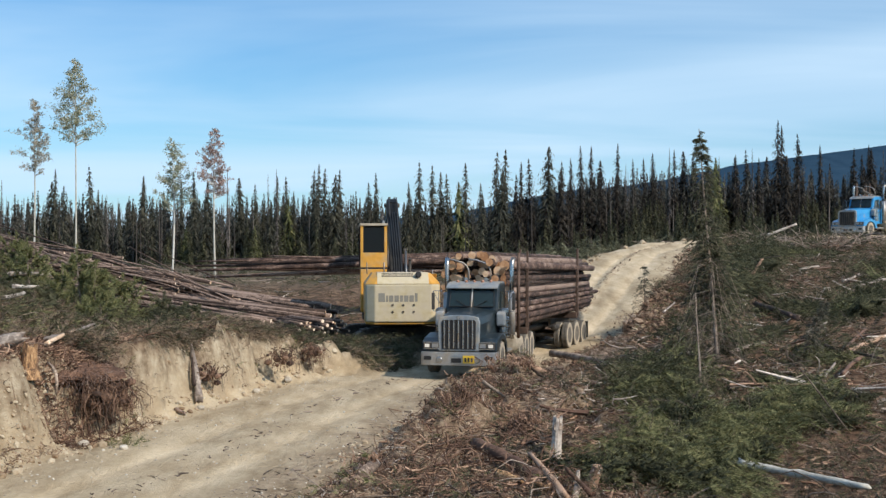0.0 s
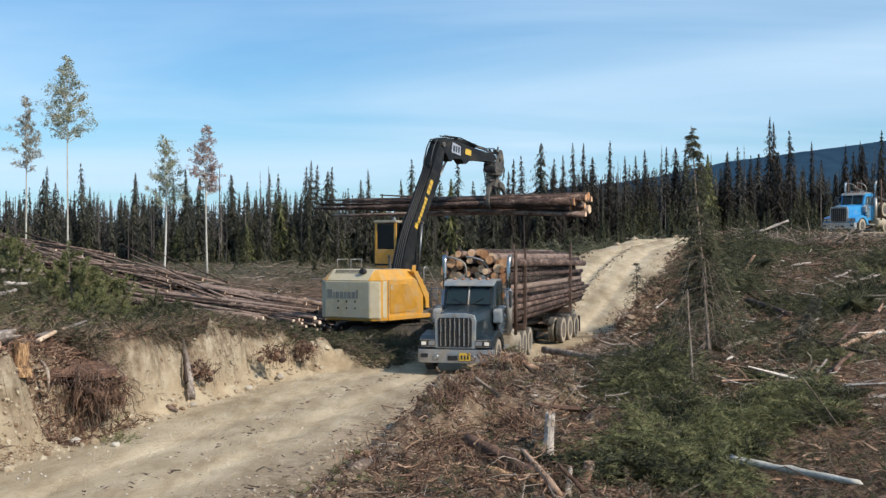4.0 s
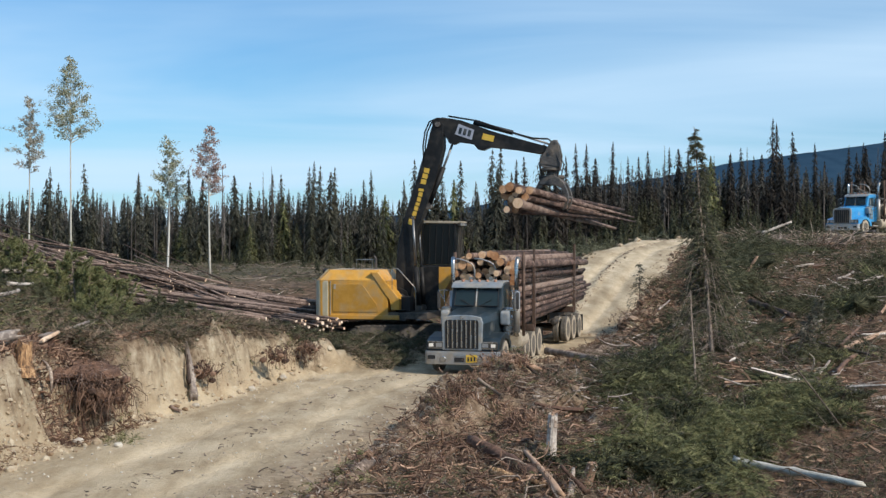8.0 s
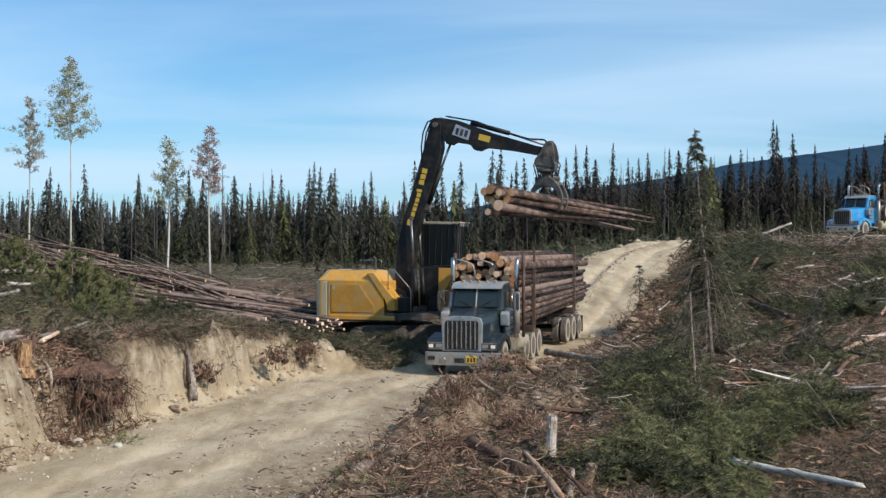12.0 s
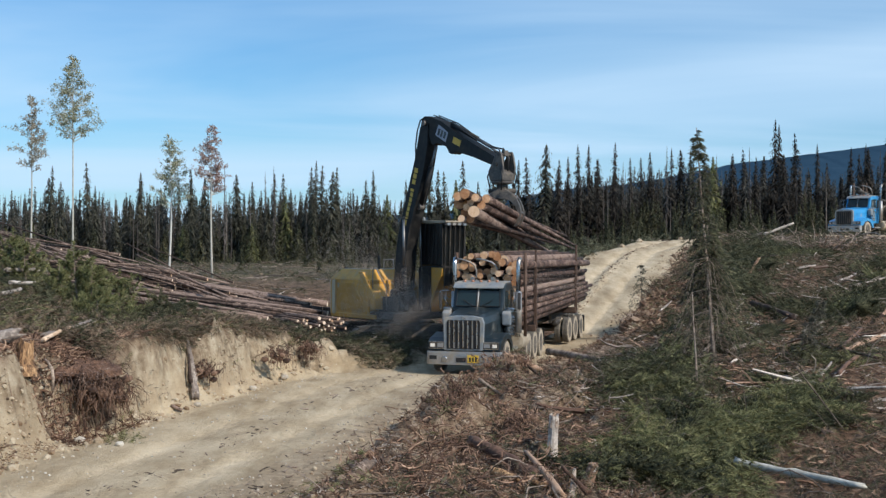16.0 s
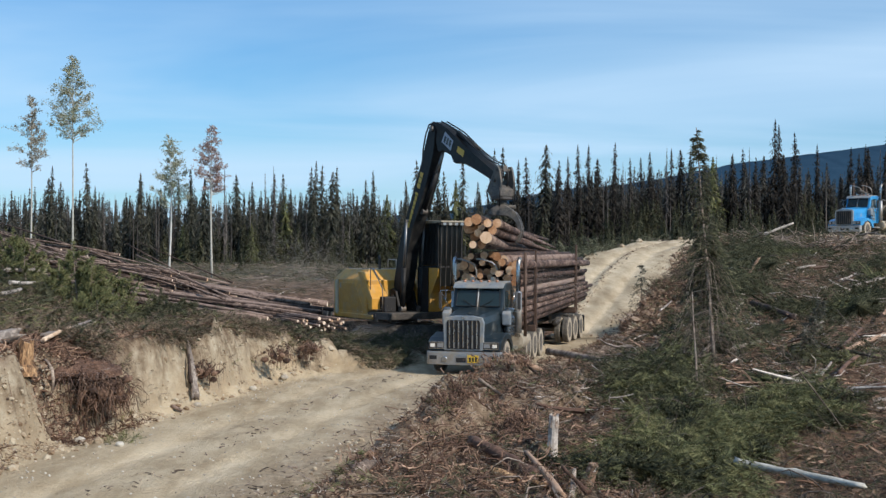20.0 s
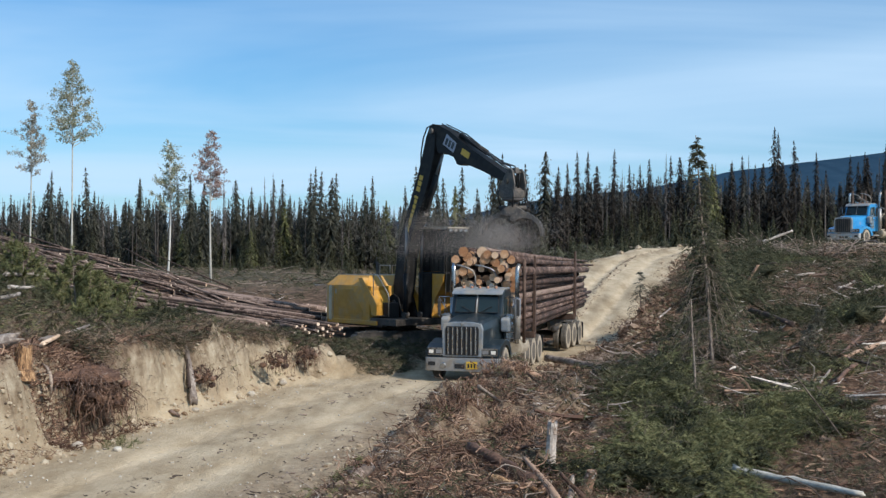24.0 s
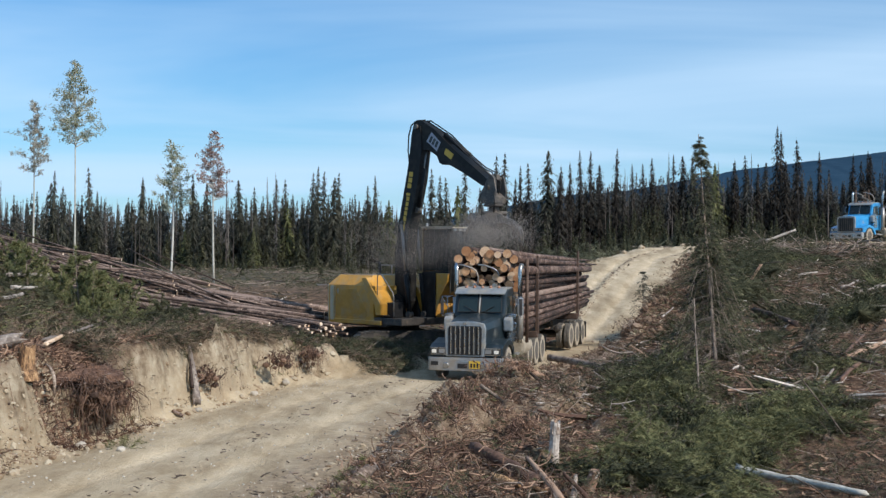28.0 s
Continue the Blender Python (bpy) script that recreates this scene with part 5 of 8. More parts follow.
# torn earth and roots on the near end of the bank
torn = region(lambda x, y, s, r: (s < -3.2) & (s > -6.0) & (s > -5.2) & (y > 25.0 + r.normal(0, 0.3, len(x))) & (y < 27.6 + r.normal(0, 0.5, len(x))), -11, -4, 24.5, 29.5)
lumps("bank_clods", 260, torn, (0.02, 0.12), DIRT, "dark reddish earth clods on the bank", "clods", 14)
sticks("slash_chips", 3600, torn, (0.04, 0.17), (0.006, 0.02), REDWOOD, "reddish torn bark on the bank", "wood debris", 15, 0.6, lift=0.08, bend=0.3)
sticks("root_fibres", 1600, torn, (0.08, 0.3), (0.004, 0.012), ROOT, "dark torn root fibres on the bank", "roots", 16, 0.6, lift=0.08, bend=0.35)


def cut_tops():
    """Conifer tops cut off and left lying on the slope, the bank and the rise."""
    r = np.random.default_rng(71)
    kinds = []
    for i in range(5):
        tv, tf, cv, cf = spruce_arrays(500 + i, girth=0.30, gaps=0.12, whorls=52, arms=11, per=12, tuft=0.026, bare=0.04, droop=0.75)
        a, b = mesh_object("stem", tv * np.array([1.6, 1.6, 1]), tf, DEADTREE), mesh_object("boughwork", cv, cf, (BOUGH, DARKBOUGH, DARKBOUGH, BRUSH, DARKBOUGH)[i])
        kinds.append((a.data, b.data))
        bpy.data.objects.remove(a)
        bpy.data.objects.remove(b)
    near = region(lambda x, y, s, r: (s > 7.4) & (lush(x, y) > 0.35) & (np.hypot(x - 6.3, y - 21.3) > 1.5), 2, 14, 21, 42)
    high = region(lambda x, y, s, r: (s > 7.2) & (lush(x, y) > 0.35), 7, 22, 42, 78)
    brow = region(lambda x, y, s, r: (s < -6.0) & (s > -16), -18, -4, 32, 46)
    for where, n, lo, hi, label in ((near, 34, 0.9, 1.9, "green cut conifer top lying on the slope"), (high, 34, 1.2, 2.6, "green cut conifer top lying along the rise"),
                                    (brow, 22, 0.8, 1.7, "dull green cut conifer top lying on the bank")):
        for x, y in where(r, n):
            k = int(r.integers(0, 5))
            h = r.uniform(lo, hi)
            root = empty("cut_conifer_top", pose(x, y, float(height(x, y)[0]) + 0.10, 0, 0, r.uniform(0, 360)) @ Matrix.Rotation(radians(r.uniform(72, 98)), 4, "X"),
                         label, "boughs", "cut conifer tops")
            root.scale = (h, h, h)
            for name, me in zip(("stem", "boughwork"), kinds[k]):
                o = new(name, me)
                o.parent = root
                if name == "boughwork":
                    tagged(o, kind="stuff")


cut_tops()
# ---- paints and metals ----
SLATE = material("slate_blue_paint", [(0.010, 0.018, 0.023), (0.014, 0.024, 0.030), (0.022, 0.034, 0.041)], 0.33, scale=0.9, dust=0.10, dust_colour=(0.22, 0.21, 0.18))
SKYBLUE = material("bright_blue_paint", [(0.022, 0.21, 0.47), (0.034, 0.265, 0.55), (0.05, 0.31, 0.60)], 0.28, scale=0.9, dust=0.06)
VISOR = material("pale_silver_paint", [(0.16, 0.185, 0.20), (0.24, 0.27, 0.29), (0.32, 0.34, 0.35)], 0.4, metal=0.2, scale=1.2, dust=0.35)
CHROME = material("chrome", [(0.36, 0.37, 0.38), (0.52, 0.53, 0.54)], 0.22, metal=1.0, scale=2.0, dust=0.3)
ALU = material("dull_aluminium", [(0.27, 0.275, 0.28), (0.37, 0.375, 0.38), (0.45, 0.45, 0.44)], 0.45, metal=0.75, scale=1.6, dust=0.45)
IRON = material("dark_frame_steel", [(0.03, 0.028, 0.026), (0.06, 0.055, 0.05), (0.11, 0.095, 0.08)], 0.6, metal=0.3, scale=2.0, dust=0.28, dust_colour=(0.24, 0.20, 0.15))
RUST = material("rusty_stake_steel", [(0.05, 0.035, 0.028), (0.11, 0.07, 0.05), (0.17, 0.11, 0.08)], 0.75, metal=0.3, scale=2.5, bump=0.2)
TYRE = material("dusty_tyre", [(0.05, 0.046, 0.04), (0.11, 0.10, 0.085), (0.20, 0.18, 0.145)], 0.95, scale=1.6, bump=0.3)
DUSTY = material("dust_coated_steel", [(0.26, 0.22, 0.16), (0.38, 0.33, 0.25), (0.46, 0.40, 0.31)], 0.9, scale=1.4)
BLACKBAR = material("black_gap", [(0.010, 0.010, 0.011), (0.02, 0.02, 0.02)], 0.7, scale=2)
PLATE = material("amber_plate", [(0.62, 0.40, 0.03), (0.75, 0.50, 0.05)], 0.5, scale=3)
AMBER = material("amber_lens", [(0.36, 0.18, 0.11), (0.46, 0.25, 0.16)], 0.25, scale=3)
YELLOW = material("loader_yellow_paint", [(0.51, 0.25, 0.032), (0.59, 0.30, 0.045), (0.67, 0.355, 0.065)], 0.42, scale=0.7, dust=0.3, dust_colour=(0.40, 0.31, 0.18))
# the loader's yellow darkened, with the door recess's shade in the paint
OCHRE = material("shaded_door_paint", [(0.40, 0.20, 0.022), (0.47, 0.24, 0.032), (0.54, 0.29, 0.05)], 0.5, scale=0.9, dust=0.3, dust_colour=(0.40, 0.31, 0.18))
CREAM = material("dusty_counterweight_paint", [(0.42, 0.34, 0.17), (0.52, 0.45, 0.29), (0.58, 0.52, 0.37)], 0.55, scale=0.6, dust=0.5, dust_colour=(0.50, 0.44, 0.33))
BOOMGREY = material("boom_charcoal_paint", [(0.007, 0.0075, 0.008), (0.012, 0.0125, 0.013), (0.024, 0.024, 0.023)], 0.52, scale=0.8, dust=0.22, dust_colour=(0.065, 0.059, 0.050), specular=0.25)
HOSE = material("black_rubber", [(0.012, 0.012, 0.012), (0.025, 0.025, 0.025)], 0.5, scale=3)
ROD = material("piston_rod_steel", [(0.16, 0.165, 0.17), (0.26, 0.265, 0.27)], 0.42, metal=0.8, scale=2, dust=0.2)
WORN = material("worn_grapple_steel", [(0.05, 0.046, 0.042), (0.105, 0.097, 0.088), (0.19, 0.175, 0.155)], 0.55, metal=0.3, scale=2.5, dust=0.3, dust_colour=(0.24, 0.19, 0.14))
LETTERGREY = material("faded_letter_grey", [(0.20, 0.19, 0.16), (0.26, 0.25, 0.21)], 0.6, scale=3)
LETTERGOLD = material("letter_gold", [(0.60, 0.38, 0.04), (0.70, 0.46, 0.07)], 0.5, scale=3)
PLAQUE = material("pale_plaque", [(0.30, 0.32, 0.38), (0.42, 0.44, 0.50)], 0.5, scale=5)


def glass_material(name, tint, rough=0.06, specular=0.5):
    m = bpy.data.materials.new(name)
    m.use_nodes = True
    b = m.node_tree.nodes["Principled BSDF"]
    b.inputs["Base Color"].default_value = (*tint, 1)
    b.inputs["Roughness"].default_value = rough
    b.inputs["Specular IOR Level"].default_value = specular
    b.inputs["Transmission Weight"].default_value = 0.35
    b.inputs["IOR"].default_value = 1.45
    return m


GLASS = glass_material("tinted_windscreen", (0.025, 0.045, 0.048))
DARKGLASS = glass_material("dark_cab_glass", (0.012, 0.014, 0.014), 0.3, 0.2)


def lamp_material(name, colour, strength):
    m = bpy.data.materials.new(name)
    m.use_nodes = True
    b = m.node_tree.nodes["Principled BSDF"]
    b.inputs["Base Color"].default_value = (*colour, 1)
    b.inputs["Emission Color"].default_value = (*colour, 1)
    b.inputs["Emission Strength"].default_value = strength
    return m


LIT = lamp_material("lit_headlamp", (0.72, 0.68, 0.60), 0.12)


def frame_bar(points, r, mat, parent, name, sides=6, label=""):
    return part(name, rings(points, r, sides), mat, parent, label, soft=True)


def wheel(parent, x, y, z, side, r=0.53, w=0.12, dual=False):
    """A wheel with its tyre and rim; a dual pair where told. side: +1 shows its face to +x."""
    for k in range(2 if dual else 1):
        cx = x - side * k * 0.33
        t = part("tyre", turned([(r * 0.62, -w), (r * 0.93, -w), (r, -w * 0.72), (r, -w * 0.22), (r * 0.985, -w * 0.2), (r * 0.985, w * 0.2), (r, w * 0.22),
                                 (r, w * 0.72), (r * 0.93, w), (r * 0.62, w)], (cx, y, z), (1, 0, 0), 28), TYRE, parent, soft=False)
        part("rim", turned([(r * 0.60, w * 0.95), (r * 0.56, w * 0.9), (r * 0.50, w * (0.2 if k == 0 else 0.5)), (r * 0.24, w * 0.1), (r * 0.235, w * 0.1)],
                           (cx, y, z), (side, 0, 0), 20), DUSTY if k else IRON, t)
        part("sidewall", turned([(r * 0.61, w * 0.99), (r * 0.64, w * 1.03), (r * 0.90, w * 1.03), (r * 0.94, w * 0.98)], (cx, y, z), (side, 0, 0), 28), DUSTY, t, "dust-coated sidewall")
        part("hub", turned([(r * 0.24, 0), (r * 0.24, w * 0.8), (r * 0.16, w * 0.95), (0.02, w)], (cx, y, z), (side, 0, 0), 14), DUSTY, t)


def hood_mesh():
    """Sections from the grille back to the cowl, arched on top."""
    bm = bmesh.new()
    loops = []
    for y, w, top, low in ((0.16, 0.60, 1.86, 0.80), (0.35, 0.64, 1.91, 0.82), (0.9, 0.72, 1.96, 0.95), (1.5, 0.80, 2.0, 1.05), (2.15, 0.86, 2.05, 1.05)):
        pts = [(-w, low), (-w * 1.01, top - 0.30), (-w * 0.93, top - 0.10), (-w * 0.74, top - 0.015), (-w * 0.3, top + 0.02), (0, top + 0.05),
               (w * 0.3, top + 0.02), (w * 0.74, top - 0.015), (w * 0.93, top - 0.10), (w * 1.01, top - 0.30), (w, low)]
        loops.append([bm.verts.new((p[0], y, p[1])) for p in pts])
    for A, B in zip(loops, loops[1:]):
        for i in range(len(A) - 1):
            bm.faces.new((A[i], A[i + 1], B[i + 1], B[i]))
    bm.faces.new(loops[0][::-1])
    bm.faces.new(loops[-1])
    return bm


def build_tractor(name, m, paint, label, lit=True):
    """A conventional logging tractor. Its origin is on the ground under the bumper's middle; y runs to its rear."""
    t = empty(name, m, label, "truck")
    bumper = part("bumper", prism([(-1.24, 0.16), (-1.16, 0.02), (-0.9, -0.03), (0.9, -0.03), (1.16, 0.02), (1.24, 0.16), (1.24, 0.24), (-1.24, 0.24)], 0.33, 0.75, "z", 0.02), ALU, t, "dull aluminium bumper")
    for s in (-1, 1):
        part("fog_lamp", turned([(0.10, 0), (0.095, 0.02), (0.07, 0.035)], (s * 0.60, -0.03, 0.51), (0, -1, 0), 16), CHROME, bumper)
        part("bumper_recess", box(s * 0.98 - 0.12, s * 0.98 + 0.12, -0.034, 0.0, 0.50, 0.62), BLACKBAR, bumper)
    part("tow_hook", box(-0.22, 0.10, -0.05, 0.02, 0.42, 0.56, 0.01), BLACKBAR, bumper)
    part("name_strip", box(-0.24, 0.14, -0.045, -0.03, 0.60, 0.69), VISOR, bumper)
    if not lit:
        part("tow_pin", box(0.2, 0.4, -0.05, -0.03, 0.44, 0.56), BLACKBAR, bumper)
    plate = bumper if not lit else part("number_plate", box(0.16, 0.52, -0.06, -0.04, 0.41, 0.65), PLATE, bumper, "amber plate with dark bars")
    for k in range(3 if lit else 0):
        part("plate_bar", box(0.21 + k * 0.10, 0.27 + k * 0.10, -0.066, -0.058, 0.45, 0.58), BLACKBAR, plate)
    # grille
    g = part("grille_surround", prism([(-0.64, 0.78), (0.64, 0.78), (0.67, 1.67), (0.61, 1.84), (0.3, 1.90), (-0.3, 1.90), (-0.61, 1.84), (-0.67, 1.67)], 0.05, 0.22, "y", 0.03), VISOR, t, "silver grille shell")
    part("grille_core", prism([(-0.54, 0.84), (0.54, 0.84), (0.55, 1.68), (0.50, 1.76), (-0.50, 1.76), (-0.55, 1.68)], 0.03, 0.10, "y"), BLACKBAR, g)
    for k in range(7):
        x = -0.45 + 0.15 * k
        part("grille_bar", box(x - 0.022, x + 0.022, 0.0, 0.05, 0.86, 1.75, 0.008), CHROME if lit else IRON, g)
    part("grille_badge", box(-0.05, 0.05, 0.035, 0.06, 1.79, 1.88, 0.01), CHROME, g)
    hood = part("hood", hood_mesh(), paint, t)
    for s in (-1, 1):
        fender = prism([(0.12, 0.76), (0.16, 1.05), (0.5, 1.17), (1.2, 1.30), (1.75, 1.20), (2.1, 0.95), (2.2, 0.62), (1.98, 0.62), (1.86, 0.90), (1.55, 1.10), (1.15, 1.15), (0.75, 1.05), (0.52, 0.76)],
                       min(s * 0.60, s * 1.2), max(s * 0.60, s * 1.2), "x", 0.035)
        part("fender", fender, paint, t)
        h = part("headlamp_housing", box(s * 0.88 - 0.27, s * 0.88 + 0.27, 0.06, 0.24, 0.83, 1.06, 0.025), IRON, t, "dark headlamp housing")
        part("headlamp", box(s * 1.02 - 0.075, s * 1.02 + 0.075, 0.045, 0.07, 0.885, 0.995, 0.01), LIT if lit else ALU, h, "lit headlamp" if lit else "unlit headlamp")
        part("turn_lamp", box(s * 0.76 - 0.10, s * 0.76 + 0.10, 0.048, 0.07, 0.88, 1.01, 0.01), ALU, h)
        for z in (0.845, 1.045):
            part("trim_strip", box(s * 0.88 - 0.25, s * 0.88 + 0.25, 0.05, 0.07, z - 0.012, z + 0.012), CHROME, h)
        part("intake_box", prism([(1.80, 1.50), (2.08, 1.50), (2.10, 1.92), (1.98, 1.98), (1.80, 1.90)], min(s * 0.88, s * 1.16), max(s * 0.88, s * 1.16), "x", 0.05), VISOR, t, "silver air intake box")
        # air cleaner with its rain cap
        ac = part("air_cleaner", turned([(0.16, 0), (0.19, 0.03), (0.19, 0.62), (0.13, 0.68), (0.13, 0.78), (0.20, 0.80), (0.20, 0.90), (0.12, 0.95)], (s * 1.05, 2.25, 1.12), (0, 0, 1), 20), CHROME, t, soft=False)
        for k in range(3):
            part("band", turned([(0.197, 0), (0.197, 0.03)], (s * 1.05, 2.25, 1.25 + 0.2 * k), (0, 0, 1), 20), IRON, ac)
        # mirror on its bracket
        mb = frame_bar([(s * 0.98, 2.42, 1.95), (s * 1.36, 2.38, 1.95), (s * 1.36, 2.38, 2.62), (s * 0.98, 2.42, 2.62)], 0.018, CHROME, t, "mirror_bracket")
        frame_bar([(s * 1.0, 2.42, 1.97), (s * 1.34, 2.38, 2.55)], 0.012, CHROME, mb, "mirror_brace")
        part("mirror", box(s * 1.36 - 0.055, s * 1.36 + 0.055, 2.33, 2.40, 2.0, 2.56, 0.02), IRON, mb)
        frame_bar([(s * 1.18, 2.40, 1.95), (s * 1.18, 2.40, 2.62)], 0.012, CHROME, mb, "mirror_stay")
    # cab
    cab = part("cab", prism([(2.15, 0.95), (2.10, 2.02), (2.34, 2.72), (2.45, 2.82), (2.62, 2.88), (3.5, 2.90), (3.62, 2.84), (3.66, 0.95)], -0.87, 0.87, "x", 0.05), paint, t)
    visor = part("sun_visor", prism([(2.28, 2.76), (2.14, 2.71), (2.15, 2.745), (2.36, 2.87), (2.5, 2.905), (2.5, 2.87)], -0.86, 0.86, "x"), VISOR, t, "pale silver roof visor")
    roof = part("roof_cap", prism([(2.42, 2.86), (2.60, 2.925), (3.45, 2.935), (3.62, 2.87), (3.6, 2.83), (2.45, 2.82)], -0.85, 0.85, "x", 0.02), VISOR, t, "pale silver roof")
    for k in range(5):
        x = -0.56 + 0.28 * k
        part("clearance_lamp", turned([(0.055, 0), (0.05, 0.05), (0.02, 0.08)], (x, 2.58, 2.905), (0, -0.3, 1), 10), AMBER, roof)
    for x in (-0.3, 0.38):
        part("air_horn", turned([(0.075, 0), (0.05, 0.06), (0.025, 0.2), (0.022, 0.5), (0.03, 0.55)], (x, 2.66, 3.0), (0, 1, 0), 12), CHROME, roof)
    part("windscreen_divider", rings([(0, 2.05, 2.09), (0, 2.27, 2.71)], 0.022, 8), ALU, cab)
    for s in (-1, 1):
        wp = bmesh.new()
        q = [(s * 0.045, 2.098, 2.10), (s * 0.755, 2.118, 2.10), (s * 0.72, 2.328, 2.69), (s * 0.045, 2.315, 2.69)]
        off = Vector((0, -0.035, 0.012))
        A, B = [wp.verts.new(Vector(p) + off) for p in q], [wp.verts.new(Vector(p) + off * 0.2) for p in q]
        wp.faces.new(A)
        wp.faces.new(B[::-1])
        for i in range(4):
            wp.faces.new((A[i], B[i], B[(i + 1) % 4], A[(i + 1) % 4]))
        part("windscreen", wp, GLASS, cab)
        part("door_window", prism([(2.42, 2.05), (2.48, 2.60), (3.2, 2.64), (3.24, 2.02)], s * 0.866, s * 0.882, "x"), GLASS, cab)
        part("door_seam", box(min(s * 0.872, s * 0.877), max(s * 0.872, s * 0.877), 3.34, 3.36, 1.0, 2.7), BLACKBAR, cab)
        part("door_handle", box(min(s * 0.87, s * 0.91), max(s * 0.87, s * 0.91), 3.12, 3.28, 1.72, 1.77, 0.01), CHROME, cab)
        part("windscreen_gasket", rings([Vector(p) + Vector((0, -0.04, 0.012)) for p in q + q[:1]], 0.016, 6), BLACKBAR, cab)
        part("wiper", rings([(s * 0.15, 2.05, 2.12), (s * 0.52, 2.11, 2.32)], 0.012, 5), BLACKBAR, cab)
        part("cab_step", box(min(s * 0.8, s * 1.15), max(s * 0.8, s * 1.15), 2.35, 3.3, 0.62, 0.70, 0.01), ALU, t)
        # stack, muffler and elbow
        st = part("exhaust_pipe", rings([(s * 1.12, 3.42, 1.0), (s * 1.12, 3.42, 3.45), (s * 1.13, 3.46, 3.60), (s * 1.15, 3.56, 3.70)], [0.075, 0.075, 0.078, 0.08], 14), CHROME, t, soft=True)
        part("muffler_shield", rings([(s * 1.12, 3.42, 1.15), (s * 1.12, 3.42, 2.55)], 0.125, 16), ALU, st, "dull perforated muffler shield", soft=True)
        part("fuel_tank", turned([(0.20, 0), (0.31, 0.03), (0.33, 0.08), (0.33, 1.20), (0.31, 1.25), (0.20, 1.28)], (s * 0.92, 3.75, 0.82), (0, 1, 0), 22), DUSTY, t)
        part("frame_rail", box(s * 0.42 - 0.05, s * 0.42 + 0.05, 0.3, 8.1, 0.72, 0.98, 0.01), IRON, t)
        part("mud_flap", box(min(s * 0.72, s * 1.2), max(s * 0.72, s * 1.2), 8.2, 8.23, 0.35, 1.0), HOSE, t)
        wheel(t, s * 1.04, 1.22, 0.53, s, w=0.15)
        for y in (5.0, 6.25, 7.5):
            wheel(t, s * 1.08, y, 0.53, s, dual=True)
            part("axle", rings([(0, y, 0.53), (s * 0.7, y, 0.53)], 0.09, 10), IRON, t)
    # head rack behind the cab
    for x in (-1.22, -0.42, 0.34, 1.24):
        y = 3.72 if abs(x) < 1 else 4.1
        frame_bar([(x, y, 0.98), (x, y, 2.95 if abs(x) < 1 else 3.9)], 0.045 if abs(x) < 1 else 0.06, RUST if abs(x) > 1 else ALU, t, "rack_post", 8)
    for x in (-0.42, 0.34):
        frame_bar([(x, 3.72, 2.9), (x, 3.70, 3.28), (x - 0.06, 3.66, 3.46), (x - 0.2, 3.63, 3.56), (x - 0.5, 3.62, 3.66), (x - 0.75, 3.62, 3.68)], 0.03, ALU, t, "air_line_hoop", 8)
    part("rack_panel", box(-1.05, 1.05, 3.74, 3.78, 1.0, 2.75, 0.01), IRON, t)
    # front bunk
    bunk = part("bunk", box(-1.25, 1.25, 6.05, 6.35, 1.02, 1.25, 0.03), RUST, t)
    for s in (-1, 1):
        part("stake", prism([(s * 1.16, 1.15), (s * 1.28, 1.15), (s * 1.27, 4.0), (s * 1.20, 4.0)], 6.13, 6.27, "y", 0.01), RUST, bunk, "rusty load stake")
    part("bunk_pedestal", box(-0.55, 0.55, 5.95, 6.45, 0.95, 1.06, 0.02), IRON, t)
    return t


def build_trailer(name, m, label):
    """The pole trailer: origin on the ground under the front bunk, y to the rear."""
    t = empty(name, m, label, "trailer")
    part("reach_pole", rings([(0, 0.2, 0.95), (0, 9.0, 1.05)], 0.11, 10), IRON, t)
    bunk = part("bunk", box(-1.25, 1.25, 7.55, 7.87, 1.30, 1.55, 0.03), RUST, t)
    for s in (-1, 1):
        part("stake", prism([(s * 1.17, 1.42), (s * 1.29, 1.42), (s * 1.28, 4.2), (s * 1.21, 4.2)], 7.63, 7.79, "y", 0.01), RUST, bunk, "rusty load stake")
        part("frame_rail", box(s * 0.40 - 0.06, s * 0.40 + 0.06, 6.4, 9.6, 0.92, 1.30, 0.02), IRON, t)
        part("spring_hanger", box(s * 0.46, s * 0.66, 7.0, 8.7, 0.75, 1.02, 0.03) if s > 0 else box(-0.66, -0.46, 7.0, 8.7, 0.75, 1.02, 0.03), IRON, t)
        part("air_tank", turned([(0.06, 0), (0.13, 0.04), (0.13, 0.6), (0.06, 0.64)], (s * 0.75, 5.7, 1.0), (0, 1, 0), 14), IRON, t)
        part("mud_flap", box(min(s * 0.72, s * 1.2), max(s * 0.72, s * 1.2), 9.85, 9.88, 0.4, 1.1), HOSE, t)
        for y in (6.6, 7.85, 9.1):
            wheel(t, s * 1.08, y, 0.66, s, dual=True)
            part("axle", rings([(0, y, 0.66), (s * 0.7, y, 0.66)], 0.09, 10), IRON, t)
    return t


# ---- the loaded truck ----
TRUCK_END, TRAIL_END = pose(0.585, 38.8, 0.0, 0, 0, -14.5), pose(2.11, 44.7, 0.0, 0, 0, -17.2)
truck = build_tractor("logging_truck", TRUCK_END, SLATE, "slate blue logging truck with lit headlamps, backed up beside the loader")
trailer = build_trailer("pole_trailer", TRAIL_END, "dusty two-axle pole trailer under the log load")


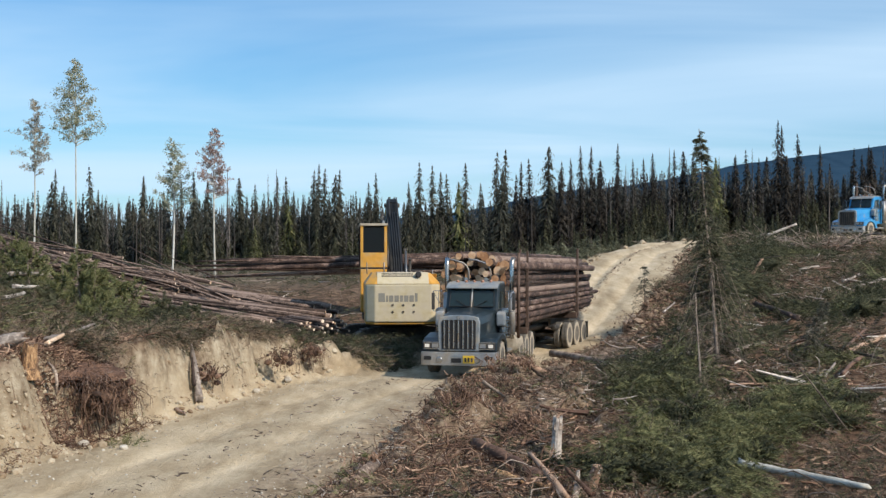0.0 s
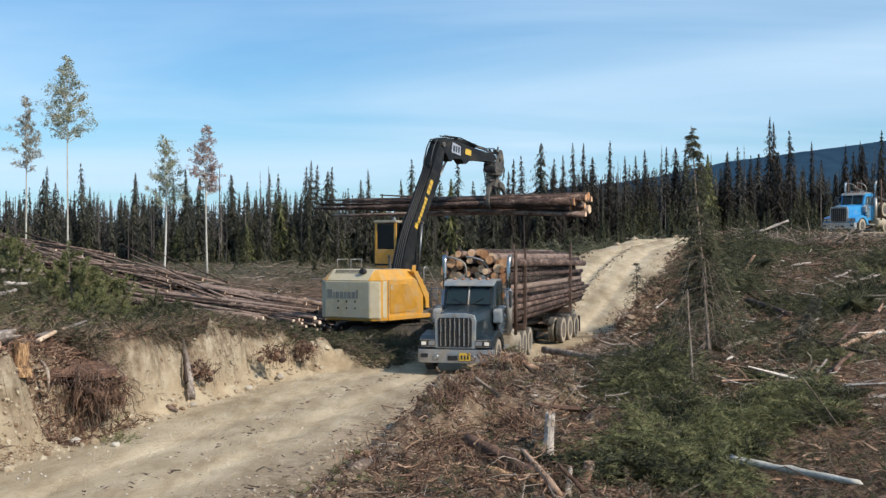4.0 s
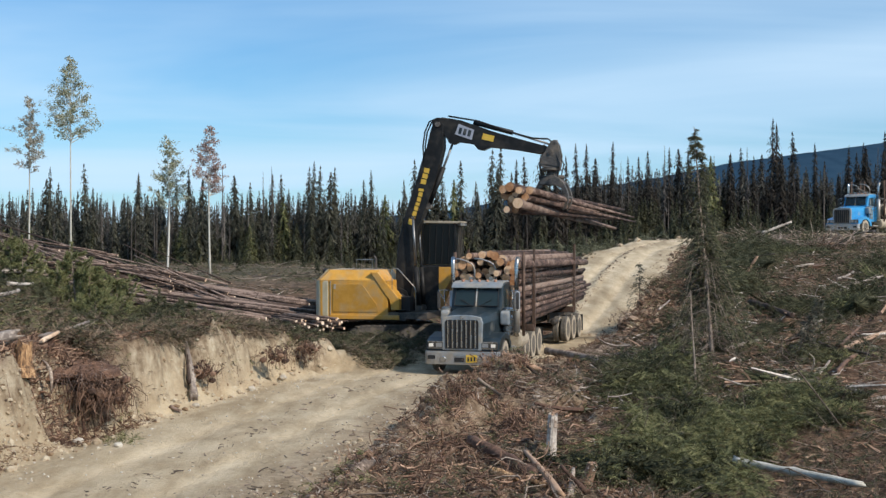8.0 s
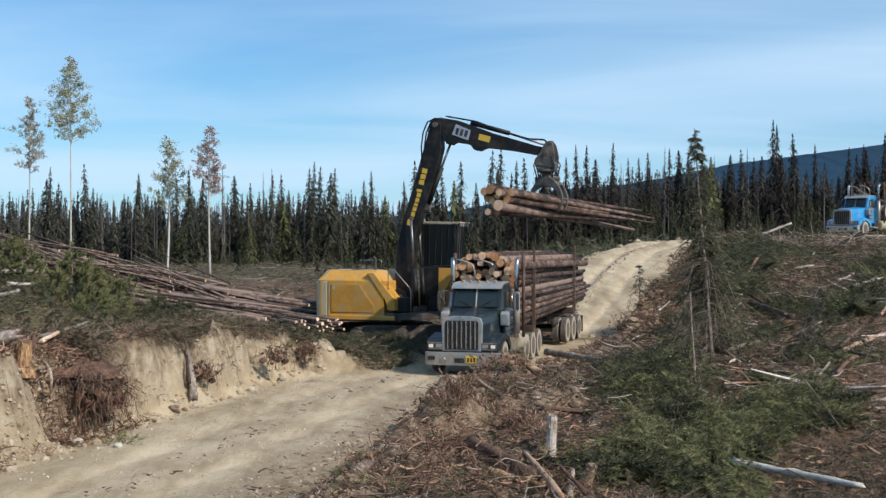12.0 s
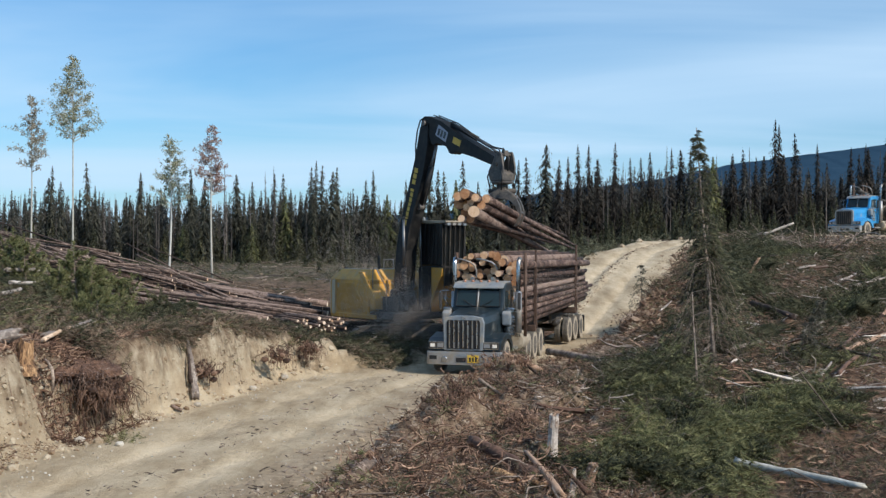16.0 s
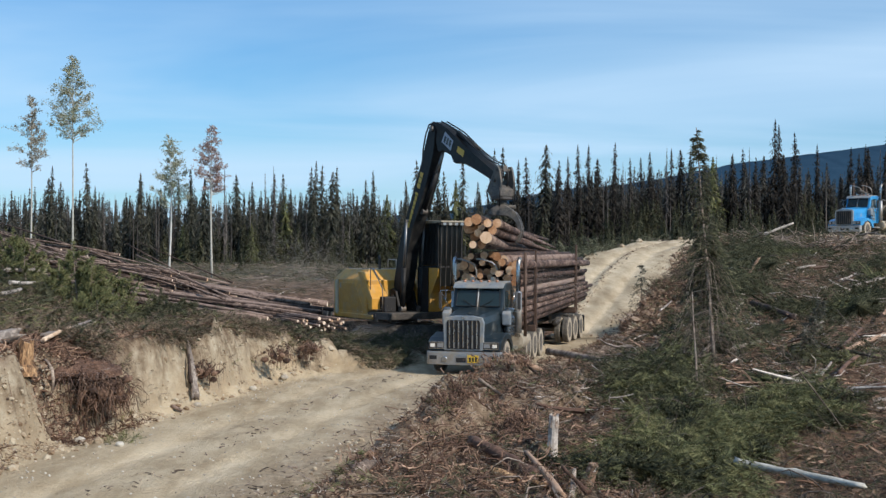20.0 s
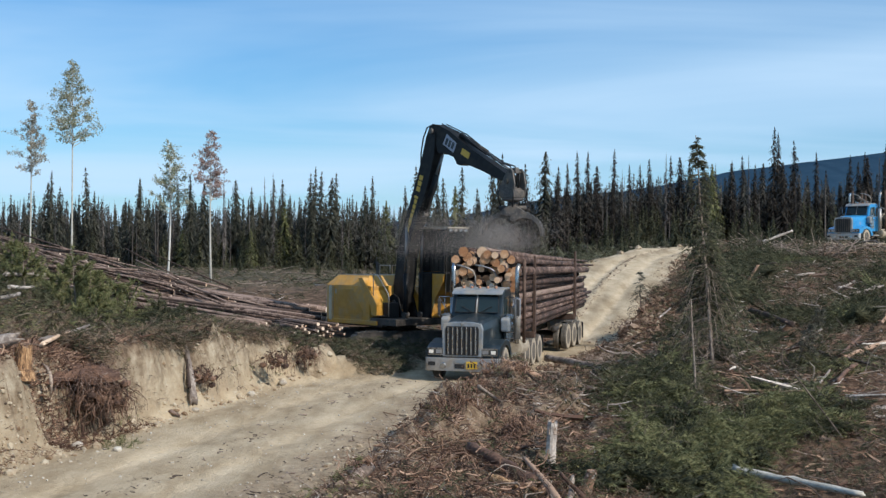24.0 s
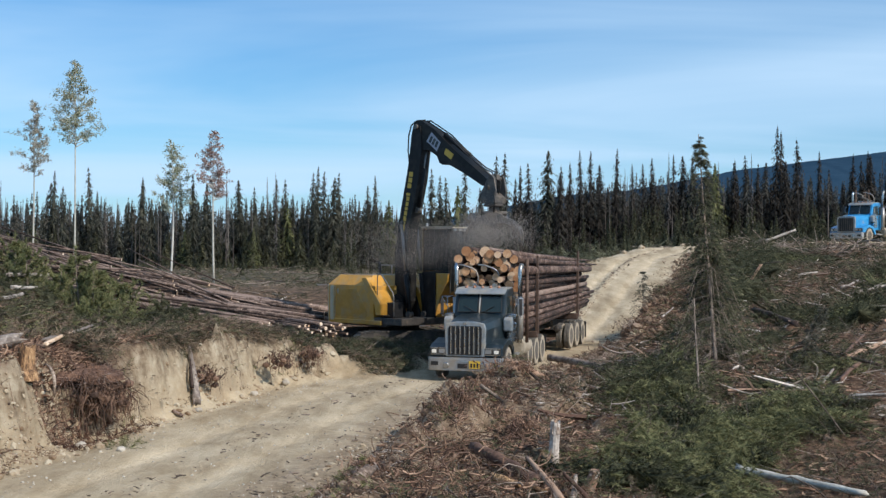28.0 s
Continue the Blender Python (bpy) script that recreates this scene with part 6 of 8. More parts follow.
def build_load():
    """Logs stacked between the stakes, in the trailer's space."""
    r = np.random.default_rng(31)
    out = []
    rows = 11
    for j in range(rows):
        n = 9 if j < rows - 1 else 6
        for i in range(n):
            x = (i - (n - 1) / 2) * 0.262 + (0.13 if j % 2 else 0) * (0.6 if n == 9 else 1) + r.normal(0, 0.035)
            x = max(-1.08, min(1.08, x))
            z = 1.40 + j * 0.232 + r.normal(0, 0.035) + (0.10 * math.sin(2.6 * x + 1) if j > 8 else 0)
            front = -2.2 + r.normal(0, 0.2) - (0.1 if j > 6 else 0)
            k = int(r.integers(0, 6))
            m = aim((x, front, z), (x + r.normal(0, 0.05), front + 13, z + 0.42 * (1 - j / rows) - 0.05 + r.normal(0, 0.03))) @ Matrix.Rotation(r.uniform(0, 6.28), 4, "Y")
            ob = new("log", LOAD_LOGS[k])
            ob.matrix_basis = TRAIL_END @ m
            tagged(ob, "brown log stacked between the truck's stakes", "log", "logs on the truck")
            out.append((ob, m))
    return out


LOAD = build_load()

# ---- the blue truck on the rise ----
build_tractor("logging_truck", pose(27.7, 84.6, 4.86, 0, 0, -44), SKYBLUE, "bright blue logging truck waiting on the rise", lit=False)


def build_blue_trailer():
    """A short trailer riding piggyback on the waiting truck: reach and wheels up behind the cab."""
    m = pose(27.7, 84.6, 4.86, 0, 0, -44)
    t = empty("pole_trailer", m @ pose(0, 0, 1.3), "empty pole trailer carried on the blue truck", "trailer")
    part("reach_pole", rings([(0, 2.3, 2.0), (0, 5.0, 1.55), (0, 7.6, 1.2)], 0.10, 10), IRON, t)
    for s in (-1, 1):
        part("frame_rail", box(s * 0.4 - 0.06, s * 0.4 + 0.06, 4.4, 7.4, 0.45, 0.75, 0.02), IRON, t)
        part("stake", prism([(s * 1.17, 0.3), (s * 1.29, 0.3), (s * 1.26, 2.6), (s * 1.20, 2.6)], 5.5, 5.66, "y"), RUST, t)
        for y in (4.9, 6.2):
            wheel(t, s * 1.05, y, 0.45, s, dual=True)


build_blue_trailer()

# ---- the log loader ----
LOADER = (-2.03, 51.14, 0.0)
PIVOT, BOOM, STICK = (0.42, 0.05, 2.02), 7.3, 4.88
loader = empty("log_loader", pose(*LOADER), "yellow tracked log loader with charcoal boom and a grapple", "loader")


def build_undercarriage():
    turn = Matrix.Rotation(radians(18), 4, "Z")
    for s in (-1, 1):
        pts = [(-2.25, 0.36), (-1.95, 0.09), (-1.6, 0.02), (1.6, 0.02), (1.95, 0.09), (2.25, 0.36), (2.25, 0.60), (1.95, 0.84), (1.6, 0.89), (-1.6, 0.89), (-1.95, 0.84), (-2.25, 0.60)]
        tr = part("track", prism(pts, s * 1.35 - 0.30, s * 1.35 + 0.30, "y", 0.03), IRON, loader, "dusty steel crawler track")
        tr.matrix_basis = turn
        n = 46
        P = [Vector((p[0], 0, p[1])) for p in pts]
        lens = [(P[(i + 1) % len(P)] - P[i]).length for i in range(len(P))]
        total = sum(lens)
        for k in range(n):
            d = total * k / n
            i = 0
            while d > lens[i]:
                d -= lens[i]
                i += 1
            a, b = P[i], P[(i + 1) % len(P)]
            c, ang = a.lerp(b, d / lens[i]), math.atan2((b - a).z, (b - a).x)
            if k == 0 and s == -1:
                shoe = part("track_shoe", box(-0.075, 0.075, -0.34, 0.34, -0.025, 0.03), IRON, tr)
                shoe_mesh = shoe.data
                build_undercarriage.shoe = shoe_mesh
            else:
                shoe = new("track_shoe", build_undercarriage.shoe)
                shoe.parent = tr
            shoe.matrix_basis = Matrix.Translation((c.x, s * 1.35, c.z)) @ Matrix.Rotation(-ang, 4, "Y")
        for x in (-1.95, -1.3, -0.65, 0, 0.65, 1.3, 1.95):
            part("roller", turned([(0.17, 0), (0.2, 0.03), (0.2, 0.12), (0.1, 0.14)], (x, s * 1.64, 0.30 if abs(x) < 1.9 else 0.55), (0, s, 0), 14), IRON, tr)
    f = part("track_frame", box(-1.0, 1.0, -1.1, 1.1, 0.45, 0.92, 0.1), IRON, loader)
    f.matrix_basis = turn
    part("slew_ring", turned([(0.85, 0), (0.9, 0.05), (0.9, 0.2), (0.85, 0.25)], (0, 0, 0.90), (0, 0, 1), 28), IRON, loader)


build_undercarriage()


def build_house():
    """The turning upper works, with x forward and y to its left."""
    h = part("house", prism([(-3.02, -1.15), (-2.78, -1.48), (0.15, -1.5), (0.15, 1.5), (-2.78, 1.48), (-3.02, 1.15)], 1.12, 2.72, "z", 0.04), YELLOW, loader)
    part("counterweight", prism([(-3.09, -1.12), (-2.85, -1.46), (-2.42, -1.512), (-2.42, 1.512), (-2.85, 1.46), (-3.09, 1.12)], 1.22, 2.70, "z", 0.05), CREAM, h, "dust-bleached counterweight")
    # bevelled deck over the engine
    bm = bmesh.new()
    low = [(-3.05, -1.12), (-2.80, -1.49), (0.0, -1.49), (0.0, 1.49), (-2.80, 1.49), (-3.05, 1.12)]
    high = [(-2.62, -0.95), (-2.45, -1.12), (-0.35, -1.12), (-0.35, 1.2), (-2.45, 1.2), (-2.62, 0.95)]
    A, B = [bm.verts.new((*p, 2.722)) for p in low], [bm.verts.new((*p, 3.14)) for p in high]
    bm.faces.new(A[::-1])
    bm.faces.new(B)
    for i in range(6):
        bm.faces.new((A[i], A[(i + 1) % 6], B[(i + 1) % 6], B[i]))
    deck = part("engine_deck", bm, YELLOW, h)
    part("deck_grille", box(-2.5, -0.6, -0.9, 1.0, 3.142, 3.16), DUSTY, deck)
    for k in range(9):
        part("deck_louvre", box(-1.6, -1.5, -0.75 + k * 0.18, -0.65 + k * 0.18, 3.162, 3.18), IRON, deck)
    # the bleached slope over the counterweight, with its air slots
    slope = part("rear_slope", prism([(-3.06, 2.728), (-2.64, 3.148), (-2.60, 3.165), (-2.52, 3.165), (-2.62, 3.10), (-3.03, 2.70)], -1.02, 1.02, "y", 0.01), CREAM, deck, "dust-bleached rear slope")
    for k in range(3):
        part("air_slot", prism([(-2.79 + 0.05 * k, 3.005 + 0.05 * k), (-2.765 + 0.05 * k, 3.03 + 0.05 * k), (-2.75 + 0.05 * k, 3.015 + 0.05 * k), (-2.775 + 0.05 * k, 2.99 + 0.05 * k)], -0.42, 0.85, "y"), BLACKBAR, slope)
    part("rear_camera", turned([(0.12, 0), (0.12, 0.18), (0.09, 0.2)], (-2.74, -0.62, 3.06), (-1, 0, 0.2), 14), BLACKBAR, slope)
    part("deck_lamp", box(-2.78, -2.68, -0.75, -0.6, 2.86, 2.96, 0.02), BLACKBAR, deck)
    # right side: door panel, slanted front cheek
    part("side_door", prism([(-2.22, 1.42), (-0.28, 1.42), (-0.28, 1.66), (-0.95, 2.56), (-2.22, 2.56)], -1.512, -1.49, "y", 0.008), OCHRE, h, "ochre side door, shade of its recess in the paint")
    part("door_latch", box(-2.18, -2.08, -1.522, -1.51, 2.36, 2.56), DUSTY, h, "pale door latch")
    part("side_seam", box(-2.34, -2.31, -1.516, -1.5, 1.30, 2.70), DUSTY, h)
    part("slanted_cheek", prism([(-0.62, 3.06), (-0.30, 3.06), (0.62, 1.98), (0.62, 1.52), (0.30, 1.52), (0.25, 1.95)], -1.53, -0.75, "y", 0.03), YELLOW, h)
    part("left_cheek", prism([(0.155, 2.7), (0.5, 2.7), (0.95, 2.2), (0.95, 1.4), (0.155, 1.4)], 0.55, 1.5, "y", 0.03), YELLOW, h)
    part("platform", box(0.1, 1.8, -1.45, 1.55, 1.14, 1.42, 0.03), IRON, h)
    part("skirt", box(-2.75, 0.9, -1.44, 1.44, 1.06, 1.16, 0.03), IRON, h)
    part("side_sill", box(-2.35, 0.62, -1.53, -1.44, 1.12, 1.30, 0.02), YELLOW, h)
    for k in range(3):
        for j in range(2):
            part("bolt", turned([(0.045, 0), (0.045, 0.012)], (-3.105, -0.42 + 0.42 * k, 1.62 + 0.27 * j), (-1, 0, 0), 10), IRON, h)
    # faded name on the counterweight, as plain bars
    x = 0.98
    for w in (0.26, 0.07, 0.17, 0.17, 0.12, 0.17, 0.17, 0.10):
        part("name_bar", box(-3.098, -3.088, x - w, x, 2.02, 2.02 + (0.34 if w in (0.26, 0.10) else 0.25)), LETTERGREY, h)
        x -= w + 0.045
    rail = [(0.30, -1.42, 1.5), (0.30, -1.42, 3.1), (0.36, -1.42, 3.22), (0.55, -1.42, 3.2), (1.25, -1.42, 2.45), (1.3, -1.42, 2.3), (1.3, -1.42, 1.5)]
    frame_bar(rail, 0.022, ALU, h, "handrail")
    for y in (0.7, 1.4):
        frame_bar([(-1.9, y, 3.1), (-1.9, y, 3.55), (-1.2, y, 3.55), (-1.2, y, 3.1)], 0.018, ALU, h, "deck_rail")
    part("exhaust_pipe", rings([(-0.7, -0.4, 3.1), (-0.7, -0.4, 3.6), (-0.78, -0.4, 3.7)], 0.06, 12), IRON, h)
    part("step", box(0.62, 0.80, -1.48, -1.2, 1.5, 1.53), IRON, h)
    part("valve_block", box(0.35, 1.0, -1.15, -0.6, 1.42, 2.05, 0.05), BLACKBAR, h)
    # boom foot brackets
    for y in (-0.36, 0.46):
        part("boom_bracket", prism([(-0.25, 1.4), (0.95, 1.4), (0.62, 2.25), (0.33, 2.38), (0.05, 2.25)], y - 0.05, y + 0.05, "y", 0.01), BOOMGREY, h)
    # cab on its riser
    X0, X1, Y0, Y1 = 0.98, 2.55, 0.48, 1.62
    riser = part("cab_riser", prism([(0.98, 1.42), (1.75, 1.42), (1.95, 2.2), (2.45, 2.9), (2.5, 3.25), (0.98, 3.25)], Y0, Y1, "y", 0.04), YELLOW, h, "yellow cab riser")
    # flat dark plate added in place of the shade on the riser's face
    part("riser_shade", box(X0, 1.80, Y0 - 0.05, Y0 - 0.01, 1.42, 3.25, 0.01), BOOMGREY, riser, "dark plate standing for shade on the riser")
    cab_floor = part("cab_floor", box(X0, X1, Y0, Y1, 3.25, 3.32), BLACKBAR, riser)
    back = part("cab_back", box(X0, X0 + 0.10, Y0, Y1, 3.32, 3.95, 0.02), YELLOW, h, "yellow cab back")
    for y0, y1 in ((Y0, Y0 + 0.12), (Y1 - 0.12, Y1)):
        part("cab_post", box(X0, X0 + 0.10, y0, y1, 3.95, 5.12, 0.015), YELLOW, back)
    part("back_window", box(X0 + 0.02, X0 + 0.05, Y0 + 0.12, Y1 - 0.12, 3.95, 5.02), DARKGLASS, back)
    roof = part("cab_roof", prism([(X0 - 0.05, 5.10), (X1 + 0.02, 5.06), (X1 + 0.22, 5.10), (X1 + 0.22, 5.16), (X0 - 0.05, 5.20)], Y0 - 0.03, Y1 + 0.03, "y", 0.015), DUSTY, h, "dusty cab roof")
    part("beacon", turned([(0.06, 0), (0.05, 0.1), (0.02, 0.13)], (X0 + 0.1, Y0 + 0.15, 5.2), (0, 0, 1), 12), VISOR, roof)
    part("roof_lamp_bar", box(X1 + 0.05, X1 + 0.16, Y0, Y1, 4.98, 5.08, 0.01), IRON, roof)
    for k in range(4):
        part("work_lamp", box(X1 + 0.15, X1 + 0.20, Y0 + 0.08 + 0.28 * k, Y0 + 0.24 + 0.28 * k, 4.97, 5.08, 0.015), VISOR, roof)
    for x in (X0 + 0.1, X1 - 0.05):
        for y in (Y0, Y1):
            part("corner_post", box(x - 0.04, x + 0.04, y - 0.03, y + 0.03, 3.3, 5.1), BOOMGREY, riser)
    for y in (Y0 + 0.005, Y1 - 0.005):
        part("side_window", box(X0 + 0.15, X1 - 0.1, y - 0.01, y + 0.01, 3.35, 5.05), DARKGLASS, riser)
        for k in range(4):
            xx = X0 + 0.38 + 0.28 * k
            o = y - 0.035 if y < 1 else y + 0.035
            part("window_bar", rings([(xx, o, 3.35), (xx + 0.06, o, 5.03)], 0.014, 5), BOOMGREY, riser)
    part("front_window", box(X1 - 0.03, X1 - 0.01, Y0 + 0.06, Y1 - 0.06, 2.5, 5.05), DARKGLASS, riser)
    for k in range(5):
        y = Y0 + 0.08 + 0.245 * k
        part("guard_bar", rings([(X1 - 0.02, y, 2.4), (X1 + 0.10, y, 4.98)], 0.018, 6), IRON, riser)
    part("seat", box(1.5, 1.95, 0.8, 1.3, 3.4, 4.3, 0.08), BLACKBAR, riser)
    return h


house = build_house()


def build_boom():
    """Main boom in its own space: pivot at the origin, x to the knee."""
    L = BOOM
    side = [(-0.25, -0.18), (-0.22, 0.26), (0.6, 0.46), (2.0, 0.62), (3.0, 0.60), (4.4, 0.44), (L - 1.6, 0.29), (L - 0.3, 0.26), (L + 0.06, 0.22), (L + 0.16, 0.0), (L + 0.04, -0.22),
            (L - 0.9, -0.42), (5.2, -0.38), (4.2, -0.24), (3.0, -0.06), (2.0, -0.04), (1.0, -0.24), (0.1, -0.32)]
    b = part("boom", prism(side, -0.27, 0.27, "y", 0.03), BOOMGREY, loader, "charcoal bent main boom")
    part("knee_pin", rings([(L, -0.36, 0), (L, 0.36, 0)], 0.11, 14), WORN, b)
    part("foot_pin", rings([(0, -0.5, 0), (0, 0.5, 0)], 0.12, 14), WORN, b)
    # the name along the boom, as plain gold bars on both faces
    for y in (-0.276, 0.276):
        x = 3.0
        for w in (0.24, 0.07, 0.19, 0.18, 0.13, 0.18, 0.18, 0.11, None, 0.2, 0.2, 0.2):
            if w is None:
                x += 0.16
                continue
            c = 0.30 - 0.12 * (x - 3.0) + 0.010 * (x - 3.0) ** 2
            tall = 0.19 if w in (0.24, 0.2, 0.11) else 0.14
            part("name_bar", box(x, x + w, min(y, y * 1.01), max(y, y * 1.01), c - 0.12, c - 0.12 + tall * 1.2), LETTERGOLD, b)
            x += w + 0.04
    for k in range(4):
        z = 0.10 + 0.04 * k
        part("hose", rings([(0.2, -0.18 + 0.1 * k, 0.38), (1.2, -0.18 + 0.1 * k, 0.55), (2.2, -0.18 + 0.1 * k, 0.66), (3.0, -0.18 + 0.1 * k, 0.64), (4.5, -0.18 + 0.1 * k, 0.46),
                            (6.2, -0.18 + 0.1 * k, 0.32)], 0.028, 6), HOSE, b, soft=True)
    for y in (-0.2, 0.16):
        part("knee_hose", rings([(5.8, y, 0.32), (6.3, y, 0.46), (6.9, y, 0.50), (7.35, y, 0.40), (7.55, y, 0.1), (7.60, y, -0.4)], 0.032, 6), HOSE, b, soft=True)
    return b


def build_stick():
    """The stick in its own space: knee pin at the origin, x to the head."""
    L = STICK
    side = [(-0.22, -0.20), (-0.30, 0.12), (0.10, 0.34), (0.9, 0.40), (2.4, 0.26), (4.4, 0.18), (L - 0.25, 0.22), (L - 0.15, 0.02), (L - 0.4, -0.16), (3.4, -0.24), (2.35, -0.36),
            (2.1, -0.58), (1.9, -0.60), (1.65, -0.40), (1.0, -0.46), (0.85, -0.64), (0.65, -0.64), (0.35, -0.30)]
    s = part("stick", prism(side, -0.22, 0.22, "y", 0.025), BOOMGREY, loader, "charcoal stick boom")
    for y in (-0.226, 0.226):
        part("logo_plaque", prism([(0.85, 0.24), (1.55, 0.14), (1.55, -0.28), (0.80, -0.22)], min(y, y * 1.02), max(y, y * 1.02), "y"), PLAQUE, s, "pale blue-grey sign plate")
        for k in range(3):
            part("logo_bar", box(0.92 + 0.2 * k, 1.05 + 0.2 * k, min(y * 1.02, y * 1.05), max(y * 1.02, y * 1.05), -0.17, 0.10), SLATE, s)
        part("gold_plate", box(1.95, 2.45, min(y, y * 1.02), max(y, y * 1.02), -0.15, 0.10), LETTERGOLD, s, "gold sign plate")
    cyl = part("grapple_tilt_cylinder", rings([(1.4, 0, 0.44), (3.1, 0, 0.42)], 0.10, 12), BOOMGREY, s, soft=True)
    part("piston_rod", rings([(3.1, 0, 0.42), (4.75, 0, 0.32)], 0.045, 10), ROD, cyl, soft=True)
    for y in (-0.14, 0.12):
        part("hose", rings([(0.3, y, 0.45), (1.6, y, 0.55), (3.0, y, 0.42), (4.0, y, 0.40), (4.6, y, 0.52), (5.0, y, 0.30), (5.15, y, -0.2)], 0.028, 6), HOSE, s, soft=True)
    return s


def build_head():
    """The yoke that hangs from the stick: origin at its pin, z up, x to the front."""
    h = part("grapple_head", prism([(-0.30, -0.62), (0.34, -0.62), (0.36, -0.36), (0.10, -0.20), (-0.24, -0.16), (-0.46, -0.30), (-0.44, -0.50)], -0.30, 0.30, "y", 0.03), WORN, loader, "worn grey grapple yoke")
    for y in (-0.29, 0.29):
        part("side_plate", prism([(-0.40, -0.45), (0.36, -0.58), (0.40, -0.10), (0.30, 0.34), (0.20, 0.48), (0.04, 0.48), (-0.06, 0.34), (-0.22, 0.05), (-0.45, -0.25)], y - 0.035, y + 0.035, "y", 0.01), WORN, h)
        part("pin_cap", rings([(0.0, y * 1.05, 0.0), (0.0, y * 1.32, 0.0)], 0.09, 12), IRON, h)
    part("yoke_horn", box(0.05, 0.24, -0.10, 0.10, 0.30, 0.52, 0.03), WORN, h)
    part("yoke_pin", rings([(0.14, -0.34, 0.36), (0.14, 0.34, 0.36)], 0.06, 10), IRON, h)
    part("rotator", turned([(0.36, 0), (0.40, 0.05), (0.40, 0.10), (0.20, 0.14), (0.20, 0.36)], (0, 0, -0.62), (0, 0, -1), 20), IRON, h)
    for x, y in ((0.30, 0.28), (-0.32, -0.28), (-0.36, 0.22), (0.26, -0.30)):
        part("link_hose", rings([(x * 0.9, y, -0.1), (x * 1.5, y * 1.2, -0.45), (x * 1.1, y, -0.98)], 0.028, 6), HOSE, h, soft=True)
    return h


def build_grapple_body():
    g = part("grapple_body", prism([(-0.42, -0.10), (-0.14, 0.06), (0.14, 0.06), (0.42, -0.10), (0.48, -0.28), (0.26, -0.34), (-0.26, -0.34), (-0.48, -0.28)], -0.24, 0.24, "y", 0.03), WORN, loader, "worn grapple crosshead")
    part("grapple_cylinder", rings([(-0.52, 0, -0.02), (0.52, 0, -0.02)], 0.09, 12), IRON, g, soft=True)
    part("yoke", box(-0.16, 0.16, -0.20, 0.20, -0.10, 0.16, 0.04), IRON, g)
    return g


def build_tong(s):
    """A curved tong: origin at its pin; s is the side it hangs on. A wide shoulder, then a blade that narrows to its tip."""
    centre = (-0.38, -0.62)
    inner, outer = [], []
    for k in range(13):
        a = radians(96 - 11.6 * k)
        u = k / 12
        thick = (0.19 + 0.09 * math.sin(math.pi * min(1, u * 2.2))) * (1 - 0.72 * u) + 0.03
        r = 0.60
        inner.append((s * (centre[0] + r * math.cos(a)), centre[1] + r * math.sin(a)))
        outer.append((s * (centre[0] + (r + thick) * math.cos(a)), centre[1] + (r + thick) * math.sin(a)))
    bm = bmesh.new()
    for y in (-0.24, 0.24) if s > 0 else (0.0,):
        for i in range(12):
            prism([inner[i], inner[i + 1], outer[i + 1], outer[i]], y - 0.07, y + 0.07, "y", bm=bm)
    bmesh.ops.remove_doubles(bm, verts=bm.verts, dist=0.0005)
    t = part("grapple_tong", bm, WORN, loader, "curved worn steel grapple tong")
    if s > 0:
        for i in (4, 8):
            part("tong_brace", rings([(outer[i][0] - 0.05, -0.24, outer[i][1]), (outer[i][0] - 0.05, 0.24, outer[i][1])], 0.05, 8), WORN, t)
    return t


def build_ram(name, length, r, mat, label):
    """A cylinder's barrel or rod along y from its pin."""
    c = part(name, rings([(0, 0, 0), (0, length, 0)], r, 14), mat, loader, label, soft=True)
    part("pin_eye", rings([(-r * 1.1, 0, 0), (r * 1.1, 0, 0)], r * 1.25, 12), WORN, c)
    return c


RAMS = [(build_ram("lift_cylinder", 1.7, 0.105, BOOMGREY, "charcoal lift cylinder"), build_ram("piston_rod", 2.0, 0.055, ROD, "polished piston rod"), y) for y in (-0.40, 0.46)]
STICK_RAM = (build_ram("stick_cylinder", 1.75, 0.105, BOOMGREY, "charcoal stick cylinder"), build_ram("piston_rod", 1.5, 0.05, ROD, "polished piston rod"))
boom, stick, head, crosshead = build_boom(), build_stick(), build_head(), build_grapple_body()
tongs = [build_tong(1), build_tong(-1)]


def build_bundle():
    """The logs in the grapple, in the grapple's space: y from butts to tops."""
    r = np.random.default_rng(41)
    spots = [(0.85 * x, 0.85 * z) for x, z in [(-0.42, 0.30), (-0.05, 0.36), (0.33, 0.28), (-0.58, -0.02), (-0.24, 0.04), (0.10, 0.02), (0.46, -0.02), (-0.40, -0.30), (-0.08, -0.30), (0.26, -0.30), (0.02, -0.58), (-0.26, -0.56), (0.56, 0.26)]]
    out = []
    for i, (x, z) in enumerate(spots):
        front = -4.5 + r.normal(0, 0.24)
        m = aim((x, front, z), (x * 0.9 + r.normal(0, 0.6), front + 13, z * 0.6 - 0.15 + r.normal(0, 0.42))) @ Matrix.Rotation(r.uniform(0, 6.28), 4, "Y") @ Matrix.Diagonal((1, 1.10, 1, 1))
        ob = new("log", TREE_LOGS[i % 6])
        tagged(ob, "long tapered log held in the loader's grapple", "log", "logs in the grapple")
        out.append((ob, m))
    return out


BUNDLE = build_bundle()


# ---- single logs, stumps and rocks ----


